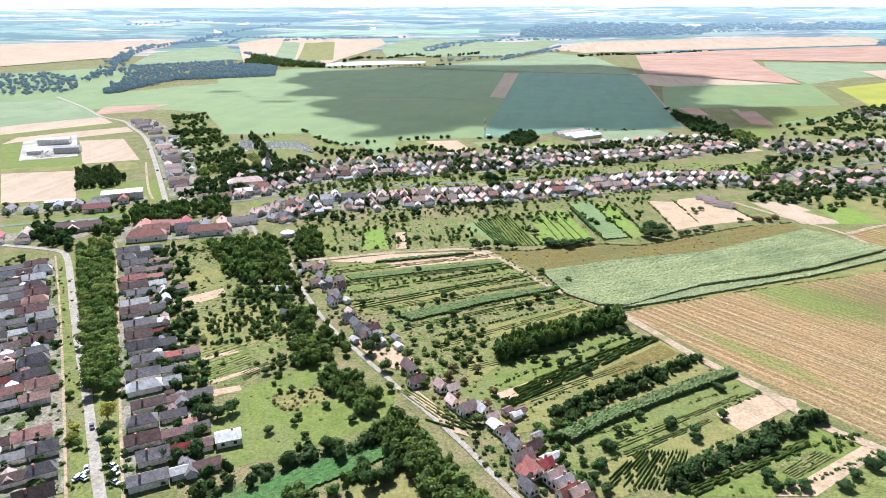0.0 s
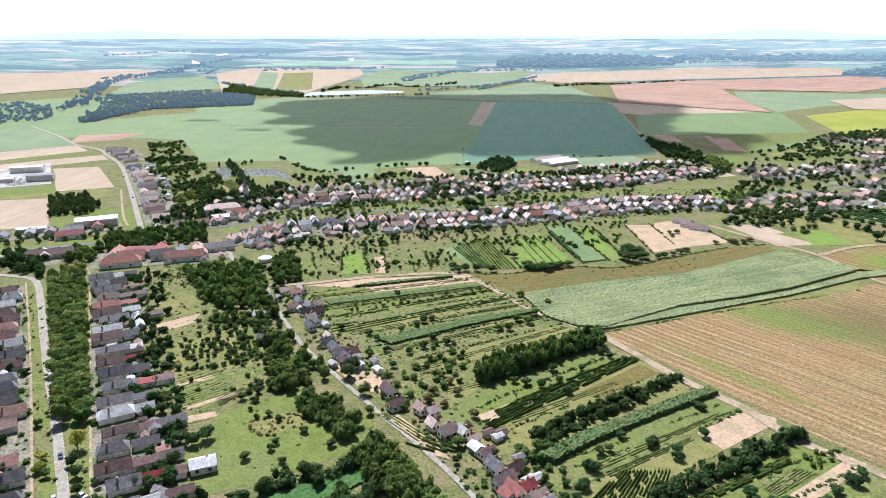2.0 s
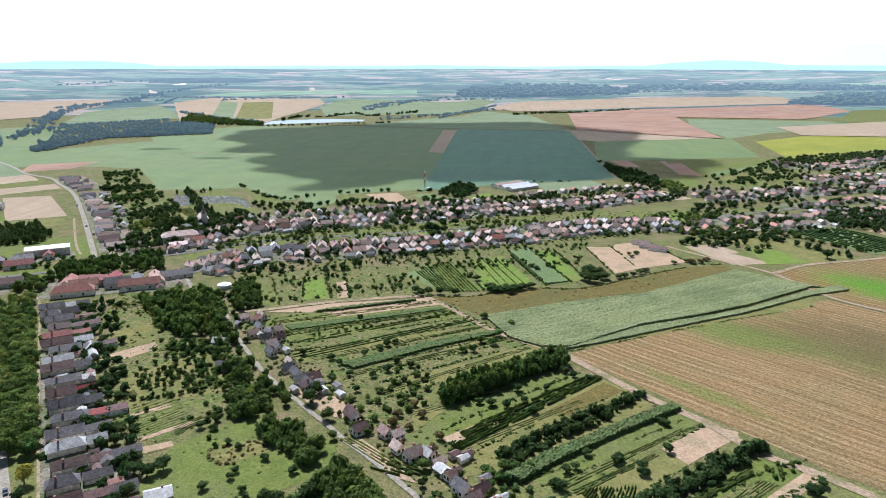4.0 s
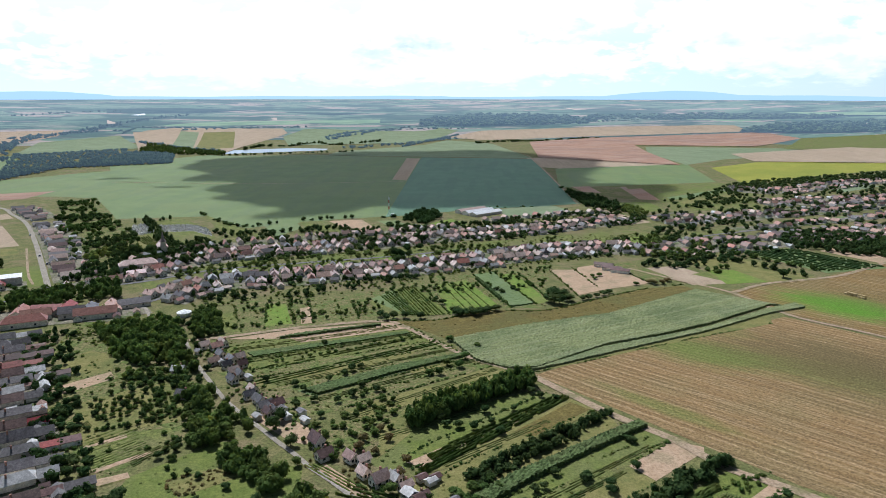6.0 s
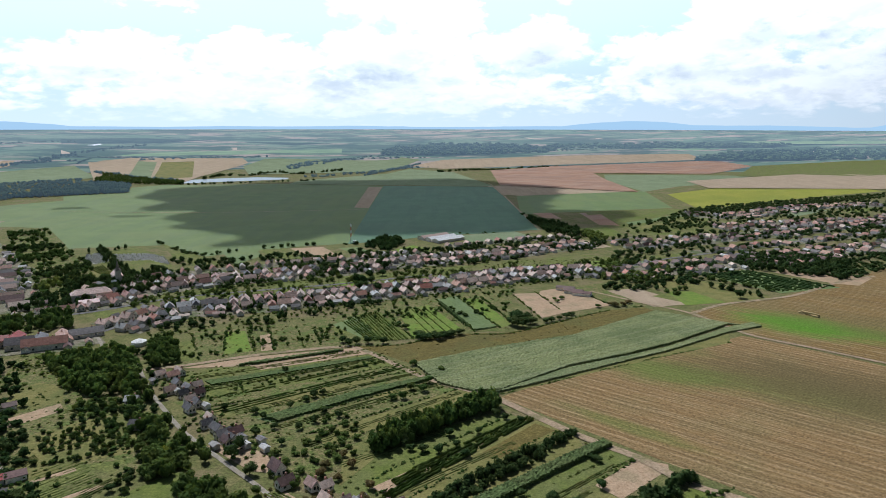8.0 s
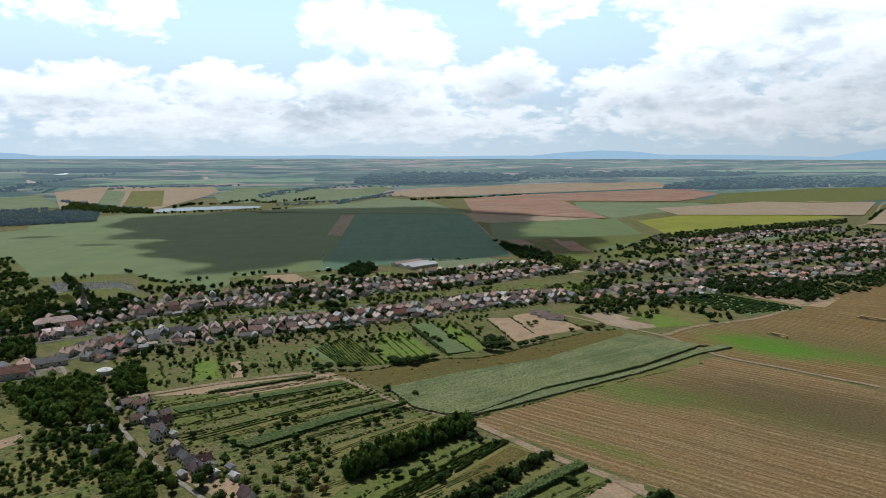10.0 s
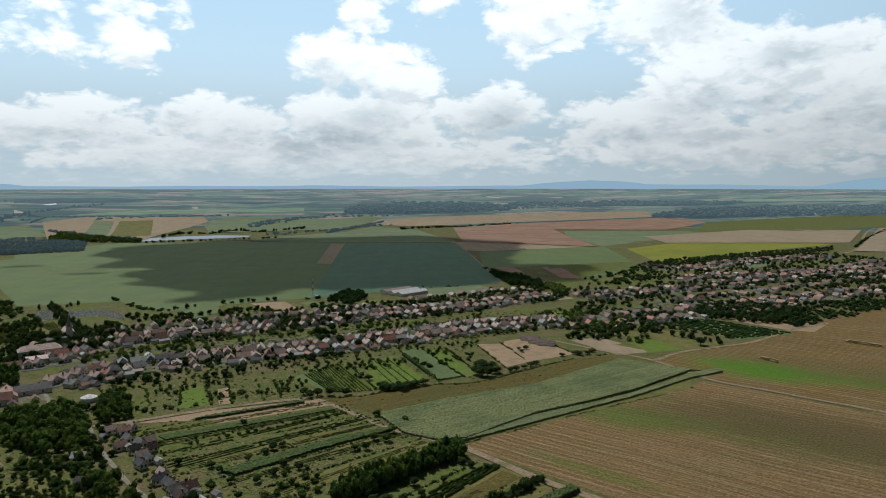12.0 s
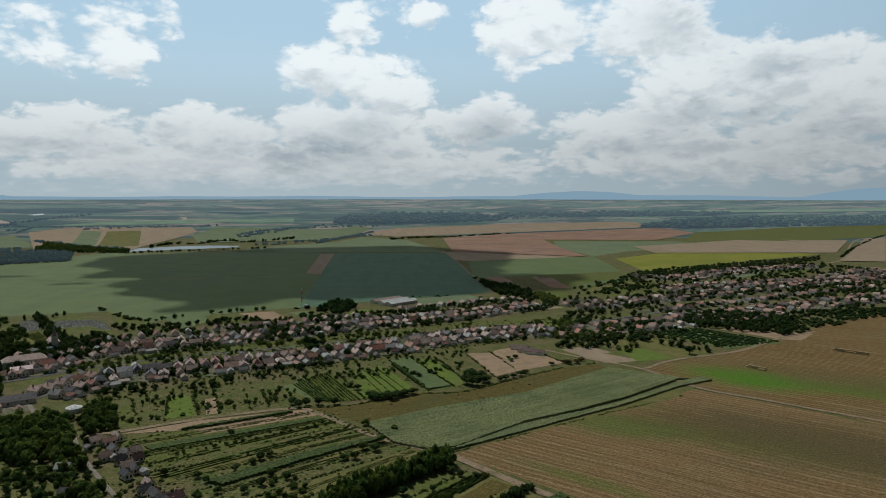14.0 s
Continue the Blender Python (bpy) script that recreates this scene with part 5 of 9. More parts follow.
house_row([(32, 568), (108, 587), (198, 618), (290, 623)], -1, 4, 9.5, (0, 1, 1, 4, 1, 2, 0, 1, 5), barns=0.8)
house_row([(32, 568), (108, 587), (198, 618), (290, 623)], 1, 4, 9.5, (0, 1, 1, 4, 1, 2, 0, 1, 5), barns=0.8)
house_row([(-241, 486), (-209, 494), (-166, 495), (-150, 501)], -1, 1, 14, (4, 3, 2, 1), size=(14, 22, 8, 10))
house_row([(-220, 524), (-183, 552), (-165, 557), (-131, 579)], 1, 5, 14, (0, 1, 1, 4, 1, 2, 0, 1, 5))
house_row([(-324, 472), (-290, 485), (-273, 494)], -1, 8, 16, (2, 3, 2, 1), size=(10, 16, 7, 9))
house_row([(-343, 503), (-305, 514), (-244, 540)], 1, 12, 15, (2, 3, 2, 6), size=(9, 14, 7, 9))
house_row([(-175, 594), (-121, 636), (-47, 657), (38, 677), (128, 704)], -1, 4, 9.2, (0, 1, 1, 4, 1, 2, 0, 1, 5), barns=0.8)
house_row([(-175, 594), (-121, 636), (-47, 657), (38, 677), (128, 704)], 1, 4, 9.2, (0, 1, 1, 4, 1, 2, 0, 1, 5), barns=0.8)
house_row([(-183, 622), (-127, 668), (-49, 694), (39, 714), (134, 740)], 1, 6, 12, (0, 1, 1, 4, 1, 2, 0, 1, 5), barns=0.5, near=False)
house_row([(128, 704), (231, 733), (334, 773)], -1, 4, 10, (0, 1, 1, 4, 1, 2, 0, 1, 5), barns=0.6, near=False)
house_row([(128, 704), (231, 733), (334, 773)], 1, 4, 10, (0, 1, 1, 4, 1, 2, 0, 1, 5), barns=0.6, near=False)
house_row([(165, 771), (249, 794), (336, 812)], 1, 6, 13, (0, 1, 1, 4, 1, 2, 0, 1, 5), barns=0.3, near=False)
house_row([(-235, 560), (-267, 628), (-320, 741), (-364, 828)], -1, 4, 13, (0, 1, 2, 2, 6), size=(12, 20, 6.5, 8), near=False, barns=0.8)
house_row([(-380, 854), (-421, 919), (-440, 946)], -1, 4, 14, (2, 2, 6), size=(12, 20, 6.5, 8), near=False)
house_row([(291, 607), (395, 624), (525, 656), (669, 683), (811, 717), (989, 754)], 1, 5, 12.5, (0, 0, 6, 2, 1, 4, 0, 6), barns=0.6, near=False, skip=0.14, stray=4.0)
house_row([(291, 607), (395, 624), (525, 656), (669, 683), (811, 717), (989, 754)], -1, 5, 12.5, (0, 0, 6, 2, 1, 4, 0, 6), barns=0.6, near=False, skip=0.14, stray=4.0)
house_row([(367, 753), (459, 764), (589, 795), (775, 846), (1008, 893), (1210, 924)], 1, 5, 12.5, (0, 0, 6, 2, 1, 4, 0, 6), barns=0.6, near=False, skip=0.14, stray=4.0)
house_row([(367, 753), (459, 764), (589, 795), (775, 846), (1008, 893), (1210, 924)], -1, 5, 12.5, (0, 0, 6, 2, 1, 4, 0, 6), barns=0.6, near=False, skip=0.14, stray=4.0)
house_row([(603, 1006), (662, 966), (855, 1043), (1030, 1056)], 1, 5, 12.5, (0, 0, 6, 2, 1, 4, 0, 6), barns=0.6, near=False, skip=0.14, stray=4.0)
house_row([(603, 1006), (662, 966), (855, 1043), (1030, 1056)], -1, 5, 12.5, (0, 0, 6, 2, 1, 4, 0, 6), barns=0.6, near=False, skip=0.14, stray=4.0)
house_row([(570, 858), (693, 869), (871, 891), (1099, 975)], 1, 5, 12.5, (0, 0, 6, 2, 1, 4, 0, 6), barns=0.6, near=False, skip=0.14, stray=4.0)
house_row([(570, 858), (693, 869), (871, 891), (1099, 975)], -1, 5, 12.5, (0, 0, 6, 2, 1, 4, 0, 6), barns=0.6, near=False, skip=0.14, stray=4.0)
house_row([(431, 681), (568, 711), (737, 753), (896, 793)], 1, 5, 12.5, (0, 0, 6, 2, 1, 4, 0, 6), barns=0.6, near=False, skip=0.14, stray=4.0)
house_row([(498, 596), (588, 623)], 1, 5, 12.5, (0, 0, 6, 2, 1, 4, 0, 6), barns=0.6, near=False, skip=0.14, stray=4.0)
far_village.done('distant village houses with brown and grey tiled roofs')

# ---- woods, hedges and tree lines ----
wood('dense wood between the gardens and the lane', [(-161, 442), (-122, 458), (-110, 437), (-100, 404), (-94, 385), (-95, 372), (-106, 376), (-120, 376), (-144, 404)], 8, 8, 6.5, 'leaf')
wood('lighter trees in the dense wood', [(-164, 444), (-123, 461), (-110, 441), (-98, 399), (-95, 372), (-119, 372), (-139, 394)], 6.5, 8.5, 6.5, 'leaf_light')
wood('trees between the wood and the hedge', [(-120, 366), (-105, 372), (-90, 366), (-84, 348), (-97, 352), (-113, 352)], 6, 5, 5, 'leaf')
wood("wood beside the lane's head", [(-103, 435), (-105, 471), (-92, 478), (-80, 424), (-94, 416)], 4.6, 7.5, 5.5, 'leaf')
wood('small garden trees', [(-142, 430), (-132, 452), (-103, 448), (-85, 388), (-64, 324), (-113, 338)], 8, 4, 4, 'leaf_dark')
wood('fruit trees in the gardens', [(-137, 330), (-116, 352), (-92, 360), (-74, 330), (-76, 310), (-97, 292), (-115, 281)], 9, 3.2, 3.2, 'leaf_dark')
wood('hedge trees along the lane', [(-97, 364), (-93, 361), (-84, 341), (-71, 318), (-61, 301), (-63, 297), (-74, 313), (-87, 338)], 3.8, 5, 4.2, 'leaf_dark')
wood('trees along the bend of the lane', [(-75, 291), (-72, 305), (-66, 307), (-58, 297), (-52, 288), (-52, 279), (-60, 276), (-71, 277)], 4.2, 7, 6, 'leaf')
wood('yellow-green trees at the bend', [(-69, 297), (-64, 299), (-61, 293), (-66, 290)], 4.5, 7.5, 5, 'leaf_yellow')
wood('garden shrubs and trees at the bend', [(-83, 317), (-75, 323), (-69, 310), (-74, 304), (-83, 304)], 5, 4, 4, 'leaf')
wood('low trees on the weedy slope', [(-87, 282), (-81, 286), (-74, 276), (-75, 265), (-82, 269)], 6, 3.5, 3, 'leaf_dark')
wood('round clump of trees by the lane', [(-56, 260), (-54, 271), (-48, 275), (-41, 268), (-32, 254), (-27, 246), (-29, 238), (-34, 237), (-40, 247), (-48, 253)], 4, 7.5, 6, 'leaf')
wood('wood along the foot of the lane', [(-29, 222), (-23, 230), (-19, 238), (-12, 227), (-1, 209), (9, 191), (24, 166), (7, 166), (-3, 185), (-12, 202), (-21, 208)], 3.9, 8.5, 6, 'leaf')
wood('lighter trees along the foot of the lane', [(-21, 231), (-19, 238), (-12, 227), (-1, 209), (9, 191), (24, 166), (14, 171), (-4, 198)], 5, 8, 5.5, 'leaf_light')
wood("light green trees in the wood's edge", [(-16, 231), (-12, 227), (-1, 209), (-4, 210)], 4.5, 7, 4.2, 'leaf_yellow')
wood('dark conifers by the clearing', [(-25, 198), (-19, 203), (-17, 198), (-22, 194)], 5, 10, 4, 'leaf_dark', slim=True)
tree_line('hedge of trees above the crop', [(-87, 189), (-76, 195), (-67, 199), (-63, 201), (-54, 207), (-47, 212), (-39, 215), (-29, 220), (-21, 226)], 2.6, 6.8, 5.8, 'leaf_dark', spread=2.2)
tree_line('hedge of trees below the crop', [(-54, 186), (-38, 193), (-30, 198), (-22, 199), (-12, 209)], 2.4, 6, 5, 'leaf', spread=2.0)
wood('grove of tall trees', [(24, 287), (30, 298), (91, 330), (94, 319), (61, 301), (28, 281)], 3, 9.5, 5.2, 'leaf')
wood('lighter trees of the grove', [(24, 287), (30, 298), (91, 330), (94, 319), (61, 301), (28, 281)], 6, 10.5, 5.5, 'leaf_light')
tree_line('dark hedge beside the bare plot', [(80, 194), (109, 212), (131, 224), (152, 234)], 1.5, 6.2, 5.6, 'leaf_dark', spread=2.4)
wood('weedy shrubs', [(-25, 282), (-7, 305), (22, 311), (20, 282), (-1, 262), (-16, 257)], 7, 3.5, 4, 'leaf')
wood("bushes at the cottages' gardens", [(32, 218), (49, 232), (60, 218), (50, 189), (40, 189)], 7, 4, 4.5, 'leaf')
tree_line('orchard row', [(44, 237), (67, 253), (93, 268), (121, 283)], 1.9, 5.2, 4.6, 'leaf_dark', spread=0.6)
tree_line('orchard row', [(47, 232), (71, 249), (91, 261), (104, 270)], 2, 4.4, 4.2, 'leaf_dark', spread=0.6)
wood('garden trees among the village houses', [(-168, 570), (-118, 615), (-45, 630), (36, 647), (122, 666), (218, 687), (204, 639), (112, 611), (33, 581), (-41, 571), (-108, 558)], 8, 4.5, 5, 'leaf', clumps=-0.02)
wood('garden trees among the village houses', [(-100, 430), (-99, 484), (-2, 491), (34, 514), (109, 563), (176, 560), (151, 500), (93, 493), (18, 442), (-32, 436)], 7, 3.4, 3.6, 'leaf', clumps=0.02)
wood('garden trees among the village houses', [(-181, 598), (-144, 767), (-54, 768), (139, 771), (364, 849), (356, 749), (220, 692), (122, 666), (-45, 624), (-116, 606)], 8, 6, 6, 'leaf_dark', clumps=-0.02)
wood('garden trees among the village houses', [(-123, 498), (-110, 570), (34, 596), (309, 668), (277, 593), (104, 560), (30, 526), (-36, 496), (-95, 484)], 7.5, 5, 5, 'leaf_dark', clumps=-0.02)
wood('garden trees of the far village end', [(279, 583), (386, 809), (602, 1023), (837, 1132), (1091, 1118), (1083, 960), (1053, 803), (836, 636), (481, 600), (368, 580)], 11.5, 6, 6.5, 'leaf_dark', clumps=-0.02)
wood('trees on the village edge', [(593, 1026), (668, 1077), (919, 1155), (1191, 1222), (1119, 1148), (849, 1065), (622, 985)], 12, 6, 8, 'leaf_dark')
wood('yard trees behind the avenue houses', [(-97, 195), (-145, 304), (-205, 434), (-178, 446), (-122, 304), (-76, 198)], 9, 5.5, 5.5, 'leaf_dark')
wood('yard trees among the avenue houses', [(-154, 194), (-294, 423), (-258, 418), (-193, 304), (-134, 195)], 13, 5, 5, 'leaf_dark')
wood('yard trees among the avenue houses', [(-112, 195), (-222, 434), (-204, 440), (-95, 195)], 15, 4, 4, 'leaf')
wood('trees by the village square', [(-243, 490), (-248, 527), (-224, 535), (-184, 557), (-166, 512), (-200, 506), (-209, 494), (-232, 489)], 6.5, 9, 7, 'leaf')
wood('trees between the gardens', [(-229, 560), (-232, 597), (-193, 663), (-153, 714), (-126, 664), (-154, 636), (-178, 570)], 7, 7, 6, 'leaf_dark')
wood('garden trees beside the road', [(-237, 597), (-262, 662), (-378, 942), (-355, 1027), (-295, 879), (-228, 766), (-200, 687), (-228, 601)], 15, 6, 7, 'leaf')
wood('tree strip in the gardens', [(-235, 635), (-200, 668), (-200, 687), (-245, 658)], 6, 7, 6, 'leaf_light')
wood('tree strip in the gardens', [(-251, 692), (-217, 728), (-223, 748), (-261, 713)], 6, 7, 6, 'leaf_dark')
wood('tree strip in the gardens', [(-304, 765), (-259, 805), (-267, 833), (-316, 797)], 7, 7, 6, 'leaf')
wood('tree strip in the gardens', [(-339, 839), (-281, 855), (-298, 887), (-350, 870)], 8, 7, 7, 'leaf_dark')
wood('tree strip in the gardens', [(-375, 956), (-350, 976), (-358, 1001), (-394, 985)], 8, 6, 7, 'leaf')
wood('grove beyond the tan field', [(-341, 617), (-366, 661), (-330, 666), (-294, 617), (-298, 597), (-329, 592)], 6, 9, 6, 'leaf_dark')
wood("trees along the houses' backs", [(-343, 503), (-367, 542), (-299, 546), (-253, 560), (-244, 527), (-302, 508)], 11, 5, 5, 'leaf')
wood('trees on the green common', [(-295, 457), (-307, 485), (-276, 483), (-251, 434), (-259, 434)], 6, 8, 7, 'leaf_dark')
wood('trees round the square', [(-257, 470), (-261, 497), (-247, 494), (-232, 470), (-239, 458)], 6, 8, 7, 'leaf')
wood('trees of the graveyard', [(-241, 841), (-237, 852), (-190, 742), (-165, 688), (-180, 675)], 6, 8, 5, 'leaf_dark', slim=True)
tree_line('graveyard cypresses', [(-240, 823), (-219, 834), (-197, 841)], 8, 8, 5, 'leaf_dark', slim=True)
tree_line('trees behind the village plots', [(-177, 872), (-121, 787), (-64, 814), (-30, 822), (18, 826), (59, 823), (102, 838)], 7, 5, 6, 'leaf_dark')
wood('copse behind the village', [(67, 802), (81, 845), (114, 857), (115, 810), (91, 770)], 7, 8, 8, 'leaf_dark')
wood('wooded hollow behind the village', [(330, 1001), (356, 967), (369, 880), (350, 830), (317, 856)], 8, 8, 8, 'leaf_dark')
wood('light green poplars behind the village', [(354, 849), (379, 868), (376, 796), (343, 764)], 8, 7, 7, 'leaf_light')
wood('garden trees at the village edge', [(248, 543), (292, 596), (381, 605), (348, 557), (302, 539)], 9, 5.5, 6, 'leaf_dark')
wood('garden trees at the village edge', [(304, 533), (332, 549), (320, 519), (299, 514)], 8, 5, 6, 'leaf')
tree_line('garden trees between the plots', [(332, 694), (383, 711), (455, 720)], 8, 6, 8, 'leaf_dark', spread=7)
tree_line('garden trees between the plots', [(446, 846), (507, 876), (591, 891)], 8, 6, 8, 'leaf_dark', spread=7)
tree_line('garden trees between the plots', [(326, 570), (362, 571), (437, 597)], 8, 6, 8, 'leaf_dark', spread=7)
tree_line('garden trees between the plots', [(384, 627), (471, 634), (515, 643)], 8, 6, 8, 'leaf_dark', spread=7)
tree_line('garden trees between the plots', [(528, 769), (633, 793), (801, 819)], 8, 6, 8, 'leaf_dark', spread=7)
tree_line('garden trees between the plots', [(436, 877), (558, 964), (662, 1032)], 8, 6, 8, 'leaf_dark', spread=7)
tree_line('garden trees between the plots', [(245, 778), (319, 838), (379, 864)], 8, 6, 8, 'leaf_dark', spread=7)
wood('trees by the striped plots', [(817, 869), (901, 923), (942, 834), (788, 697), (725, 741)], 16, 6, 7, 'leaf_dark')
wood('orchard in rows', [(452, 608), (528, 632), (537, 554), (501, 544)], 7, 4, 6, 'leaf_dark')
wood('orchard in rows', [(497, 630), (562, 645), (603, 577), (554, 564)], 7, 4, 6, 'leaf_dark')
wood('orchard in rows', [(598, 651), (729, 644), (678, 598), (613, 587)], 7, 4, 6, 'leaf_dark')
# woods and lines with the far leaves glow blue, haze painted into them
wood('dense wood on the plain', [(-614, 1250), (-591, 1270), (-567, 1462), (-372, 1540), (-412, 1734), (-516, 1798), (-511, 1647), (-577, 1470), (-649, 1367)], 9, 11, 11, 'leaf_far_hazed')
wood('light scrub and young trees behind the wood', [(-798, 1789), (-577, 1932), (-501, 1752), (-501, 1613), (-577, 1470), (-642, 1388)], 15, 7, 10, 'leaf_far_hazed')
wood('trees of a far hamlet', [(-997, 1572), (-913, 1605), (-779, 1516), (-681, 1297), (-732, 1238), (-792, 1238)], 21, 8, 11, 'leaf_far_hazed')
tree_line('trees along the stream', [(-750, 1447), (-771, 1605), (-936, 2076), (-999, 2385), (-942, 2644), (-894, 3164), (-748, 3579)], 9, 13, 14, 'leaf_far_hazed', spread=14)
wood('wood behind the lake', [(-524, 1849), (-565, 2097), (-444, 1937), (-298, 1785), (-293, 1717), (-418, 1769)], 12, 11, 10, 'leaf')
tree_line("trees on the lake's shore", [(-268, 1887), (-234, 2002), (-161, 2004), (-90, 2105), (-25, 2036), (109, 2156)], 8, 10, 10, 'leaf_dark')
tree_line('trees on the near shore', [(-293, 1717), (-228, 1731), (-166, 1748), (-36, 1782), (20, 1805)], 9, 7, 7, 'leaf_dark')
tree_line('tree line on the plain', [(-65, 2383), (29, 2588), (230, 2787), (436, 2940)], 8, 9, 14, 'leaf_far_hazed')
tree_line('tree line on the plain', [(159, 1936), (293, 2223), (403, 2439)], 8, 8, 11, 'leaf_far_hazed')
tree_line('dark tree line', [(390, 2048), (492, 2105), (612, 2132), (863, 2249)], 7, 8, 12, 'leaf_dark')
tree_line('far tree line', [(863, 2249), (1104, 2324), (1488, 2368)], 9, 4, 11, 'leaf_far_hazed')
tree_line('tree line left', [(-940, 2929), (-809, 2868), (-574, 2851), (-250, 2873)], 10, 7, 16, 'leaf_far_hazed')
tree_line('tree line left', [(-781, 2585), (-801, 2841)], 16, 9, 12, 'leaf_far_hazed')
tree_line('hedge by the dirt road', [(1238, 1208), (1463, 1395), (1779, 1636), (1987, 1770)], 14, 6, 8, 'leaf_dark')
tree_line('bushes along the field edge', [(44, 774), (94, 820)], 12, 6, 8, 'leaf_dark')
tree_line('hedge along the wide crop', [(344, 1062), (341, 968), (334, 877)], 12, 7, 8, 'leaf_dark')
tree_line('bushes on the village edge', [(179, 877), (245, 878), (301, 895)], 9, 3, 4, 'leaf')
tree_line('broken line of trees on the plain', [(-618, 2730), (-423, 2808), (-165, 2866)], 13, 10, 15, 'leaf_far_hazed', spread=9)
tree_line('broken line of trees on the plain', [(-61, 2259), (99, 2616), (282, 2725), (468, 2752)], 13, 10, 15, 'leaf_far_hazed', spread=9)
tree_line('broken line of trees on the plain', [(9, 1882), (142, 2021), (301, 2202), (390, 2293)], 13, 10, 15, 'leaf_far_hazed', spread=9)
tree_line('broken line of trees on the plain', [(-616, 2202), (-446, 1954), (-306, 1820)], 13, 10, 15, 'leaf_far_hazed', spread=9)
tree_line('broken line of trees on the plain', [(-1487, 3381), (-1338, 3623), (-1125, 3784)], 13, 10, 15, 'leaf_far_hazed', spread=9)
tree_line('broken line of trees on the plain', [(760, 2977), (1166, 3010), (1588, 3026)], 13, 10, 15, 'leaf_far_hazed', spread=9)
tree_line('broken line of trees on the plain', [(-1051, 2370), (-930, 2598), (-812, 2708)], 13, 10, 15, 'leaf_far_hazed', spread=9)
wood('rounded crowns of the hill forest', [(295, 2869), (382, 3314), (702, 3523), (1000, 3488), (1187, 3135), (1049, 2913), (566, 2841)], 34, 15, 34, 'leaf_far_hazed', tiny=True)
wood('rounded crowns of the forest on the rise', [(1447, 2384), (1761, 2668), (2017, 2698), (2353, 2587), (2720, 2427), (2706, 1869), (2356, 2101), (2001, 2198)], 36, 15, 36, 'leaf_far_hazed', tiny=True)
wood('rounded crowns of a far wood', [(1202, 3339), (1733, 3306), (2336, 2948), (2148, 2875), (1585, 3022), (1174, 3102)], 40, 15, 40, 'leaf_far_hazed', tiny=True)
wood('dark trees along the upper lane', [(-99, 381), (-91, 382), (-77, 349), (-58, 312), (-37, 280), (-44, 276), (-60, 294), (-78, 319), (-94, 351)], 6.2, 7.5, 5.8, 'leaf', clumps=-0.12)
wood('trees and scrub in the gardens beside the lane', [(-108, 356), (-92, 353), (-74, 317), (-57, 287), (-63, 281), (-82, 300), (-101, 333)], 7, 4.5, 4.2, 'leaf', clumps=0.05)
wood('bushes and fruit trees behind the cottages', [(-14, 332), (9, 336), (25, 312), (7, 275), (-10, 294)], 7, 3.4, 4.2, 'leaf', clumps=0.1)
wood('dense trees at the far village end', [(475, 682), (578, 631), (495, 536), (454, 579), (435, 613)], 8, 8, 7.5, 'leaf_dark')
wood('trees and gardens at the end of the rows', [(292, 687), (366, 631), (327, 562), (271, 571), (265, 622)], 8, 7, 6.5, 'leaf', clumps=-0.05)
tree_line('hedge of trees beside the dark field', [(338, 575), (352, 548), (366, 520), (378, 500)], 4, 6.5, 6, 'leaf_dark', spread=2)
tree_line('hedge of trees between the strips', [(356, 590), (372, 566), (388, 532), (402, 508)], 4, 5.5, 5.5, 'leaf', spread=1.5)
wood('tall trees between the two village streets', [(35, 687), (82, 690), (73, 593), (44, 588)], 7, 9, 8, 'leaf_dark', clumps=0.0)
wood('tall trees below the church', [(-233, 690), (-185, 682), (-129, 637), (-121, 600), (-188, 590)], 6.5, 9, 7, 'leaf_dark', clumps=-0.05)

# ---- standing crops, vines and weeds ----
crop_block('silvery green sunflower crop with uneven heads', 'sunflower', [(61, 392), (112, 411), (176, 426), (265, 473), (279, 455), (307, 425), (299, 430), (233, 397), (195, 383), (153, 371), (102, 342), (86, 343), (70, 357)], 1.4, 1)
crop_block('paler strip of the silvery crop along its edge', 'sunflower', [(93, 337), (151, 367), (193, 379), (230, 391), (294, 423), (319, 431), (320, 421), (288, 413), (227, 385), (190, 372), (125, 348)], 1.2, 1)
crop_block('strip of maize', 'maize', [(44, 224), (64, 238), (97, 256), (130, 273), (132, 268), (98, 250), (67, 232), (49, 219)], 2.2, 0.9)
crop_block('dense green crop between hedges', 'lucerne', [(-71, 188), (-62, 197), (-54, 203), (-39, 212), (-27, 218), (-20, 217), (-20, 212), (-29, 205), (-44, 195), (-54, 187), (-64, 168), (-80, 168)], 0.8, 0.9)
crop_block('low green crop strip', 'crop', [(104, 539), (120, 546), (131, 457), (114, 452)], 1, 1.5)
crop_block('narrow maize strip', 'maize', [(-25, 330), (25, 355), (72, 371), (73, 368), (24, 346), (-17, 324)], 1.4, 1)
crop_block('dark hedge strip under the track', 'maize', [(-45, 409), (-31, 415), (17, 426), (23, 426), (-31, 411)], 1.5, 1.2)
crop_block('narrow green crop', 'maize', [(-60, 387), (35, 411), (37, 407), (-56, 380)], 0.8, 1)
vine_rows('rows of vines beside the dry field', (23, 245), (104, 306), (107, 302), (25, 241), 3, 1.6, 1, 'vine')
vine_rows('rows of vines', (30, 257), (59, 277), (61, 274), (32, 253), 3, 1.5, 0.9, 'vine')
vine_rows('rows of vines', (40, 266), (98, 305), (100, 302), (42, 262), 2, 1.3, 0.9, 'vine')
vine_rows('vineyard in rows across the slope', (55, 195), (72, 214), (92, 214), (80, 192), 15, 1.1, 0.6, 'vine')
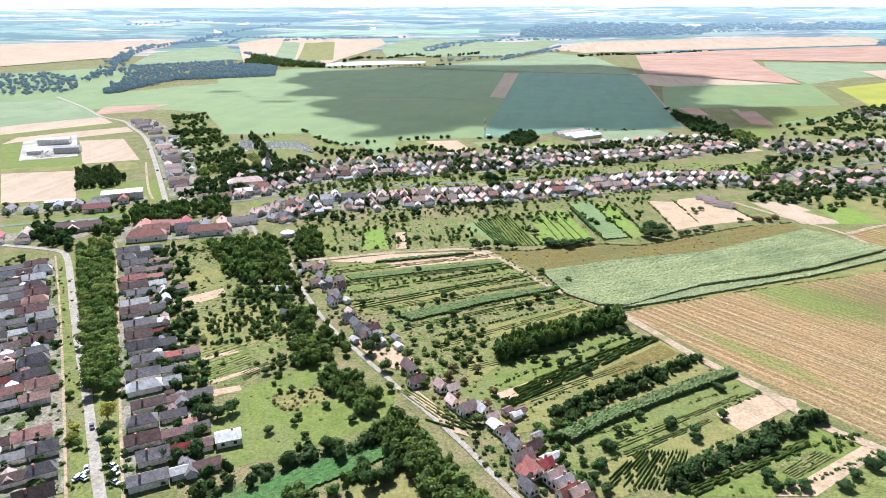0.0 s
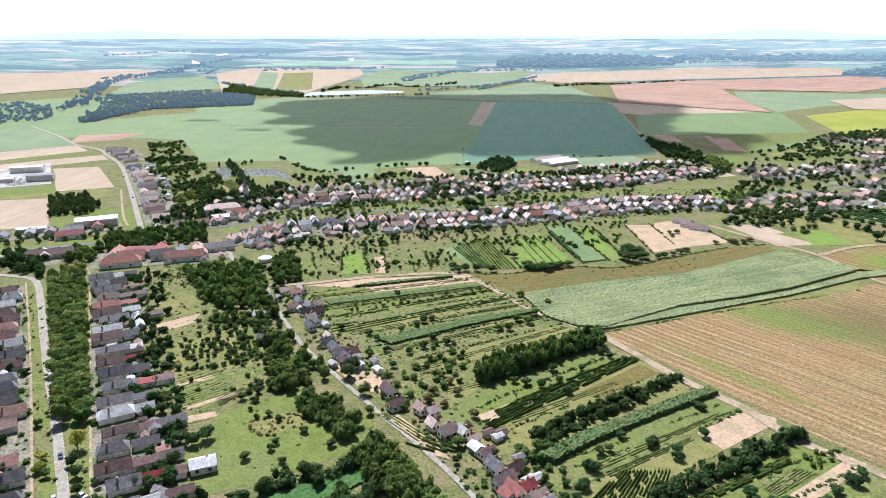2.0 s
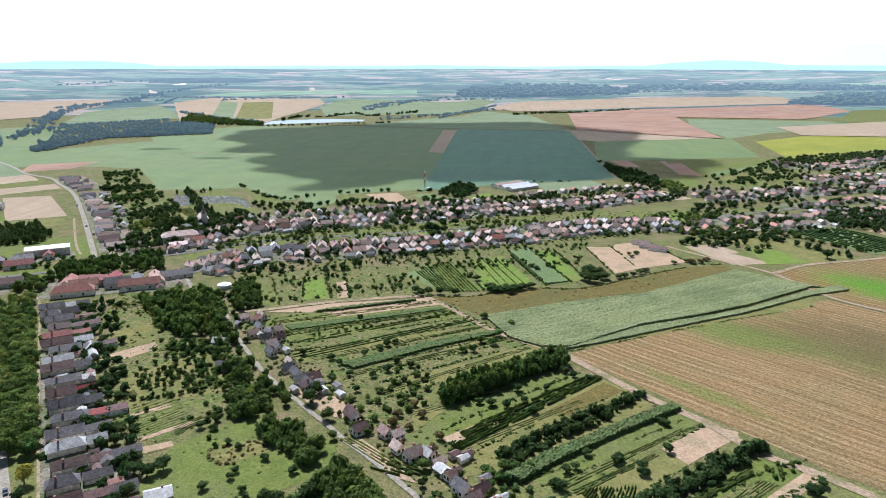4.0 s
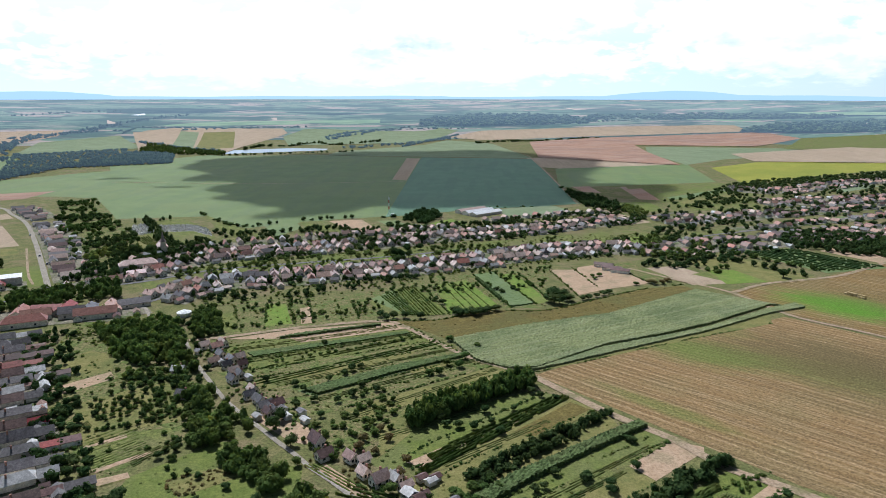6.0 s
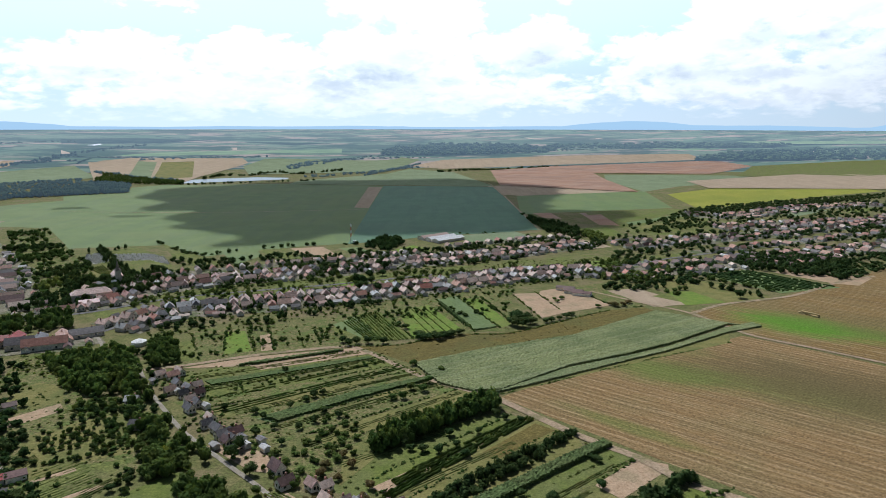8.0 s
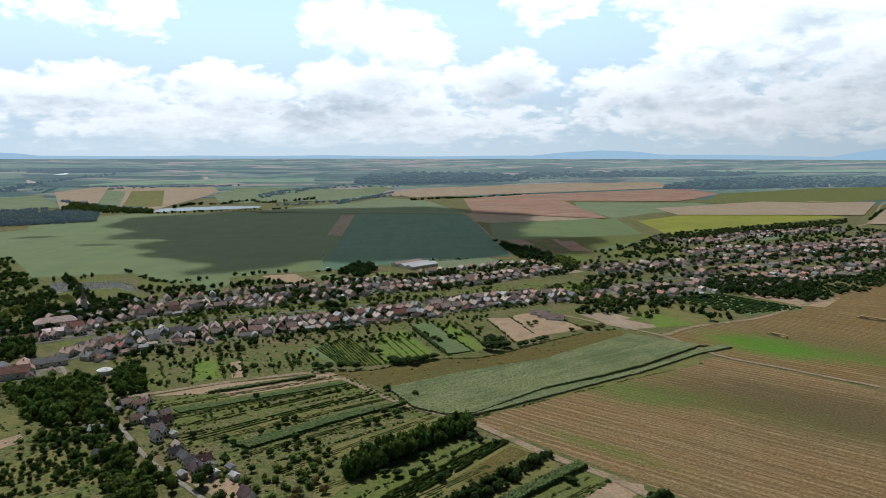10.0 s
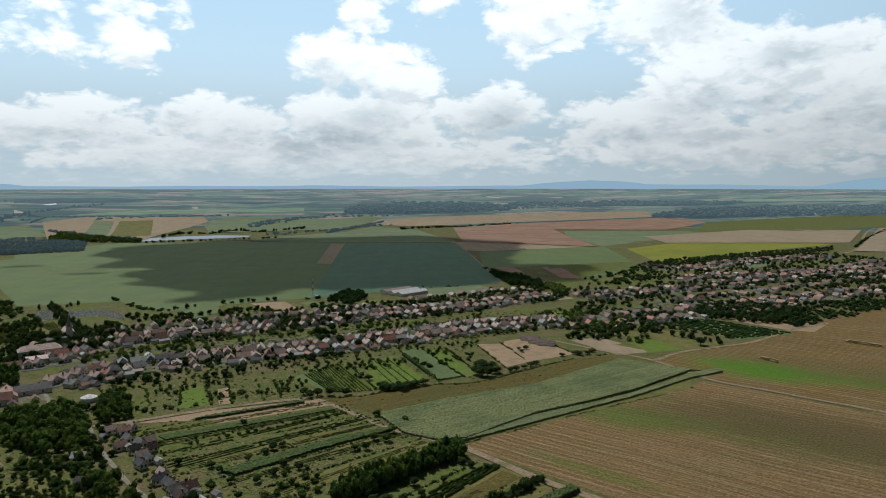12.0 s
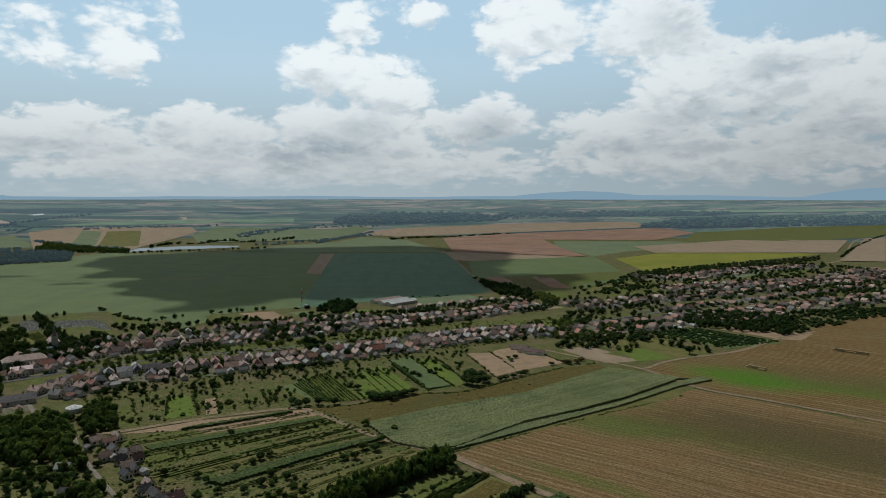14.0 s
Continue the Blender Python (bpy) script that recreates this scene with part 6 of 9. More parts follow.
vine_rows('rows of low bushes', (82, 193), (138, 220), (139, 217), (86, 189), 4, 1.3, 1, 'vine')
vine_rows('rows of vegetables', (121, 202), (139, 214), (145, 210), (125, 198), 6, 0.5, 0.6, 'vine')
vine_rows('vineyard rows behind the houses', (36, 505), (47, 441), (65, 441), (51, 511), 7, 1.4, 1.2, 'vine')
vine_rows('vineyard rows', (23, 488), (38, 443), (47, 443), (34, 502), 6, 1.2, 1.2, 'vine')
vine_rows('bean rows', (71, 511), (79, 446), (102, 453), (91, 523), 4, 0.9, 1, 'vine')
vine_rows('orchard hedge', (102, 527), (110, 463), (113, 455), (105, 527), 1, 3, 3, 'leaf_dark')
vine_rows('vegetable rows', (-21, 257), (-2, 234), (4, 237), (-14, 257), 4, 0.6, 0.9, 'vine')
vine_rows('hedges of the cottage gardens', (-9, 234), (2, 228), (17, 228), (4, 238), 4, 1.2, 0.9, 'vine')
vine_rows('vegetable rows', (-112, 274), (-94, 291), (-85, 279), (-103, 264), 7, 0.4, 0.7, 'vine')
vine_rows('potato rows', (-117, 292), (-103, 304), (-94, 292), (-110, 279), 5, 0.4, 0.7, 'vine')
vine_rows('vine rows in the large dark field', (375, 587), (404, 511), (468, 518), (431, 595), 10, 1.6, 2, 'leaf_dark')
vine_rows('rows of vines on the slope', (-217, 728), (-182, 668), (-181, 685), (-210, 748), 6, 1.4, 1.2, 'vine')
vine_rows('berry rows', (-55, 344), (51, 392), (54, 386), (-44, 339), 3, 0.8, 1, 'vine')
vine_rows('berry rows', (-48, 366), (42, 403), (43, 399), (-44, 360), 2, 0.8, 1, 'vine')
vine_rows('rows of vegetables on a garden strip', (-69, 396), (29, 423), (31, 419), (-64, 391), 3, 0.5, 0.7, 'weed')
vine_rows('rows of vegetables on a garden strip', (-62, 376), (42, 409), (44, 405), (-58, 371), 3, 0.5, 0.7, 'weed')
vine_rows('rows of vegetables on a garden strip', (-42, 341), (60, 379), (62, 376), (-38, 336), 3, 0.5, 0.7, 'weed')
vine_rows('rows of vegetables on a garden strip', (-19, 320), (71, 361), (73, 357), (-16, 316), 3, 0.5, 0.7, 'weed')
vine_rows('rows of vegetables on a garden strip', (-7, 297), (77, 345), (80, 342), (-1, 294), 3, 0.5, 0.7, 'weed')
vine_rows('rows of vegetables on a garden strip', (10, 277), (60, 299), (62, 295), (12, 272), 3, 0.5, 0.7, 'weed')
vine_rows('rows of vegetables on a garden strip', (35, 251), (89, 282), (91, 279), (37, 247), 3, 0.5, 0.7, 'weed')
vine_rows('rows of vegetables on a garden strip', (59, 216), (126, 253), (127, 251), (63, 213), 3, 0.5, 0.7, 'weed')
vine_rows('rows of vegetables on a garden strip', (67, 214), (107, 235), (108, 233), (68, 210), 3, 0.5, 0.7, 'weed')
vine_rows('rows of vegetables in a garden', (-129, 298), (-122, 310), (-118, 304), (-123, 289), 5, 0.5, 0.7, 'weed')
vine_rows('rows of vegetables in a garden', (-99, 310), (-84, 320), (-81, 313), (-94, 303), 5, 0.5, 0.7, 'weed')
vine_rows('rows of vegetables in a garden', (-125, 359), (-100, 364), (-96, 356), (-119, 350), 5, 0.5, 0.7, 'weed')
vine_rows('rows of vegetables in a garden', (-174, 435), (-151, 446), (-146, 435), (-169, 424), 5, 0.5, 0.7, 'weed')
vine_rows('rows of vegetables in a garden', (-93, 271), (-83, 282), (-79, 276), (-89, 265), 5, 0.5, 0.7, 'weed')
weed_line('ragged margin of weeds between plots', [(-79, 396), (-31, 412), (36, 425)], 1.5, 0.9, 1.5, 'leaf')
weed_line('ragged margin of weeds between plots', [(-71, 376), (-29, 386), (42, 410)], 1.5, 0.9, 1.5, 'leaf')
weed_line('ragged margin of weeds between plots', [(-60, 360), (-21, 370), (51, 393)], 1.5, 0.9, 1.5, 'leaf')
weed_line('ragged margin of weeds between plots', [(-55, 348), (-14, 360), (60, 382)], 1.5, 0.9, 1.5, 'leaf')
weed_line('ragged margin of weeds between plots', [(-44, 333), (-8, 348), (67, 367)], 1.5, 0.9, 1.5, 'leaf')
weed_line('ragged margin of weeds between plots', [(-28, 322), (24, 343), (75, 365)], 1.5, 0.9, 1.5, 'leaf')
weed_line('ragged margin of weeds between plots', [(-24, 311), (5, 324), (78, 356)], 1.5, 0.9, 1.5, 'leaf')
weed_line('ragged margin of weeds between plots', [(-15, 302), (20, 320), (82, 350)], 1.5, 0.9, 1.5, 'leaf')
weed_line('ragged margin of weeds between plots', [(-1, 292), (27, 306), (86, 342)], 1.5, 0.9, 1.5, 'leaf')
weed_line('ragged margin of weeds between plots', [(19, 257), (46, 277), (97, 310)], 1.5, 0.9, 1.5, 'leaf')
weed_line('ragged margin of weeds between plots', [(23, 248), (58, 272), (104, 305)], 1.5, 0.9, 1.5, 'leaf')
weed_line('ragged margin of weeds between plots', [(28, 238), (58, 258), (115, 288)], 1.5, 0.9, 1.5, 'leaf')
weed_line('ragged margin of weeds between plots', [(48, 227), (82, 247), (131, 272)], 1.5, 0.9, 1.5, 'leaf')
weed_line('ragged margin of weeds between plots', [(54, 222), (85, 237), (137, 263)], 1.5, 0.9, 1.5, 'leaf')
weed_line('ragged margin of weeds between plots', [(57, 217), (90, 233), (138, 256)], 1.5, 0.9, 1.5, 'leaf')
weed_line('ragged margin of weeds between plots', [(62, 209), (87, 223), (111, 237)], 1.5, 0.9, 1.5, 'leaf')
weed_line('ragged margin of weeds between plots', [(104, 235), (125, 247), (138, 255)], 1.5, 0.9, 1.5, 'leaf')
weed_line('ragged margin of weeds between plots', [(64, 192), (94, 211), (117, 226)], 1.5, 0.9, 1.5, 'leaf')
weed_line('ragged margin of weeds between plots', [(127, 210), (142, 218), (165, 225)], 1.5, 0.9, 1.5, 'leaf')
weed_line('ragged margin of weeds between plots', [(119, 190), (142, 203), (166, 214)], 1.5, 0.9, 1.5, 'leaf')
weed_line('ragged margin of weeds between plots', [(-55, 430), (-59, 482)], 2, 1.2, 2, 'leaf')
weed_line('ragged margin of weeds between plots', [(-36, 436), (-44, 482)], 2, 1.2, 2, 'leaf')
weed_line('ragged margin of weeds between plots', [(-24, 436), (-29, 478)], 2, 1.2, 2, 'leaf')
weed_line('ragged margin of weeds between plots', [(-5, 438), (-10, 485)], 2, 1.2, 2, 'leaf')
weed_line('ragged margin of weeds between plots', [(6, 441), (2, 482)], 2, 1.2, 2, 'leaf')
weed_line('ragged margin of weeds between plots', [(-69, 425), (-82, 482)], 2, 1.2, 2, 'leaf')
weed_line('ragged margin of weeds between plots', [(47, 441), (33, 506)], 2, 1.2, 2, 'leaf')
weed_line('ragged margin of weeds between plots', [(68, 441), (57, 514)], 2, 1.2, 2, 'leaf')
weed_line('ragged margin of weeds between plots', [(113, 451), (103, 543)], 2, 1.2, 2, 'leaf')
weed_line('ragged margin of weeds between plots', [(133, 456), (122, 550)], 2, 1.2, 2, 'leaf')
weed_line('ragged margin of weeds between plots', [(146, 463), (142, 543)], 2, 1.2, 2, 'leaf')
weed_line('ragged margin of weeds between plots', [(170, 473), (171, 550)], 2, 1.2, 2, 'leaf')
weed_line('ragged margin of weeds between plots', [(193, 484), (193, 554)], 2, 1.2, 2, 'leaf')
weed_line('ragged margin of weeds between plots', [(239, 498), (228, 564)], 2, 1.2, 2, 'leaf')
weed_line('ragged margin of weeds between plots', [(18, 434), (59, 431), (93, 446), (135, 441), (180, 461), (231, 484), (263, 490)], 1.6, 1, 1.8, 'leaf')
weed_line('ragged margin of weeds between plots', [(97, 336), (125, 345), (188, 367), (276, 393)], 1.4, 0.8, 1.4, 'leaf')
weed_line('ragged margin of weeds between plots', [(38, 419), (67, 367), (96, 336)], 1.5, 0.8, 1.4, 'leaf')
weeds('weeds over the gardens', [(-78, 409), (40, 420), (77, 357), (2, 287), (-25, 282), (-50, 330)], 5, 0.7, 1.6, 'weed')
weeds('weeds and shrubs over the plots', [(-22, 282), (24, 305), (91, 311), (107, 302), (28, 244), (4, 257)], 5, 0.7, 1.6, 'weed')
weeds('weeds and shrubs', [(15, 236), (120, 280), (138, 256), (43, 195), (38, 214)], 6, 0.6, 1.5, 'weed')
weeds('weeds and garden shrubs', [(-164, 376), (-139, 394), (-94, 368), (-72, 330), (-53, 293), (-75, 282), (-105, 252), (-128, 304)], 4.5, 0.7, 1.6, 'weed')
weeds('garden shrubs', [(-164, 376), (-139, 394), (-94, 368), (-72, 330), (-53, 293), (-75, 282), (-105, 252), (-128, 304)], 12, 1.8, 2.6, 'leaf')
weeds('garden shrubs', [(-171, 394), (-183, 458), (-122, 458), (-107, 424), (-133, 385)], 4.4, 1.5, 2.3, 'leaf_light')
weeds('tufts on the meadow', [(-94, 217), (-89, 257), (-57, 282), (-33, 257), (-21, 257), (-21, 234), (-60, 212), (-78, 204)], 7, 0.5, 1.4, 'weed')
weeds('dry weeds', [(-76, 252), (-41, 267), (-35, 257), (-65, 238)], 3, 1, 1.7, 'leaf_dry')
weeds('dry shrubs round the cottages', [(-21, 257), (-11, 272), (4, 257), (11, 236), (-1, 228), (-10, 242)], 3.2, 1.4, 2, 'leaf_dry')
weeds('shrubs round the cottages', [(-5, 240), (15, 236), (42, 189), (26, 189), (14, 206)], 4, 1.4, 2.2, 'leaf')
weeds('shrubs round the cottages', [(-95, 404), (-65, 395), (-26, 304), (-24, 277), (-39, 293), (-70, 344)], 4, 1.4, 2.2, 'leaf')
weeds('garden shrubs between the rows', [(-168, 570), (-118, 615), (-45, 630), (36, 647), (122, 666), (218, 687), (319, 693), (299, 645), (204, 639), (112, 611), (33, 581), (-41, 571), (-108, 558)], 5, 0.9, 2, 'weed')
weeds('garden shrubs below the houses', [(-92, 424), (-97, 484), (-2, 491), (34, 511), (109, 563), (176, 560), (149, 493), (18, 441), (-32, 436)], 6, 0.8, 1.8, 'weed')
weeds('yard shrubs among the houses', [(-146, 487), (-110, 570), (34, 600), (309, 668), (277, 593), (103, 555), (29, 514), (-36, 488), (-94, 482)], 6, 2.2, 2.8, 'leaf')
weeds('yard shrubs among the houses', [(-176, 561), (-126, 664), (40, 731), (357, 830), (343, 749), (122, 666), (-44, 615), (-113, 589)], 8, 2, 3.2, 'leaf')
weeds('yard shrubs along the avenue', [(-111, 192), (-161, 304), (-222, 434), (-190, 446), (-128, 304), (-82, 195)], 5, 2, 2.8, 'leaf')
weeds('yard shrubs along the avenue', [(-131, 192), (-191, 304), (-256, 418), (-291, 418), (-153, 192)], 5, 2, 2.8, 'leaf')
weeds('verge shrubs', [(-130, 192), (-178, 281), (-246, 403), (-238, 403), (-156, 257), (-121, 192)], 5, 1.2, 1.6, 'leaf')
weeds('verge shrubs', [(-118, 192), (-147, 244), (-136, 244), (-112, 192)], 6, 1.2, 1.8, 'leaf')
weeds('shrubs at the grass corner', [(80, 189), (145, 225), (163, 218), (125, 189)], 6, 1, 1.6, 'leaf')
weeds('weeds on the brown crop', [(21, 431), (126, 454), (230, 482), (261, 485), (177, 430), (112, 413), (60, 393)], 7, 0.6, 1.6, 'leaf_dry')

# ---- single trees and bushes ----
tree(-151.5, 254.6, 10.5, 7.8, 'leaf', 'round', label='leafy broadleaf tree of the street avenue', group='avenue trees')
tree(-144.0, 255.1, 8.9, 8.1, 'leaf', 'round', label='leafy broadleaf tree of the street avenue', group='avenue trees')
tree(-145.8, 256.8, 9.8, 7.6, 'leaf_light', 'round', label='leafy broadleaf tree of the street avenue', group='avenue trees')
tree(-157.0, 262.2, 9.2, 8.0, 'leaf_light', 'round', label='leafy broadleaf tree of the street avenue', group='avenue trees')
tree(-146.1, 263.1, 8.5, 8.6, 'leaf_light', 'round', label='leafy broadleaf tree of the street avenue', group='avenue trees')
tree(-152.0, 262.8, 10.0, 7.6, 'leaf_light', 'round', label='leafy broadleaf tree of the street avenue', group='avenue trees')
tree(-159.5, 268.3, 10.3, 7.5, 'leaf_light', 'round', label='leafy broadleaf tree of the street avenue', group='avenue trees')
tree(-150.3, 270.6, 9.0, 7.9, 'leaf', 'round', label='leafy broadleaf tree of the street avenue', group='avenue trees')
tree(-154.1, 266.9, 10.3, 7.2, 'leaf_light', 'round', label='leafy broadleaf tree of the street avenue', group='avenue trees')
tree(-162.2, 275.0, 10.6, 7.6, 'leaf_light', 'round', label='leafy broadleaf tree of the street avenue', group='avenue trees')
tree(-153.1, 276.4, 8.8, 8.3, 'leaf_light', 'round', label='leafy broadleaf tree of the street avenue', group='avenue trees')
tree(-156.9, 275.3, 10.2, 7.3, 'leaf_light', 'round', label='leafy broadleaf tree of the street avenue', group='avenue trees')
tree(-165.1, 280.2, 9.9, 7.5, 'leaf', 'round', label='leafy broadleaf tree of the street avenue', group='avenue trees')
tree(-155.7, 283.4, 10.4, 8.2, 'leaf_light', 'round', label='leafy broadleaf tree of the street avenue', group='avenue trees')
tree(-161.7, 282.3, 9.0, 8.3, 'leaf_light', 'round', label='leafy broadleaf tree of the street avenue', group='avenue trees')
tree(-167.7, 284.6, 10.5, 8.2, 'leaf', 'round', label='leafy broadleaf tree of the street avenue', group='avenue trees')
tree(-159.9, 290.9, 8.7, 7.1, 'leaf_light', 'round', label='leafy broadleaf tree of the street avenue', group='avenue trees')
tree(-162.9, 288.0, 9.2, 7.7, 'leaf', 'round', label='leafy broadleaf tree of the street avenue', group='avenue trees')
tree(-170.4, 292.8, 10.3, 7.2, 'leaf_light', 'round', label='leafy broadleaf tree of the street avenue', group='avenue trees')
tree(-163.0, 295.6, 10.2, 7.5, 'leaf_light', 'round', label='leafy broadleaf tree of the street avenue', group='avenue trees')
tree(-168.3, 293.8, 10.2, 7.7, 'leaf_light', 'round', label='leafy broadleaf tree of the street avenue', group='avenue trees')
tree(-175.9, 296.8, 8.8, 7.7, 'leaf_light', 'round', label='leafy broadleaf tree of the street avenue', group='avenue trees')
tree(-165.0, 303.0, 9.5, 6.8, 'leaf_light', 'round', label='leafy broadleaf tree of the street avenue', group='avenue trees')
tree(-169.6, 299.9, 9.5, 7.5, 'leaf_light', 'round', label='leafy broadleaf tree of the street avenue', group='avenue trees')
tree(-177.5, 304.3, 9.4, 7.4, 'leaf_light', 'round', label='leafy broadleaf tree of the street avenue', group='avenue trees')
tree(-170.4, 309.2, 10.8, 7.8, 'leaf_light', 'round', label='leafy broadleaf tree of the street avenue', group='avenue trees')
tree(-175.2, 307.7, 10.6, 8.1, 'leaf', 'round', label='leafy broadleaf tree of the street avenue', group='avenue trees')
tree(-181.7, 310.0, 9.7, 7.4, 'leaf_light', 'round', label='leafy broadleaf tree of the street avenue', group='avenue trees')
tree(-172.1, 316.7, 9.3, 7.9, 'leaf', 'round', label='leafy broadleaf tree of the street avenue', group='avenue trees')
tree(-175.4, 312.2, 9.5, 8.1, 'leaf_light', 'round', label='leafy broadleaf tree of the street avenue', group='avenue trees')
tree(-183.0, 316.5, 9.8, 7.5, 'leaf_light', 'round', label='leafy broadleaf tree of the street avenue', group='avenue trees')
tree(-175.6, 321.9, 10.8, 7.2, 'leaf_light', 'round', label='leafy broadleaf tree of the street avenue', group='avenue trees')
tree(-179.8, 318.8, 9.3, 7.2, 'leaf_light', 'round', label='leafy broadleaf tree of the street avenue', group='avenue trees')
tree(-186.6, 321.9, 9.5, 8.0, 'leaf_light', 'round', label='leafy broadleaf tree of the street avenue', group='avenue trees')
tree(-178.0, 328.0, 9.8, 8.4, 'leaf', 'round', label='leafy broadleaf tree of the street avenue', group='avenue trees')
tree(-183.1, 324.9, 10.4, 8.5, 'leaf', 'round', label='leafy broadleaf tree of the street avenue', group='avenue trees')
tree(-190.7, 327.7, 8.7, 7.5, 'leaf_light', 'round', label='leafy broadleaf tree of the street avenue', group='avenue trees')
tree(-182.9, 336.5, 9.5, 7.3, 'leaf_light', 'round', label='leafy broadleaf tree of the street avenue', group='avenue trees')
tree(-185.2, 332.7, 9.4, 8.2, 'leaf_light', 'round', label='leafy broadleaf tree of the street avenue', group='avenue trees')
tree(-193.7, 333.6, 8.9, 7.6, 'leaf_light', 'round', label='leafy broadleaf tree of the street avenue', group='avenue trees')
tree(-182.7, 343.2, 10.9, 6.8, 'leaf_light', 'round', label='leafy broadleaf tree of the street avenue', group='avenue trees')
tree(-188.8, 338.7, 9.9, 8.0, 'leaf_light', 'round', label='leafy broadleaf tree of the street avenue', group='avenue trees')
tree(-196.6, 341.0, 9.9, 7.8, 'leaf_light', 'round', label='leafy broadleaf tree of the street avenue', group='avenue trees')
tree(-188.3, 348.5, 10.0, 8.2, 'leaf_light', 'round', label='leafy broadleaf tree of the street avenue', group='avenue trees')
tree(-191.2, 344.5, 9.8, 8.3, 'leaf', 'round', label='leafy broadleaf tree of the street avenue', group='avenue trees')
tree(-199.6, 345.4, 9.4, 8.1, 'leaf_light', 'round', label='leafy broadleaf tree of the street avenue', group='avenue trees')
tree(-192.0, 356.1, 10.7, 8.5, 'leaf_light', 'round', label='leafy broadleaf tree of the street avenue', group='avenue trees')
tree(-195.8, 350.9, 9.5, 7.3, 'leaf', 'round', label='leafy broadleaf tree of the street avenue', group='avenue trees')
tree(-202.8, 351.4, 8.9, 7.7, 'leaf_light', 'round', label='leafy broadleaf tree of the street avenue', group='avenue trees')
tree(-195.5, 362.1, 10.5, 7.6, 'leaf_light', 'round', label='leafy broadleaf tree of the street avenue', group='avenue trees')
tree(-197.3, 355.3, 9.2, 8.4, 'leaf_light', 'round', label='leafy broadleaf tree of the street avenue', group='avenue trees')
tree(-205.5, 357.1, 10.0, 8.4, 'leaf', 'round', label='leafy broadleaf tree of the street avenue', group='avenue trees')
tree(-197.0, 368.9, 10.1, 8.4, 'leaf_light', 'round', label='leafy broadleaf tree of the street avenue', group='avenue trees')
tree(-200.9, 363.7, 10.3, 7.6, 'leaf', 'round', label='leafy broadleaf tree of the street avenue', group='avenue trees')
tree(-209.1, 363.0, 9.4, 8.0, 'leaf_light', 'round', label='leafy broadleaf tree of the street avenue', group='avenue trees')
tree(-200.6, 375.4, 9.3, 7.6, 'leaf_light', 'round', label='leafy broadleaf tree of the street avenue', group='avenue trees')
tree(-204.4, 369.8, 8.9, 6.8, 'leaf_light', 'round', label='leafy broadleaf tree of the street avenue', group='avenue trees')
tree(-212.6, 369.9, 9.2, 7.2, 'leaf_light', 'round', label='leafy broadleaf tree of the street avenue', group='avenue trees')
tree(-204.1, 383.4, 10.6, 7.2, 'leaf_light', 'round', label='leafy broadleaf tree of the street avenue', group='avenue trees')
tree(-208.4, 375.1, 10.5, 8.4, 'leaf_light', 'round', label='leafy broadleaf tree of the street avenue', group='avenue trees')
tree(-214.7, 376.2, 9.0, 7.7, 'leaf', 'round', label='leafy broadleaf tree of the street avenue', group='avenue trees')
tree(-205.8, 388.5, 10.2, 7.4, 'leaf_light', 'round', label='leafy broadleaf tree of the street avenue', group='avenue trees')
tree(-210.6, 381.7, 10.5, 8.5, 'leaf_light', 'round', label='leafy broadleaf tree of the street avenue', group='avenue trees')
tree(-218.5, 381.1, 10.6, 8.1, 'leaf_light', 'round', label='leafy broadleaf tree of the street avenue', group='avenue trees')
tree(-209.1, 396.2, 10.7, 7.7, 'leaf_light', 'round', label='leafy broadleaf tree of the street avenue', group='avenue trees')
tree(-214.3, 388.4, 10.3, 7.8, 'leaf_light', 'round', label='leafy broadleaf tree of the street avenue', group='avenue trees')
tree(-220.0, 386.4, 11.0, 6.8, 'leaf_light', 'round', label='leafy broadleaf tree of the street avenue', group='avenue trees')
tree(-212.5, 400.0, 8.6, 7.5, 'leaf_light', 'round', label='leafy broadleaf tree of the street avenue', group='avenue trees')
tree(-217.9, 393.4, 9.6, 8.5, 'leaf', 'round', label='leafy broadleaf tree of the street avenue', group='avenue trees')
tree(-225.2, 393.8, 10.8, 7.4, 'leaf', 'round', label='leafy broadleaf tree of the street avenue', group='avenue trees')
tree(-214.4, 408.4, 9.6, 8.0, 'leaf', 'round', label='leafy broadleaf tree of the street avenue', group='avenue trees')
tree(-219.4, 400.9, 9.5, 7.9, 'leaf_light', 'round', label='leafy broadleaf tree of the street avenue', group='avenue trees')
tree(-227.5, 398.6, 9.5, 7.2, 'leaf_light', 'round', label='leafy broadleaf tree of the street avenue', group='avenue trees')
tree(-219.1, 414.1, 9.1, 7.3, 'leaf', 'round', label='leafy broadleaf tree of the street avenue', group='avenue trees')
tree(-223.3, 409.3, 10.0, 8.4, 'leaf_light', 'round', label='leafy broadleaf tree of the street avenue', group='avenue trees')
tree(-230.5, 404.4, 8.8, 7.2, 'leaf_light', 'round', label='leafy broadleaf tree of the street avenue', group='avenue trees')
tree(-224.3, 422.2, 9.2, 7.4, 'leaf', 'round', label='leafy broadleaf tree of the street avenue', group='avenue trees')
tree(-227.3, 414.5, 8.7, 8.2, 'leaf_light', 'round', label='leafy broadleaf tree of the street avenue', group='avenue trees')
tree(-232.8, 411.0, 10.1, 8.2, 'leaf_light', 'round', label='leafy broadleaf tree of the street avenue', group='avenue trees')
tree(-225.7, 428.7, 9.5, 7.6, 'leaf', 'round', label='leafy broadleaf tree of the street avenue', group='avenue trees')
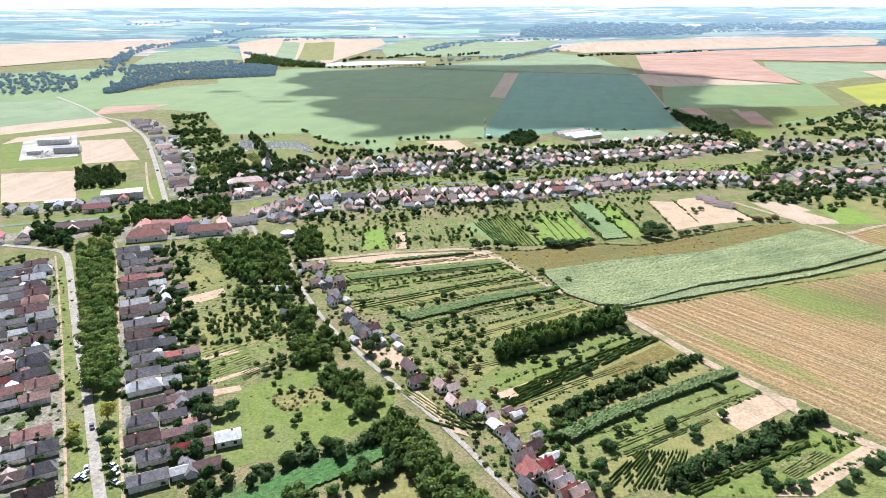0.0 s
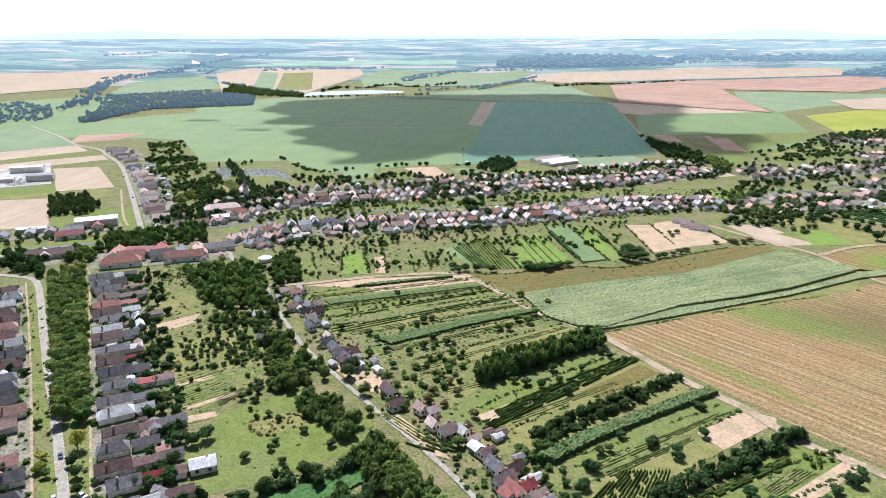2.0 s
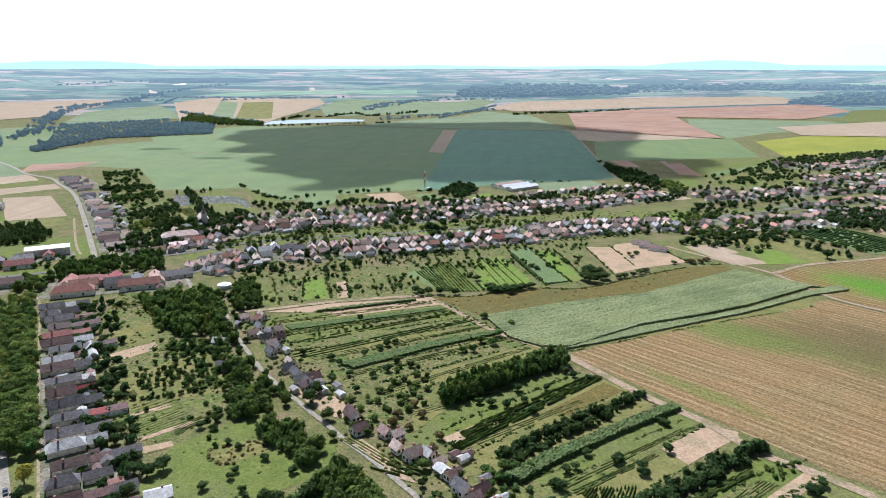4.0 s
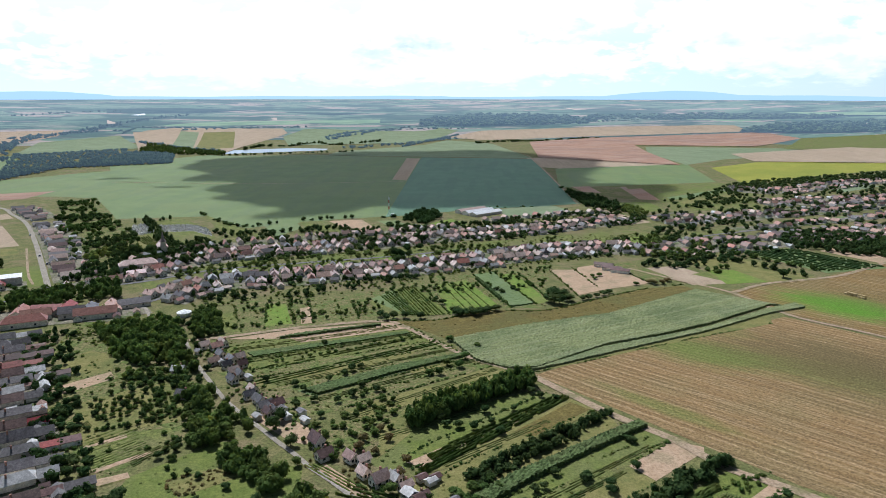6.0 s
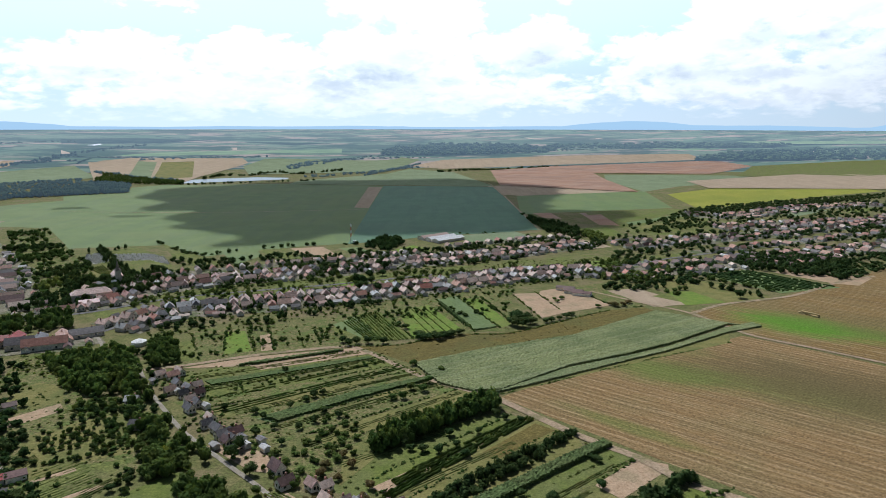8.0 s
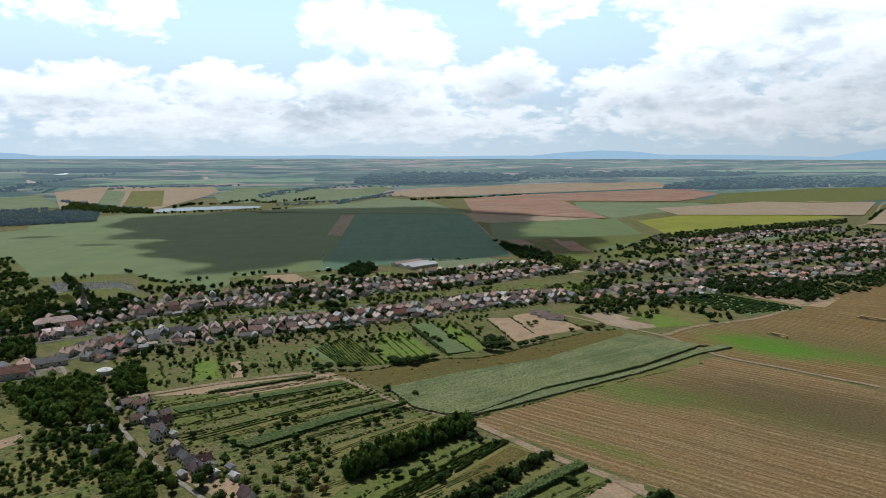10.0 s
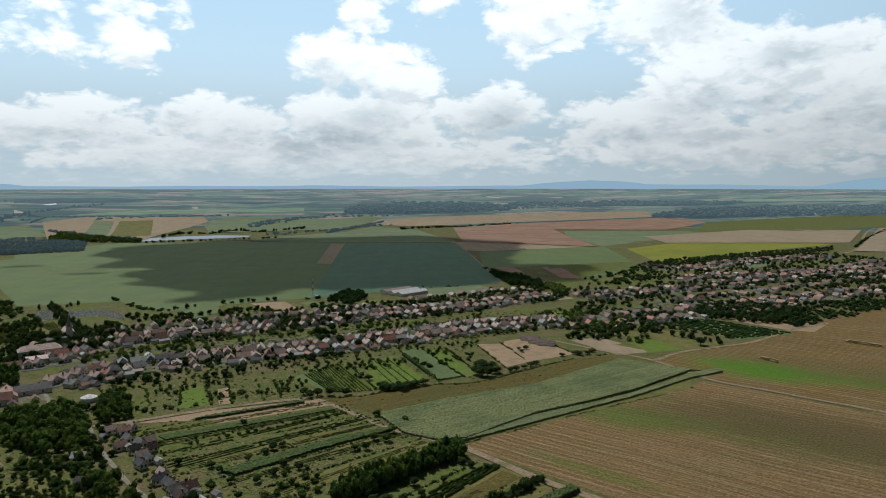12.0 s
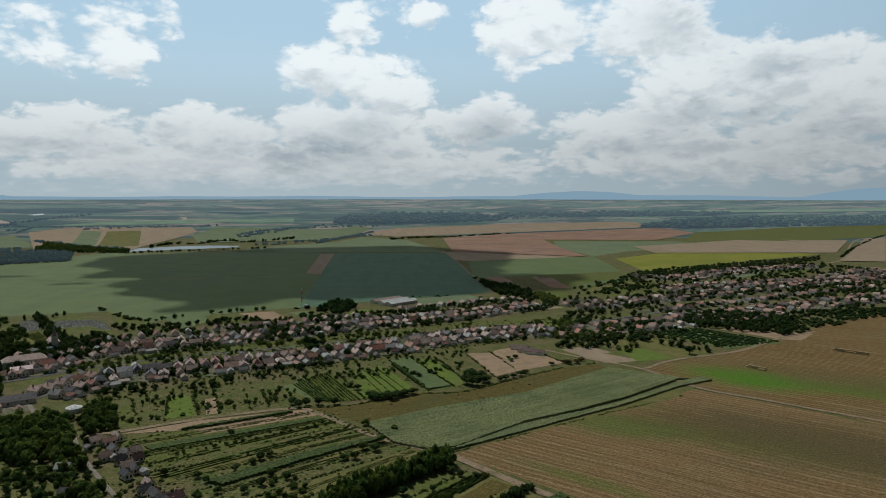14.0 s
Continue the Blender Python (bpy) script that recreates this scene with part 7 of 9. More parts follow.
tree(-229.7, 418.8, 9.0, 7.8, 'leaf_light', 'round', label='leafy broadleaf tree of the street avenue', group='avenue trees')
tree(-236.9, 417.7, 8.9, 8.4, 'leaf_light', 'round', label='leafy broadleaf tree of the street avenue', group='avenue trees')
tree(-230.2, 434.1, 10.3, 7.3, 'leaf_light', 'round', label='leafy broadleaf tree of the street avenue', group='avenue trees')
tree(-233.6, 426.3, 8.5, 6.9, 'leaf', 'round', label='leafy broadleaf tree of the street avenue', group='avenue trees')
tree(-239.6, 422.9, 9.4, 7.1, 'leaf', 'round', label='leafy broadleaf tree of the street avenue', group='avenue trees')
tree(-230.9, 441.3, 9.8, 7.7, 'leaf_light', 'round', label='leafy broadleaf tree of the street avenue', group='avenue trees')
tree(-235.0, 431.8, 8.7, 6.9, 'leaf_light', 'round', label='leafy broadleaf tree of the street avenue', group='avenue trees')
tree(-242.6, 428.6, 10.4, 7.3, 'leaf_light', 'round', label='leafy broadleaf tree of the street avenue', group='avenue trees')
tree(-233.7, 448.1, 9.4, 7.3, 'leaf', 'round', label='leafy broadleaf tree of the street avenue', group='avenue trees')
tree(-239.1, 437.6, 10.3, 7.5, 'leaf_light', 'round', label='leafy broadleaf tree of the street avenue', group='avenue trees')
tree(-136, 235, 9.0, 7.1, 'leaf_yellow', 'round')
tree(-128, 217, 5.7, 5.1, 'leaf_dark', 'round')
tree(-133, 224, 5.6, 5.0, 'leaf_dark', 'round')
tree(-123, 207, 4.6, 4.1, 'leaf_dark', 'round')
tree(-118, 198, 4.5, 4.0, 'leaf_dark', 'round')
tree(-144, 220, 4.0, 4.5, 'leaf_yellow', 'round')
tree(-146, 228, 4.1, 4.6, 'leaf_yellow', 'round')
tree(-143, 222, 3.8, 4.3, 'leaf_yellow', 'round')
tree(-160, 252, 4.1, 4.1, 'leaf', 'round')
tree(-139, 217, 4.2, 4.2, 'leaf', 'round')
tree(-69, 226, 3.8, 4.4, 'leaf_dark', 'round')
tree(-60, 232, 3.2, 3.7, 'leaf_dark', 'round')
tree(-37, 234, 3.7, 4.2, 'leaf_dark', 'round')
tree(-54, 223, 3.0, 3.5, 'leaf_dark', 'round')
tree(-59, 236, 3.0, 3.5, 'leaf_dark', 'round')
tree(-66, 257, 3.0, 3.5, 'leaf_dark', 'round')
tree(-61, 253, 3.1, 3.5, 'leaf_dark', 'round')
tree(-81, 271, 3.8, 4.3, 'leaf_dark', 'round')
tree(-75, 276, 3.4, 3.8, 'leaf_dark', 'round')
tree(-75, 282, 3.5, 4.0, 'leaf_dark', 'round')
tree(-49, 244, 3.4, 3.9, 'leaf_dark', 'round')
tree(-63, 301, 5.5, 5.5, 'leaf_light', 'round')
tree(-63, 287, 5.2, 5.2, 'leaf_light', 'round')
tree(-51, 301, 5.4, 5.4, 'leaf_light', 'round')
tree(-36, 290, 7.8, 7.2, 'leaf_dark', 'round')
tree(-27, 274, 6.7, 6.2, 'leaf_dark', 'round')
tree(-33, 298, 6.8, 6.3, 'leaf_dark', 'round')
tree(-23, 257, 4.6, 4.6, 'leaf', 'round')
tree(13, 232, 5.4, 5.4, 'leaf', 'round')
tree(-44, 215, 6.4, 6.4, 'leaf_dark', 'round')
tree(-57, 207, 5.8, 5.8, 'leaf_dark', 'round')
tree(-38, 209, 6.0, 6.0, 'leaf_dark', 'round')
tree(-50, 212, 5.8, 5.8, 'leaf_dark', 'round')
tree(-95, 224, 6.1, 6.6, 'leaf_dark', 'round')
tree(-93, 214, 6.2, 6.7, 'leaf_dark', 'round')
tree(-92, 236, 6.1, 6.7, 'leaf_dark', 'round')
tree(-87, 240, 6.7, 7.3, 'leaf_dark', 'round')
tree(-97, 238, 6.8, 7.4, 'leaf_dark', 'round')
tree(-113, 261, 5.2, 5.6, 'leaf_dark', 'round')
tree(-113, 269, 5.8, 6.3, 'leaf_dark', 'round')
tree(-134, 330, 5.2, 5.2, 'leaf_dark', 'round')
tree(-137, 320, 5.8, 5.8, 'leaf_dark', 'round')
tree(-157, 359, 6.5, 6.5, 'leaf_dark', 'round')
tree(-157, 367, 6.3, 6.3, 'leaf_dark', 'round')
tree(-135, 316, 6.1, 6.1, 'leaf_dark', 'round')
tree(-169, 385, 5.3, 5.3, 'leaf_dark', 'round')
tree(-26, 195, 7.7, 6.6, 'leaf_dark', 'round')
tree(-21, 198, 7.2, 6.2, 'leaf_dark', 'round')
tree(-19, 203, 6.6, 5.6, 'leaf_dark', 'round')
tree(-13, 204, 7.6, 6.5, 'leaf_dark', 'round')
tree(-29, 204, 6.0, 5.2, 'leaf_dark', 'round')
tree(-16, 395, 3.8, 4.1, 'leaf_dark', 'round')
tree(0, 352, 4.6, 4.9, 'leaf_dark', 'round')
tree(5, 356, 3.6, 3.9, 'leaf_dark', 'round')
tree(-4, 348, 3.7, 4.0, 'leaf_dark', 'round')
tree(-45, 344, 4.2, 4.5, 'leaf_dark', 'round')
tree(-46, 323, 4.5, 4.8, 'leaf_dark', 'round')
tree(-29, 337, 4.3, 4.6, 'leaf_dark', 'round')
tree(-12, 341, 3.6, 3.9, 'leaf_dark', 'round')
tree(12, 324, 3.9, 4.2, 'leaf_dark', 'round')
tree(0, 320, 4.5, 4.8, 'leaf_dark', 'round')
tree(-7, 314, 4.0, 4.3, 'leaf_dark', 'round')
tree(5, 330, 3.8, 4.1, 'leaf_dark', 'round')
tree(-25, 330, 3.6, 3.8, 'leaf_dark', 'round')
tree(-19, 317, 3.9, 4.2, 'leaf_dark', 'round')
tree(-27, 311, 4.7, 5.1, 'leaf_dark', 'round')
tree(-15, 299, 3.6, 3.9, 'leaf_dark', 'round')
tree(64, 361, 4.6, 5.1, 'leaf', 'round')
tree(59, 349, 5.1, 5.6, 'leaf', 'round')
tree(53, 353, 4.8, 5.3, 'leaf', 'round')
tree(41, 341, 4.2, 4.7, 'leaf', 'round')
tree(47, 341, 4.7, 5.2, 'leaf', 'round')
tree(75, 377, 4.0, 4.4, 'leaf', 'round')
tree(60, 391, 4.5, 5.0, 'leaf', 'round')
tree(42, 282, 3.7, 4.2, 'leaf_dark', 'round')
tree(47, 280, 4.5, 5.0, 'leaf_dark', 'round')
tree(54, 277, 4.4, 5.0, 'leaf_dark', 'round')
tree(40, 288, 4.3, 4.9, 'leaf_dark', 'round')
tree(63, 282, 3.9, 4.3, 'leaf_dark', 'round')
tree(65, 272, 4.4, 4.9, 'leaf_dark', 'round')
tree(62, 293, 4.6, 5.1, 'leaf_dark', 'round')
tree(76, 293, 3.8, 4.3, 'leaf_dark', 'round')
tree(90, 311, 4.0, 4.5, 'leaf_dark', 'round')
tree(93, 306, 3.6, 4.0, 'leaf_dark', 'round')
tree(100, 302, 3.5, 4.0, 'leaf_dark', 'round')
tree(4, 274, 4.3, 4.8, 'leaf_dry', 'round')
tree(9, 262, 3.5, 3.9, 'leaf_dry', 'round')
tree(15, 272, 4.1, 4.6, 'leaf_dry', 'round')
tree(12, 282, 3.5, 4.0, 'leaf_dry', 'round')
tree(21, 253, 4.2, 4.7, 'leaf_dry', 'round')
tree(18, 244, 4.3, 4.8, 'leaf_dry', 'round')
tree(2, 267, 4.5, 5.1, 'leaf_dry', 'round')
tree(61, 216, 3.9, 4.4, 'leaf_dark', 'round')
tree(79, 236, 3.9, 4.4, 'leaf_dark', 'round')
tree(91, 231, 3.9, 4.4, 'leaf_dark', 'round')
tree(97, 221, 4.2, 4.8, 'leaf_dark', 'round')
tree(89, 229, 4.3, 4.9, 'leaf_dark', 'round')
tree(72, 227, 3.5, 4.0, 'leaf_dark', 'round')
tree(68, 225, 3.8, 4.3, 'leaf_dark', 'round')
tree(119, 258, 3.5, 3.9, 'leaf_dark', 'round')
tree(120, 256, 3.7, 4.1, 'leaf_dark', 'round')
tree(113, 235, 4.3, 4.8, 'leaf_dark', 'round')
tree(98, 225, 4.5, 5.1, 'leaf_dark', 'round')
tree(57, 204, 4.6, 5.1, 'leaf_dark', 'round')
tree(47, 195, 3.5, 3.9, 'leaf_dark', 'round')
tree(53, 198, 3.9, 4.4, 'leaf_dark', 'round')
tree(63, 214, 4.4, 5.0, 'leaf_dark', 'round')
tree(50, 192, 4.0, 4.5, 'leaf_dark', 'round')
tree(56, 192, 3.8, 4.3, 'leaf_dark', 'round')
tree(37, 218, 4.3, 4.9, 'leaf', 'round')
tree(44, 229, 4.4, 5.0, 'leaf', 'round')
tree(49, 229, 3.6, 4.0, 'leaf', 'round')
tree(52, 234, 4.0, 4.5, 'leaf', 'round')
tree(55, 229, 3.6, 4.0, 'leaf', 'round')
tree(37, 228, 3.6, 4.1, 'leaf', 'round')
tree(39, 225, 4.0, 4.5, 'leaf', 'round')
tree(120, 194, 3.7, 4.6, 'leaf_dark', 'round')
tree(114, 198, 4.4, 5.5, 'leaf_dark', 'round')
tree(115, 193, 3.8, 4.8, 'leaf_dark', 'round')
tree(138, 193, 3.6, 4.5, 'leaf_dark', 'round')
tree(146, 199, 4.2, 5.2, 'leaf_dark', 'round')
tree(140, 193, 3.7, 4.6, 'leaf_dark', 'round')
tree(154, 205, 3.5, 4.3, 'leaf_dark', 'round')
tree(155, 203, 4.6, 5.7, 'leaf_dark', 'round')
tree(161, 208, 3.6, 4.5, 'leaf_dark', 'round')
tree(116, 200, 3.6, 4.4, 'leaf_dark', 'round')
tree(125, 193, 4.0, 5.0, 'leaf_dark', 'round')
tree(147, 218, 1.9, 2.0, 'leaf_light', 'bush')
tree(150, 218, 2.4, 2.6, 'leaf_light', 'bush')
tree(154, 222, 1.9, 2.1, 'leaf_light', 'bush')
tree(152, 223, 1.9, 2.1, 'leaf_light', 'bush')
tree(146, 220, 2.5, 2.7, 'leaf_light', 'bush')
tree(155, 218, 2.2, 2.4, 'leaf_light', 'bush')
tree(157, 222, 2.5, 2.7, 'leaf_light', 'bush')
tree(146, 215, 2.5, 2.7, 'leaf_light', 'bush')
tree(149, 215, 2.4, 2.6, 'leaf_light', 'bush')
tree(160, 223, 1.9, 2.1, 'leaf_light', 'bush')
tree(150, 454, 8.3, 11.5, 'leaf_dark', 'round')
tree(144, 460, 7.0, 9.6, 'leaf_dark', 'round')
tree(158, 461, 6.8, 9.4, 'leaf_dark', 'round')
tree(151, 471, 8.8, 12.1, 'leaf_dark', 'round')
tree(157, 471, 7.5, 10.4, 'leaf_dark', 'round')
tree(147, 456, 8.6, 11.8, 'leaf_dark', 'round')
tree(78, 439, 5.0, 8.1, 'leaf_dark', 'round')
tree(84, 440, 5.4, 8.7, 'leaf_dark', 'round')
tree(90, 441, 5.2, 8.3, 'leaf_dark', 'round')
tree(73, 446, 5.7, 9.1, 'leaf_dark', 'round')
tree(94, 443, 5.0, 7.9, 'leaf_dark', 'round')
tree(85, 437, 5.5, 8.8, 'leaf_dark', 'round')
tree(74, 440, 5.5, 8.8, 'leaf_dark', 'round')
tree(101, 446, 5.1, 8.2, 'leaf_dark', 'round')
tree(175, 463, 4.0, 6.0, 'leaf_dark', 'round')
tree(183, 467, 3.9, 5.9, 'leaf_dark', 'round')
tree(190, 471, 4.2, 6.3, 'leaf_dark', 'round')
tree(196, 476, 3.6, 5.5, 'leaf_dark', 'round')
tree(170, 461, 3.9, 5.9, 'leaf_dark', 'round')
tree(241, 494, 4.2, 7.3, 'leaf_dry', 'round')
tree(248, 494, 3.8, 6.6, 'leaf_dry', 'round')
tree(255, 501, 3.7, 6.4, 'leaf_dry', 'round')
tree(239, 498, 3.5, 6.2, 'leaf_dry', 'round')
tree(24, 436, 5.5, 6.5, 'leaf_dark', 'round')
tree(29, 438, 5.6, 6.7, 'leaf_dark', 'round')
tree(37, 438, 5.5, 6.6, 'leaf_dark', 'round')
tree(47, 436, 5.3, 6.4, 'leaf_dark', 'round')
tree(20, 443, 5.2, 6.2, 'leaf_dark', 'round')
tree(63, 475, 3.5, 4.3, 'leaf_dark', 'round')
tree(66, 466, 4.5, 5.6, 'leaf_dark', 'round')
tree(112, 493, 4.0, 5.0, 'leaf_dark', 'round')
tree(115, 486, 4.2, 5.3, 'leaf_dark', 'round')
tree(128, 489, 3.5, 4.4, 'leaf_dark', 'round')
tree(125, 493, 4.3, 5.4, 'leaf_dark', 'round')
tree(200, 523, 2.7, 4.5, 'leaf', 'round')
tree(206, 523, 3.4, 5.7, 'leaf', 'round')
tree(226, 494, 3.2, 5.3, 'leaf', 'round')
tree(199, 515, 3.0, 5.0, 'leaf', 'round')
tree(356, 499, 8.4, 9.4, 'leaf_dark', 'round')
tree(43, 590, 8.3, 8.3, 'leaf_dark', 'round')
tree(58, 581, 9.0, 9.0, 'leaf_dark', 'round')
tree(69, 642, 7.9, 7.9, 'leaf_dark', 'round')
tree(71, 563, 8.4, 8.4, 'leaf_dark', 'round')
tree(55, 610, 8.4, 8.4, 'leaf_dark', 'round')
tree(29, 192, 4.0, 4.0, 'leaf_yellow', 'round')
tree(27, 225, 3.9, 3.9, 'leaf_dark', 'round')
tree(19, 228, 3.5, 3.5, 'leaf_dark', 'round')
tree(12, 221, 3.4, 3.4, 'leaf_dark', 'round')
tree(44, 204, 3.8, 3.8, 'leaf_dark', 'round')
tree(-122.9, 330.6, 2.1, 2.3, 'leaf', 'bush', label='small fruit tree in a planted row', group='orchard trees')
tree(-121.7, 323.8, 3.0, 3.2, 'leaf', 'bush', label='small fruit tree in a planted row', group='orchard trees')
tree(-120.4, 317.9, 3.0, 3.3, 'leaf', 'bush', label='small fruit tree in a planted row', group='orchard trees')
tree(-117.9, 311.6, 2.7, 2.9, 'leaf', 'bush', label='small fruit tree in a planted row', group='orchard trees')
tree(-114.4, 299.3, 2.1, 2.2, 'leaf', 'bush', label='small fruit tree in a planted row', group='orchard trees')
tree(-118.2, 324.6, 2.0, 2.2, 'leaf', 'bush', label='small fruit tree in a planted row', group='orchard trees')
tree(-117.2, 318.5, 2.4, 2.6, 'leaf', 'bush', label='small fruit tree in a planted row', group='orchard trees')
tree(-115.2, 311.7, 2.9, 3.2, 'leaf', 'bush', label='small fruit tree in a planted row', group='orchard trees')
tree(-111.2, 299.6, 2.5, 2.7, 'leaf', 'bush', label='small fruit tree in a planted row', group='orchard trees')
tree(-116.6, 331.0, 2.0, 2.2, 'leaf', 'bush', label='small fruit tree in a planted row', group='orchard trees')
tree(-115.0, 325.4, 3.1, 3.3, 'leaf', 'bush', label='small fruit tree in a planted row', group='orchard trees')
tree(-113.9, 319.8, 2.8, 3.0, 'leaf', 'bush', label='small fruit tree in a planted row', group='orchard trees')
tree(-111.7, 313.0, 2.7, 2.9, 'leaf', 'bush', label='small fruit tree in a planted row', group='orchard trees')
tree(-107.7, 300.4, 2.0, 2.2, 'leaf', 'bush', label='small fruit tree in a planted row', group='orchard trees')
tree(-113.9, 331.6, 3.2, 3.5, 'leaf', 'bush', label='small fruit tree in a planted row', group='orchard trees')
tree(-111.8, 325.7, 2.0, 2.2, 'leaf', 'bush', label='small fruit tree in a planted row', group='orchard trees')
tree(-110.5, 319.2, 2.2, 2.4, 'leaf', 'bush', label='small fruit tree in a planted row', group='orchard trees')
tree(-108.6, 313.5, 2.5, 2.7, 'leaf', 'bush', label='small fruit tree in a planted row', group='orchard trees')
tree(-106.8, 308.1, 2.1, 2.2, 'leaf', 'bush', label='small fruit tree in a planted row', group='orchard trees')
tree(-104.9, 302.0, 2.3, 2.5, 'leaf', 'bush', label='small fruit tree in a planted row', group='orchard trees')
tree(-110.3, 331.9, 3.0, 3.2, 'leaf', 'bush', label='small fruit tree in a planted row', group='orchard trees')
tree(-109.2, 326.7, 3.2, 3.4, 'leaf', 'bush', label='small fruit tree in a planted row', group='orchard trees')
tree(-106.4, 320.1, 3.2, 3.4, 'leaf', 'bush', label='small fruit tree in a planted row', group='orchard trees')
tree(-105.4, 314.1, 2.6, 2.8, 'leaf', 'bush', label='small fruit tree in a planted row', group='orchard trees')
tree(-101.0, 302.2, 2.0, 2.2, 'leaf', 'bush', label='small fruit tree in a planted row', group='orchard trees')
tree(-105.1, 326.9, 3.1, 3.3, 'leaf', 'bush', label='small fruit tree in a planted row', group='orchard trees')
tree(-103.8, 320.6, 2.5, 2.7, 'leaf', 'bush', label='small fruit tree in a planted row', group='orchard trees')
tree(-97.9, 303.9, 2.7, 3.0, 'leaf', 'bush', label='small fruit tree in a planted row', group='orchard trees')
tree(-103.6, 332.7, 2.0, 2.2, 'leaf', 'bush', label='small fruit tree in a planted row', group='orchard trees')
tree(-103.2, 327.0, 2.2, 2.4, 'leaf', 'bush', label='small fruit tree in a planted row', group='orchard trees')
tree(-100.0, 321.5, 3.1, 3.3, 'leaf', 'bush', label='small fruit tree in a planted row', group='orchard trees')
tree(-98.6, 316.0, 3.2, 3.4, 'leaf', 'bush', label='small fruit tree in a planted row', group='orchard trees')
tree(-96.6, 310.5, 1.8, 2.0, 'leaf', 'bush', label='small fruit tree in a planted row', group='orchard trees')
tree(-94.7, 306.2, 2.8, 3.0, 'leaf', 'bush', label='small fruit tree in a planted row', group='orchard trees')
tree(-99.2, 328.0, 1.9, 2.1, 'leaf', 'bush', label='small fruit tree in a planted row', group='orchard trees')
tree(-97.2, 322.2, 2.5, 2.7, 'leaf', 'bush', label='small fruit tree in a planted row', group='orchard trees')
tree(-96.0, 316.9, 3.1, 3.3, 'leaf', 'bush', label='small fruit tree in a planted row', group='orchard trees')
tree(-93.3, 311.2, 3.0, 3.2, 'leaf', 'bush', label='small fruit tree in a planted row', group='orchard trees')
tree(-92.0, 306.1, 3.2, 3.4, 'leaf', 'bush', label='small fruit tree in a planted row', group='orchard trees')
tree(-97.6, 333.5, 3.1, 3.3, 'leaf', 'bush', label='small fruit tree in a planted row', group='orchard trees')
tree(-93.8, 322.4, 2.8, 3.1, 'leaf', 'bush', label='small fruit tree in a planted row', group='orchard trees')
tree(-90.7, 312.8, 3.0, 3.2, 'leaf', 'bush', label='small fruit tree in a planted row', group='orchard trees')
tree(-93.9, 333.8, 2.5, 2.7, 'leaf', 'bush', label='small fruit tree in a planted row', group='orchard trees')
tree(-92.8, 328.9, 2.7, 2.9, 'leaf', 'bush', label='small fruit tree in a planted row', group='orchard trees')
tree(-90.1, 323.5, 2.2, 2.4, 'leaf', 'bush', label='small fruit tree in a planted row', group='orchard trees')
tree(-89.1, 318.6, 2.7, 2.9, 'leaf', 'bush', label='small fruit tree in a planted row', group='orchard trees')
tree(-86.9, 312.6, 2.7, 2.9, 'leaf', 'bush', label='small fruit tree in a planted row', group='orchard trees')
tree(-91.5, 334.7, 2.4, 2.5, 'leaf', 'bush', label='small fruit tree in a planted row', group='orchard trees')
tree(-89.2, 329.1, 2.3, 2.5, 'leaf', 'bush', label='small fruit tree in a planted row', group='orchard trees')
tree(-86.9, 324.0, 2.8, 3.0, 'leaf', 'bush', label='small fruit tree in a planted row', group='orchard trees')
tree(-85.6, 319.0, 2.6, 2.7, 'leaf', 'bush', label='small fruit tree in a planted row', group='orchard trees')
tree(-83.7, 314.1, 2.5, 2.7, 'leaf', 'bush', label='small fruit tree in a planted row', group='orchard trees')
tree(-83.1, 309.0, 2.5, 2.7, 'leaf', 'bush', label='small fruit tree in a planted row', group='orchard trees')
tree(-44.6, 376.3, 1.6, 1.7, 'leaf', 'bush', label='small fruit tree in a planted row', group='orchard trees')
tree(-41.9, 370.7, 2.2, 2.4, 'leaf', 'bush', label='small fruit tree in a planted row', group='orchard trees')
tree(-39.9, 377.5, 2.4, 2.7, 'leaf', 'bush', label='small fruit tree in a planted row', group='orchard trees')
tree(-38.8, 371.7, 2.2, 2.4, 'leaf', 'bush', label='small fruit tree in a planted row', group='orchard trees')
tree(-36.0, 378.9, 1.7, 1.8, 'leaf', 'bush', label='small fruit tree in a planted row', group='orchard trees')
tree(-29.8, 380.6, 1.7, 1.9, 'leaf', 'bush', label='small fruit tree in a planted row', group='orchard trees')
tree(-27.8, 375.4, 1.8, 2.0, 'leaf', 'bush', label='small fruit tree in a planted row', group='orchard trees')
tree(-26.1, 382.0, 2.1, 2.3, 'leaf', 'bush', label='small fruit tree in a planted row', group='orchard trees')
tree(-23.7, 376.3, 2.7, 3.0, 'leaf', 'bush', label='small fruit tree in a planted row', group='orchard trees')
tree(-21.4, 383.4, 2.0, 2.2, 'leaf', 'bush', label='small fruit tree in a planted row', group='orchard trees')
tree(-17.8, 378.5, 2.4, 2.6, 'leaf', 'bush', label='small fruit tree in a planted row', group='orchard trees')
tree(-13.6, 385.5, 2.0, 2.2, 'leaf', 'bush', label='small fruit tree in a planted row', group='orchard trees')
tree(-13.3, 379.9, 2.6, 2.8, 'leaf', 'bush', label='small fruit tree in a planted row', group='orchard trees')
tree(-11.1, 386.6, 2.6, 2.8, 'leaf', 'bush', label='small fruit tree in a planted row', group='orchard trees')
tree(-8.9, 381.4, 2.5, 2.7, 'leaf', 'bush', label='small fruit tree in a planted row', group='orchard trees')
tree(-5.6, 388.1, 2.0, 2.2, 'leaf', 'bush', label='small fruit tree in a planted row', group='orchard trees')
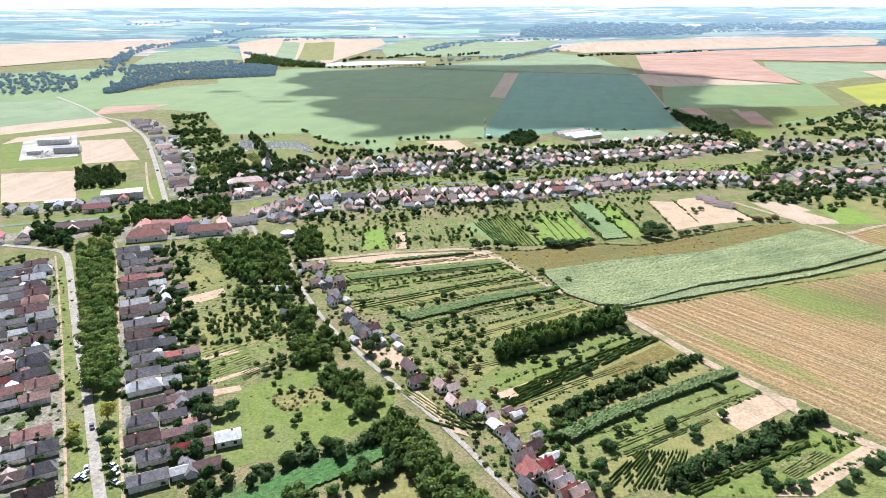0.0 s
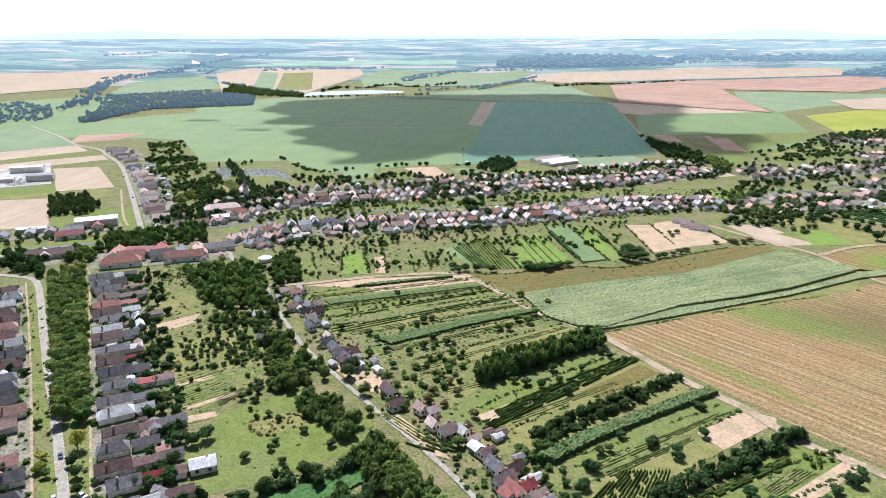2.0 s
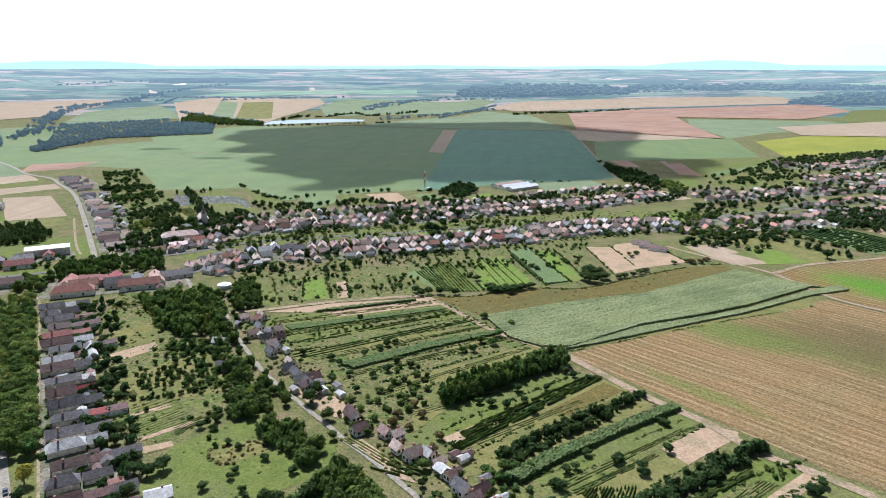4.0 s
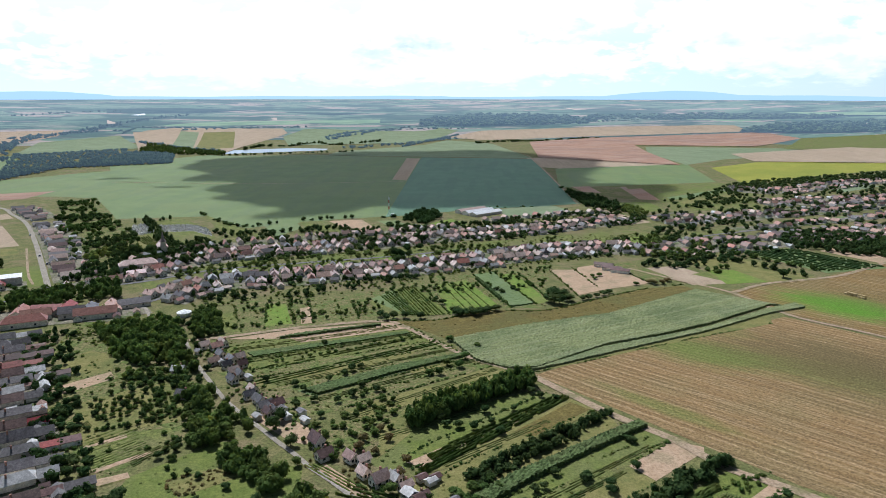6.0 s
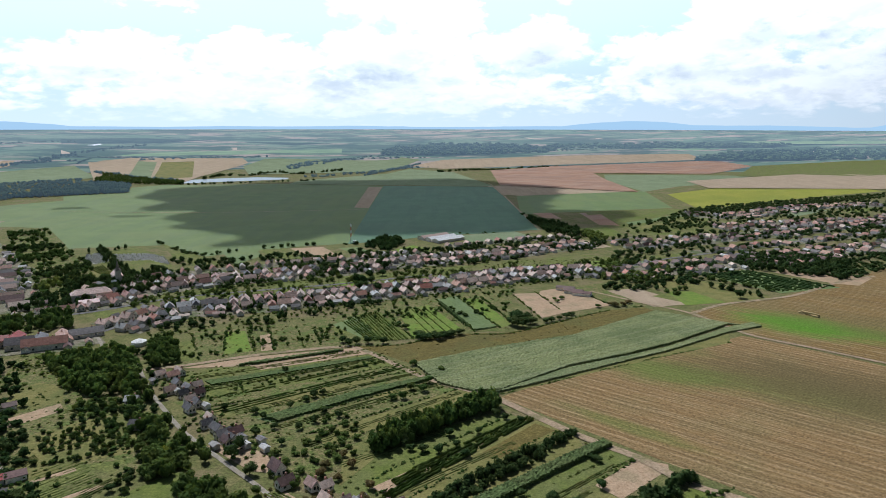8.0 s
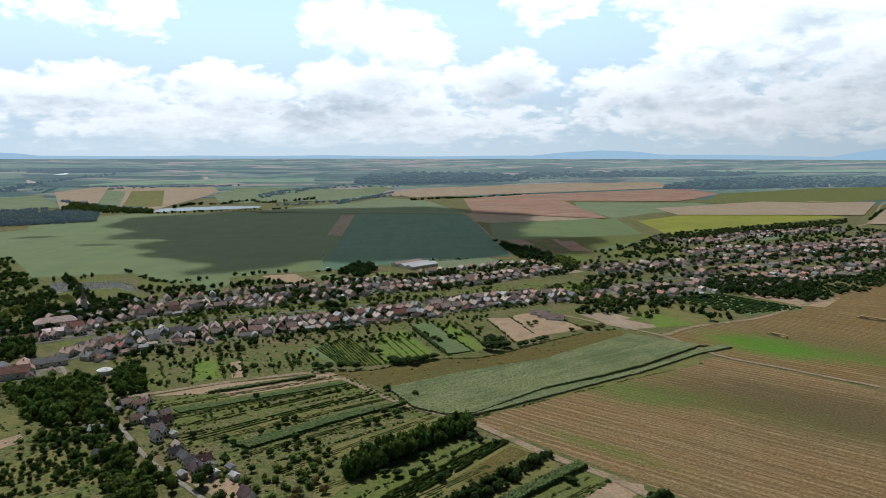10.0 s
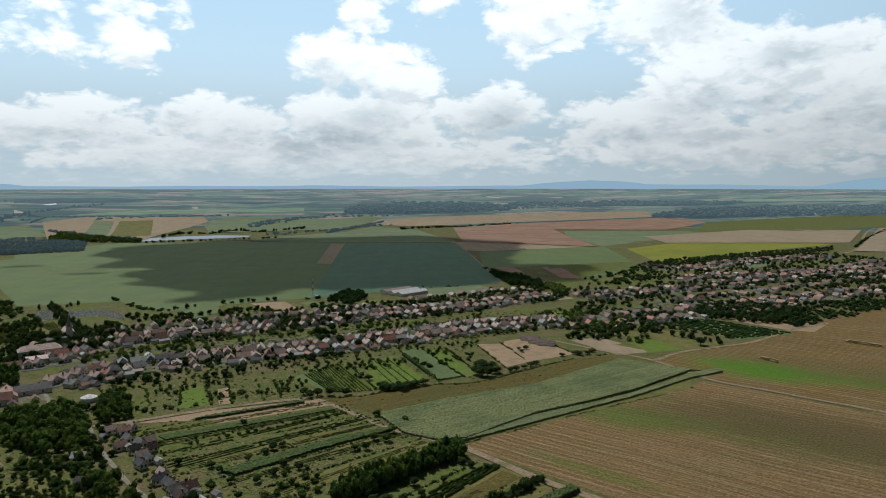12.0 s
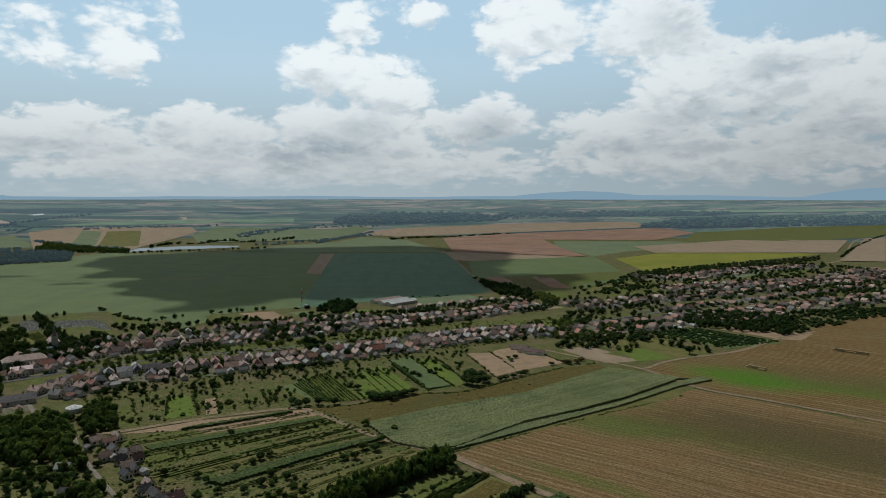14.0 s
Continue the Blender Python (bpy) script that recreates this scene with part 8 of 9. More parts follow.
tree(-2.1, 383.7, 2.0, 2.2, 'leaf', 'bush', label='small fruit tree in a planted row', group='orchard trees')
tree(2.7, 385.0, 1.9, 2.1, 'leaf', 'bush', label='small fruit tree in a planted row', group='orchard trees')
tree(5.9, 391.6, 1.8, 1.9, 'leaf', 'bush', label='small fruit tree in a planted row', group='orchard trees')
tree(7.7, 386.8, 1.9, 2.1, 'leaf', 'bush', label='small fruit tree in a planted row', group='orchard trees')
tree(12.1, 388.1, 2.6, 2.8, 'leaf', 'bush', label='small fruit tree in a planted row', group='orchard trees')
tree(14.3, 394.3, 2.6, 2.8, 'leaf', 'bush', label='small fruit tree in a planted row', group='orchard trees')
tree(16.9, 389.7, 2.5, 2.7, 'leaf', 'bush', label='small fruit tree in a planted row', group='orchard trees')
tree(21.1, 396.2, 1.8, 2.0, 'leaf', 'bush', label='small fruit tree in a planted row', group='orchard trees')
tree(24.2, 392.1, 1.6, 1.8, 'leaf', 'bush', label='small fruit tree in a planted row', group='orchard trees')
tree(26.5, 393.1, 2.4, 2.7, 'leaf', 'bush', label='small fruit tree in a planted row', group='orchard trees')
tree(30.8, 399.3, 2.1, 2.3, 'leaf', 'bush', label='small fruit tree in a planted row', group='orchard trees')
tree(31.8, 394.6, 2.7, 3.0, 'leaf', 'bush', label='small fruit tree in a planted row', group='orchard trees')
tree(36.1, 400.6, 2.1, 2.3, 'leaf', 'bush', label='small fruit tree in a planted row', group='orchard trees')
tree(37.4, 396.4, 2.3, 2.5, 'leaf', 'bush', label='small fruit tree in a planted row', group='orchard trees')
tree(40.5, 402.2, 1.6, 1.7, 'leaf', 'bush', label='small fruit tree in a planted row', group='orchard trees')
tree(43.0, 398.4, 1.8, 2.0, 'leaf', 'bush', label='small fruit tree in a planted row', group='orchard trees')
tree(-70.6, 254.9, 2.8, 2.8, 'leaf', 'bush', label='small fruit tree in a planted row', group='orchard trees')
tree(-73.8, 268.1, 3.4, 3.4, 'leaf', 'bush', label='small fruit tree in a planted row', group='orchard trees')
tree(-77.0, 280.5, 3.1, 3.1, 'leaf', 'bush', label='small fruit tree in a planted row', group='orchard trees')
tree(-74.9, 261.5, 2.6, 2.6, 'leaf', 'bush', label='small fruit tree in a planted row', group='orchard trees')
tree(-79.1, 276.8, 3.2, 3.2, 'leaf', 'bush', label='small fruit tree in a planted row', group='orchard trees')
tree(-83.3, 291.4, 2.8, 2.8, 'leaf', 'bush', label='small fruit tree in a planted row', group='orchard trees')
tree(-127.1, 370.1, 2.8, 3.1, 'leaf_light', 'bush', label='small fruit tree in a planted row', group='orchard trees')
tree(-120.2, 359.4, 3.8, 4.3, 'leaf_light', 'bush', label='small fruit tree in a planted row', group='orchard trees')
tree(-113.7, 348.1, 3.6, 4.0, 'leaf_light', 'bush', label='small fruit tree in a planted row', group='orchard trees')
tree(-120.6, 368.2, 3.5, 4.0, 'leaf_light', 'bush', label='small fruit tree in a planted row', group='orchard trees')
tree(-114.2, 357.9, 3.2, 3.6, 'leaf_light', 'bush', label='small fruit tree in a planted row', group='orchard trees')
tree(-109.1, 347.8, 3.5, 3.9, 'leaf_light', 'bush', label='small fruit tree in a planted row', group='orchard trees')
tree(-114.3, 366.8, 2.9, 3.3, 'leaf_light', 'bush', label='small fruit tree in a planted row', group='orchard trees')
tree(-108.8, 356.7, 3.1, 3.4, 'leaf_light', 'bush', label='small fruit tree in a planted row', group='orchard trees')
tree(-103.1, 346.7, 3.8, 4.3, 'leaf_light', 'bush', label='small fruit tree in a planted row', group='orchard trees')
tree(-102.9, 356.2, 3.3, 3.7, 'leaf_light', 'bush', label='small fruit tree in a planted row', group='orchard trees')
tree(-97.3, 344.8, 2.6, 2.9, 'leaf_light', 'bush', label='small fruit tree in a planted row', group='orchard trees')
tree(-102.8, 365.2, 3.7, 4.1, 'leaf_light', 'bush', label='small fruit tree in a planted row', group='orchard trees')
tree(-97.5, 355.1, 2.7, 3.0, 'leaf_light', 'bush', label='small fruit tree in a planted row', group='orchard trees')
tree(-95.3, 363.3, 3.9, 4.4, 'leaf_light', 'bush', label='small fruit tree in a planted row', group='orchard trees')
tree(-90.6, 352.8, 2.8, 3.1, 'leaf_light', 'bush', label='small fruit tree in a planted row', group='orchard trees')
tree(-86.3, 342.6, 2.4, 2.7, 'leaf_light', 'bush', label='small fruit tree in a planted row', group='orchard trees')

# ---- landmarks and small things ----


def mesh_part(name, build, material, parent, label=""):
    bm = bmesh.new()
    build(bm)
    return part(name, bm, material, parent, label)


def cone(bm, x, y, z0, z1, r0, r1, n=8, turn=0.0):
    a = [bm.verts.new((x + math.cos(turn + k * 2 * math.pi / n) * r0, y + math.sin(turn + k * 2 * math.pi / n) * r0, z0)) for k in range(n)]
    b = [bm.verts.new((x + math.cos(turn + k * 2 * math.pi / n) * r1, y + math.sin(turn + k * 2 * math.pi / n) * r1, z1)) for k in range(n)]
    for k in range(n):
        bm.faces.new((a[k], a[(k + 1) % n], b[(k + 1) % n], b[k]))
    bm.faces.new(a[::-1])
    bm.faces.new(b)


SPIRE = surface("spire_sheet", (0.20, 0.17, 0.15), (0.26, 0.22, 0.19), 0.8)
CREAM = surface("cream_render", (0.58, 0.52, 0.40), (0.66, 0.60, 0.48), 0.6, (0.5, 0.44, 0.34), 0.2, 0.4)
STRAW = surface("straw", (0.40, 0.30, 0.14), (0.50, 0.39, 0.20), 1.5, (0.30, 0.22, 0.11), 0.3, 0.5, bump=0.1, obj_var=0.2)
STONE = surface("grave_stone", (0.42, 0.41, 0.39), (0.56, 0.55, 0.53), 0.8, island=0.5)
CANVAS = surface("white_canvas", (0.72, 0.72, 0.70), (0.80, 0.80, 0.78), 0.5)
RED_PAINT = surface("red_paint", (0.50, 0.05, 0.04), (0.55, 0.07, 0.05), 0.8)
RUBBER = surface("tyre_rubber", (0.02, 0.02, 0.02), (0.03, 0.03, 0.03), 2.0)
CAR_PAINT = [surface("car_" + n, a, b, 1.0, rough=0.3) for n, a, b in (("white", (0.72, 0.72, 0.72), (0.78, 0.78, 0.78)), ("silver", (0.40, 0.41, 0.42), (0.46, 0.47, 0.48)), ("dark_blue", (0.03, 0.04, 0.08), (0.04, 0.05, 0.10)))]


def church(x, y, angle):
    top = new("church")
    top.matrix_basis = pose(x, y, 0, 0, 0, angle)
    tagged(top, "cream village church with a pointed steeple and tiled roof", "church")
    part("nave", gable_walls(18, 9, 6.5, 4.5), CREAM, top)
    part("roof", gable_roof(18, 9, 6.5, 4.5), ROOFS[1], top, "faded tiled roof")
    tower = mesh_part("tower", lambda bm: box(bm, -12.5, -2.4, 0, -8.2, 2.4, 13), CREAM, top)
    mesh_part("cornice", lambda bm: box(bm, -12.8, -2.7, 12.6, -7.9, 2.7, 13.1), CREAM, tower)
    mesh_part("spire", lambda bm: (cone(bm, -10.35, 0, 13.1, 15.2, 3.3, 1.6, 8, 0.39), cone(bm, -10.35, 0, 15.2, 23, 1.6, 0.05, 8, 0.39)), SPIRE, tower, "dark sheet metal spire")
    for sy in (-1, 1):
        mesh_part("louvre", lambda bm: box(bm, -10.9, sy * 2.4 - 0.05, 9.2, -9.8, sy * 2.4 + 0.05, 11.4), GLASS_DARK, tower)
        for k in range(4):
            mesh_part("window", lambda bm: box(bm, -5.5 + 4 * k, sy * 4.5 - 0.06, 2.5, -4.4 + 4 * k, sy * 4.5 + 0.06, 5.2), GLASS_DARK, top)
    return top


def strut(bm, a, b, r):
    a, b = Vector(a), Vector(b)
    d = (b - a).normalized()
    u = d.orthogonal().normalized() * r
    v = d.cross(u)
    ring = [[bm.verts.new(p + u * c + v * s) for c, s in ((1, 0), (0, 1), (-1, 0), (0, -1))] for p in (a, b)]
    for k in range(4):
        bm.faces.new((ring[0][k], ring[0][(k + 1) % 4], ring[1][(k + 1) % 4], ring[1][k]))


def radio_mast(x, y):
    top = new("radio_mast")
    top.location = (x, y, 0)
    tagged(top, "slim lattice radio mast with red and white bands", "mast")
    legs = [(math.cos(k * 2.094), math.sin(k * 2.094)) for k in range(3)]
    for j in range(6):
        z0, z1 = j * 4.0, (j + 1) * 4.0
        r0, r1 = 1.3 - 0.15 * j, 1.3 - 0.15 * (j + 1)

        def section(bm):
            for k in range(3):
                (a, b), (c, d) = legs[k], legs[(k + 1) % 3]
                strut(bm, (a * r0, b * r0, z0), (a * r1, b * r1, z1), 0.16)
                strut(bm, (a * r0, b * r0, z0), (c * r1, d * r1, z1), 0.09)
                strut(bm, (a * r1, b * r1, z1), (c * r1, d * r1, z1), 0.09)
        mesh_part("lattice_section", section, RED_PAINT if j in (2, 4) else WHITE, top, "red section" if j in (2, 4) else "white section")
    mesh_part("antenna", lambda bm: [box(bm, c * 0.7 - 0.25, s * 0.7 - 0.25, 20.5, c * 0.7 + 0.25, s * 0.7 + 0.25, 23.2) for c, s in legs], WHITE, top)
    mesh_part("hut", lambda bm: box(bm, 2.5, -2, 0, 6.5, 1.5, 2.6), WHITE, top, "small white equipment hut")
    return top


def straw_stack(a, b):
    a, b = Vector((*a, 0)), Vector((*b, 0))
    n = max(4, int((b - a).length / 2.3))
    way = (b - a).normalized()
    top = new("straw_stack")
    top.matrix_basis = pose(a.x, a.y, 0, 0, 0, math.degrees(math.atan2(way.y, way.x)))
    tagged(top, "long stack of yellow straw bales on the stubble", "straw stack", "straw stacks")
    bm = bmesh.new()
    box(bm, -1.1, -0.6, -0.6, 1.1, 0.6, 0.6)
    bmesh.ops.bevel(bm, geom=bm.edges[:], offset=0.1, segments=1, affect="EDGES")
    bale = from_bm("bale", bm, STRAW)
    r = random.Random(8)
    for k in range(n):
        for row in (-0.62, 0.62):
            for lift in (0.6, 1.82):
                if lift > 1 and r.random() < 0.25:
                    continue
                o = part("bale", bale, None, top)
                o.location, o.rotation_euler = (k * 2.3 + r.uniform(-0.05, 0.05), row, lift), (0, 0, r.uniform(-0.04, 0.04))
    return top


def gravestones(poly, n):
    r = random.Random(n)
    bm = bmesh.new()
    made = 0
    for x, y in scatter(poly, 2.2, r):
        h = r.uniform(0.7, 1.4)
        box(bm, x - 0.5, y - 0.12, 0, x + 0.5, y + 0.12, h)
        box(bm, x - 0.55, y - 2.0, 0, x + 0.55, y - 0.12, 0.3)
        made += 1
        if made >= n:
            break
    return tagged(new("gravestones", from_bm("gravestones", bm, STONE)), "rows of pale gravestones in the churchyard", "gravestones", kind="stuff")


car_cache = {}


def car(x, y, angle, paint):
    text = ("white", "silver", "dark blue")[paint] + " car parked beside the village street"
    if paint in car_cache:
        return tagged(copy_thing(car_cache[paint], pose(x, y, 0.25, 0, 0, angle)), text, "car", "parked cars")
    top = new("car")
    top.matrix_basis = pose(x, y, 0.25, 0, 0, angle)
    car_cache[paint] = tagged(top, text, "car", "parked cars")

    def shell(bm):
        box(bm, -2.1, -0.87, 0.3, 2.1, 0.87, 0.88)
        bmesh.ops.bevel(bm, geom=bm.edges[:], offset=0.14, segments=2, affect="EDGES")

    def cabin(bm):
        lo = [bm.verts.new(c) for c in ((-1.7, -0.8, 0.86), (1.1, -0.8, 0.86), (1.1, 0.8, 0.86), (-1.7, 0.8, 0.86))]
        hi = [bm.verts.new(c) for c in ((-1.3, -0.64, 1.4), (0.35, -0.64, 1.4), (0.35, 0.64, 1.4), (-1.3, 0.64, 1.4))]
        for k in range(4):
            bm.faces.new((lo[k], lo[(k + 1) % 4], hi[(k + 1) % 4], hi[k]))
        bm.faces.new(hi)
    mesh_part("body", shell, CAR_PAINT[paint], top)
    mesh_part("window_band", cabin, GLASS_DARK, top, "dark glass")
    mesh_part("roof", lambda bm: box(bm, -1.32, -0.66, 1.39, 0.37, 0.66, 1.44), CAR_PAINT[paint], top)
    for wx in (-1.3, 1.3):
        for wy in (-0.8, 0.8):
            bm = bmesh.new()
            bmesh.ops.create_cone(bm, cap_ends=True, segments=14, radius1=0.32, radius2=0.32, depth=0.22)
            o = part("wheel", bm, RUBBER, top, "black tyre")
            o.matrix_basis = pose(wx, wy, 0.32, 90, 0, 0)
    return top


def round_tent(x, y):
    top = new("party_tent")
    top.location = (x, y, 0)
    tagged(top, "white canvas tent with a pointed top beside the houses", "tent")
    mesh_part("canopy", lambda bm: cone(bm, 0, 0, 2.6, 4.4, 5.0, 0.3, 10), CANVAS, top)
    mesh_part("side_wall", lambda bm: cone(bm, 0, 0, 0, 2.6, 4.8, 5.0, 10), CANVAS, top)
    return top


def rubble(poly, n):
    r = random.Random(3)
    bm = bmesh.new()
    for x, y in scatter(poly, 5.0, r):
        cone(bm, x, y, 0, r.uniform(0.8, 2.4), r.uniform(2, 4), 0.4, 7, r.uniform(0, 3))
    return tagged(new("gravel_heaps", from_bm("gravel_heaps", bm, M["gravel"])), "heaps of gravel and rubble in the works yard", "heaps", kind="stuff")

# ---- cottages along the lane and other single buildings ----
house(-15.8, 272.1, -56, 6.5, 5, 3.6, 3.2, 6, False, 'tall brown-roofed cottage with a reddish gable', 'cottages along the lane', 'cottage', plain=False)
house(-12.3, 261.0, 34, 6.5, 5, 2.6, 2.2, 6, False, '', 'cottages along the lane', 'cottage', plain=False)
house(-1.3, 257.5, -56, 5.5, 4.5, 2.6, 2.2, 1, False, '', 'cottages along the lane', 'cottage', plain=False)
house(3.5, 255.4, 34, 5.5, 4, 2.4, 1.8, 1, False, '', 'cottages along the lane', 'cottage', plain=False)
house(3.5, 245.0, -56, 5, 4, 2.6, 2.4, 1, False, '', 'cottages along the lane', 'cottage', plain=False)
house(9.4, 239.2, 34, 7, 5, 2.8, 2.8, 1, False, 'cottage with a faded pink tiled roof', 'cottages along the lane', 'cottage', plain=False)
house(15.5, 239.2, -56, 5, 4, 2.6, 2, 5, False, '', 'cottages along the lane', 'cottage', plain=False)
house(19.1, 233.4, 34, 5.5, 3.5, 2.4, 1.6, 1, False, '', 'cottages along the lane', 'cottage', plain=False)
house(20.1, 228.3, -56, 5, 4.5, 2.4, 1.2, 5, False, 'small white shed with a pale sheet roof', 'cottages along the lane', 'shed', plain=True)
house(24.0, 225.0, 34, 6.5, 4, 2.5, 1.4, 6, False, '', 'cottages along the lane', 'cottage', plain=False)
house(26.4, 215.4, -56, 7, 5, 3, 2.8, 2, False, 'cottage with a pale grey slate roof', 'cottages along the lane', 'cottage', plain=False)
house(33.2, 214.2, 34, 6.5, 4, 2.6, 2.2, 6, False, '', 'cottages along the lane', 'cottage', plain=False)
house(28.4, 206.6, 34, 8, 5, 3, 3, 1, False, 'cottage with a broad faded pink tiled roof', 'cottages along the lane', 'cottage', plain=False)
house(31.7, 201.4, -56, 7, 4.5, 3, 2.6, 3, False, 'cottage with a bright red metal roof', 'cottages along the lane', 'cottage', plain=False)
house(36.4, 203.8, 34, 5.5, 4, 2.6, 2, 3, False, 'low wing with a red metal roof', 'cottages along the lane', 'cottage', plain=False)
house(28.5, 199.7, -56, 5, 4, 2.4, 1.4, 3, False, '', 'cottages along the lane', 'shed', plain=True)
house(38.9, 197.0, 34, 7, 5, 2.8, 2.6, 1, False, '', 'cottages along the lane', 'cottage', plain=False)
house(41.3, 193.6, 34, 6.5, 5, 2.8, 2.4, 5, False, '', 'cottages along the lane', 'cottage', plain=False)
house(45.2, 188.3, 34, 7, 5, 2.8, 2.6, 1, False, '', 'cottages along the lane', 'cottage', plain=False)
house(47.3, 184.6, 34, 5.5, 4, 2.6, 2.2, 4, False, '', 'cottages along the lane', 'cottage', plain=False)
house(29.0, 192.1, -56, 6.5, 4, 2.6, 2.2, 2, False, '', 'cottages along the lane', 'cottage', plain=False)
house(41.9, 188.3, 34, 7, 5, 2.8, 2.6, 4, False, 'cottage with a light orange roof', 'cottages along the lane', 'cottage', plain=False)
house(35.8, 221.5, 34, 4, 3, 2.1, 0.7, 2, False, 'small garden shed with a flat sloping roof', 'garden sheds', 'shed', plain=True)
house(25.8, 238.8, 34, 4, 3, 2.1, 0.7, 6, False, 'small garden shed with a flat sloping roof', 'garden sheds', 'shed', plain=True)
house(29.2, 235.9, 34, 4, 3, 2.1, 0.7, 5, False, 'small garden shed with a flat sloping roof', 'garden sheds', 'shed', plain=True)
house(31.2, 238.3, 34, 4, 3, 2.1, 0.7, 6, False, 'small garden shed with a flat sloping roof', 'garden sheds', 'shed', plain=True)
house(37.6, 207.9, 34, 4, 3, 2.1, 0.7, 5, False, 'small garden shed with a flat sloping roof', 'garden sheds', 'shed', plain=True)
house(40.8, 209.1, 34, 4, 3, 2.1, 0.7, 5, False, 'small garden shed with a flat sloping roof', 'garden sheds', 'shed', plain=True)
house(16.9, 243.9, 34, 4, 3, 2.1, 0.7, 2, False, 'small garden shed with a flat sloping roof', 'garden sheds', 'shed', plain=True)
house(-79.1, 395.4, 34, 6.5, 5, 2.6, 2, 0, False, '', 'cottages along the lane', 'cottage', plain=False)
house(-74.3, 382.5, -56, 5.5, 4, 2.6, 2, 2, False, '', 'cottages along the lane', 'cottage', plain=False)
house(-76.4, 371.9, 34, 5.5, 4, 2.6, 2, 0, False, '', 'cottages along the lane', 'cottage', plain=False)
house(-67.0, 373.7, -56, 6.5, 4.5, 2.6, 2, 2, False, '', 'cottages along the lane', 'cottage', plain=False)
house(-63.5, 356.3, 34, 5.5, 4, 2.6, 2, 1, False, '', 'cottages along the lane', 'cottage', plain=False)
house(-62.1, 345.5, -56, 6.5, 4, 2.6, 2, 2, False, '', 'cottages along the lane', 'cottage', plain=False)
house(-62.8, 376.4, 34, 5, 4, 2.6, 2, 1, False, '', 'cottages along the lane', 'cottage', plain=False)
house(-50.1, 331.0, -56, 5.5, 4, 2.6, 2, 1, False, '', 'cottages along the lane', 'cottage', plain=False)
house(-45.3, 318.2, -56, 7, 4.5, 2.6, 2, 2, False, '', 'cottages along the lane', 'cottage', plain=False)
house(-41.8, 311.2, 34, 7, 5, 2.6, 2, 2, False, '', 'cottages along the lane', 'cottage', plain=False)
house(-37.8, 306.2, -56, 7, 4.5, 2.6, 2, 2, False, '', 'cottages along the lane', 'cottage', plain=False)
house(-36.6, 312.5, 34, 6.5, 5, 2.6, 2, 6, False, '', 'cottages along the lane', 'cottage', plain=False)
house(-39.5, 303.8, -56, 5, 3.5, 2.6, 2, 6, False, '', 'cottages along the lane', 'cottage', plain=False)
house(-50.9, 324.2, 34, 5, 3.5, 2.6, 2, 2, False, '', 'cottages along the lane', 'cottage', plain=False)
house(-83.4, 329.5, -20, 6.5, 5, 2.6, 2, 2, False, '', 'cottages along the lane', 'cottage', plain=False)
house(-93.0, 361.8, -10, 6.5, 5, 2.6, 2, 5, False, '', 'cottages along the lane', 'cottage', plain=False)
house(-86.3, 398.2, 34, 5.5, 4, 2.6, 2, 1, False, '', 'cottages along the lane', 'cottage', plain=False)
house(-76.2, 401.2, -56, 7, 4, 2.6, 2, 1, False, '', 'cottages along the lane', 'cottage', plain=False)
house(-68.3, 365.2, 34, 5, 3, 2.6, 2, 2, False, '', 'cottages along the lane', 'cottage', plain=False)
house(-60.1, 365.3, 34, 5, 3.5, 2.6, 2, 6, False, '', 'cottages along the lane', 'cottage', plain=False)
house(-59.3, 351.7, -56, 5, 3.5, 2.6, 2, 2, False, '', 'cottages along the lane', 'cottage', plain=False)
house(-24.1, 303.0, -56, 4, 3, 2.1, 0.7, 2, False, 'small garden shed with a flat sloping roof', 'garden sheds', 'shed', plain=True)
house(-22.0, 294.3, -56, 4, 3, 2.1, 0.7, 5, False, 'small garden shed with a flat sloping roof', 'garden sheds', 'shed', plain=True)
house(-30.7, 299.5, -56, 4, 3, 2.1, 0.7, 5, False, 'small garden shed with a flat sloping roof', 'garden sheds', 'shed', plain=True)
house(-32.9, 307.2, -56, 4, 3, 2.1, 0.7, 2, False, 'small garden shed with a flat sloping roof', 'garden sheds', 'shed', plain=True)
house(-88.2, 389.8, -56, 4, 3, 2.1, 0.7, 2, False, 'small garden shed with a flat sloping roof', 'garden sheds', 'shed', plain=True)
house(-54.4, 348.1, -56, 4, 3, 2.1, 0.7, 5, False, 'small garden shed with a flat sloping roof', 'garden sheds', 'shed', plain=True)
house(-44.3, 301.1, -56, 4, 3, 2.1, 0.7, 5, False, 'small garden shed with a flat sloping roof', 'garden sheds', 'shed', plain=True)
house(-72.9, 372.1, -56, 4, 3, 2.1, 0.7, 5, False, 'small garden shed with a flat sloping roof', 'garden sheds', 'shed', plain=True)
house(-82.8, 220.4, 20, 9, 7, 3, 1.6, 5, False, 'house with a pale sheet metal roof in the meadow', 'cottages along the lane', 'house', plain=False)
house(-210.3, 455.8, 17, 26, 9, 4, 3.5, 4, True, 'long school building with a pale red roof', '', 'school', plain=False)
house(-208.2, 468.6, 17, 18, 8, 4, 3.5, 4, False, 'wing with a pale red roof', '', 'school', plain=False)
house(-170.2, 467.5, 14, 26, 9, 4, 3.6, 4, False, 'long building with a pink tiled roof', '', 'school', plain=False)
house(-186.7, 471.3, 14, 16, 9, 4, 3.6, 2, False, 'village house with a grey slate roof', '', 'house', plain=False)
house(-274.6, 563.3, 22, 32, 14, 6, 1, 7, False, 'long hall with a pale sheet roof and glazed front', '', 'hall', plain=True)
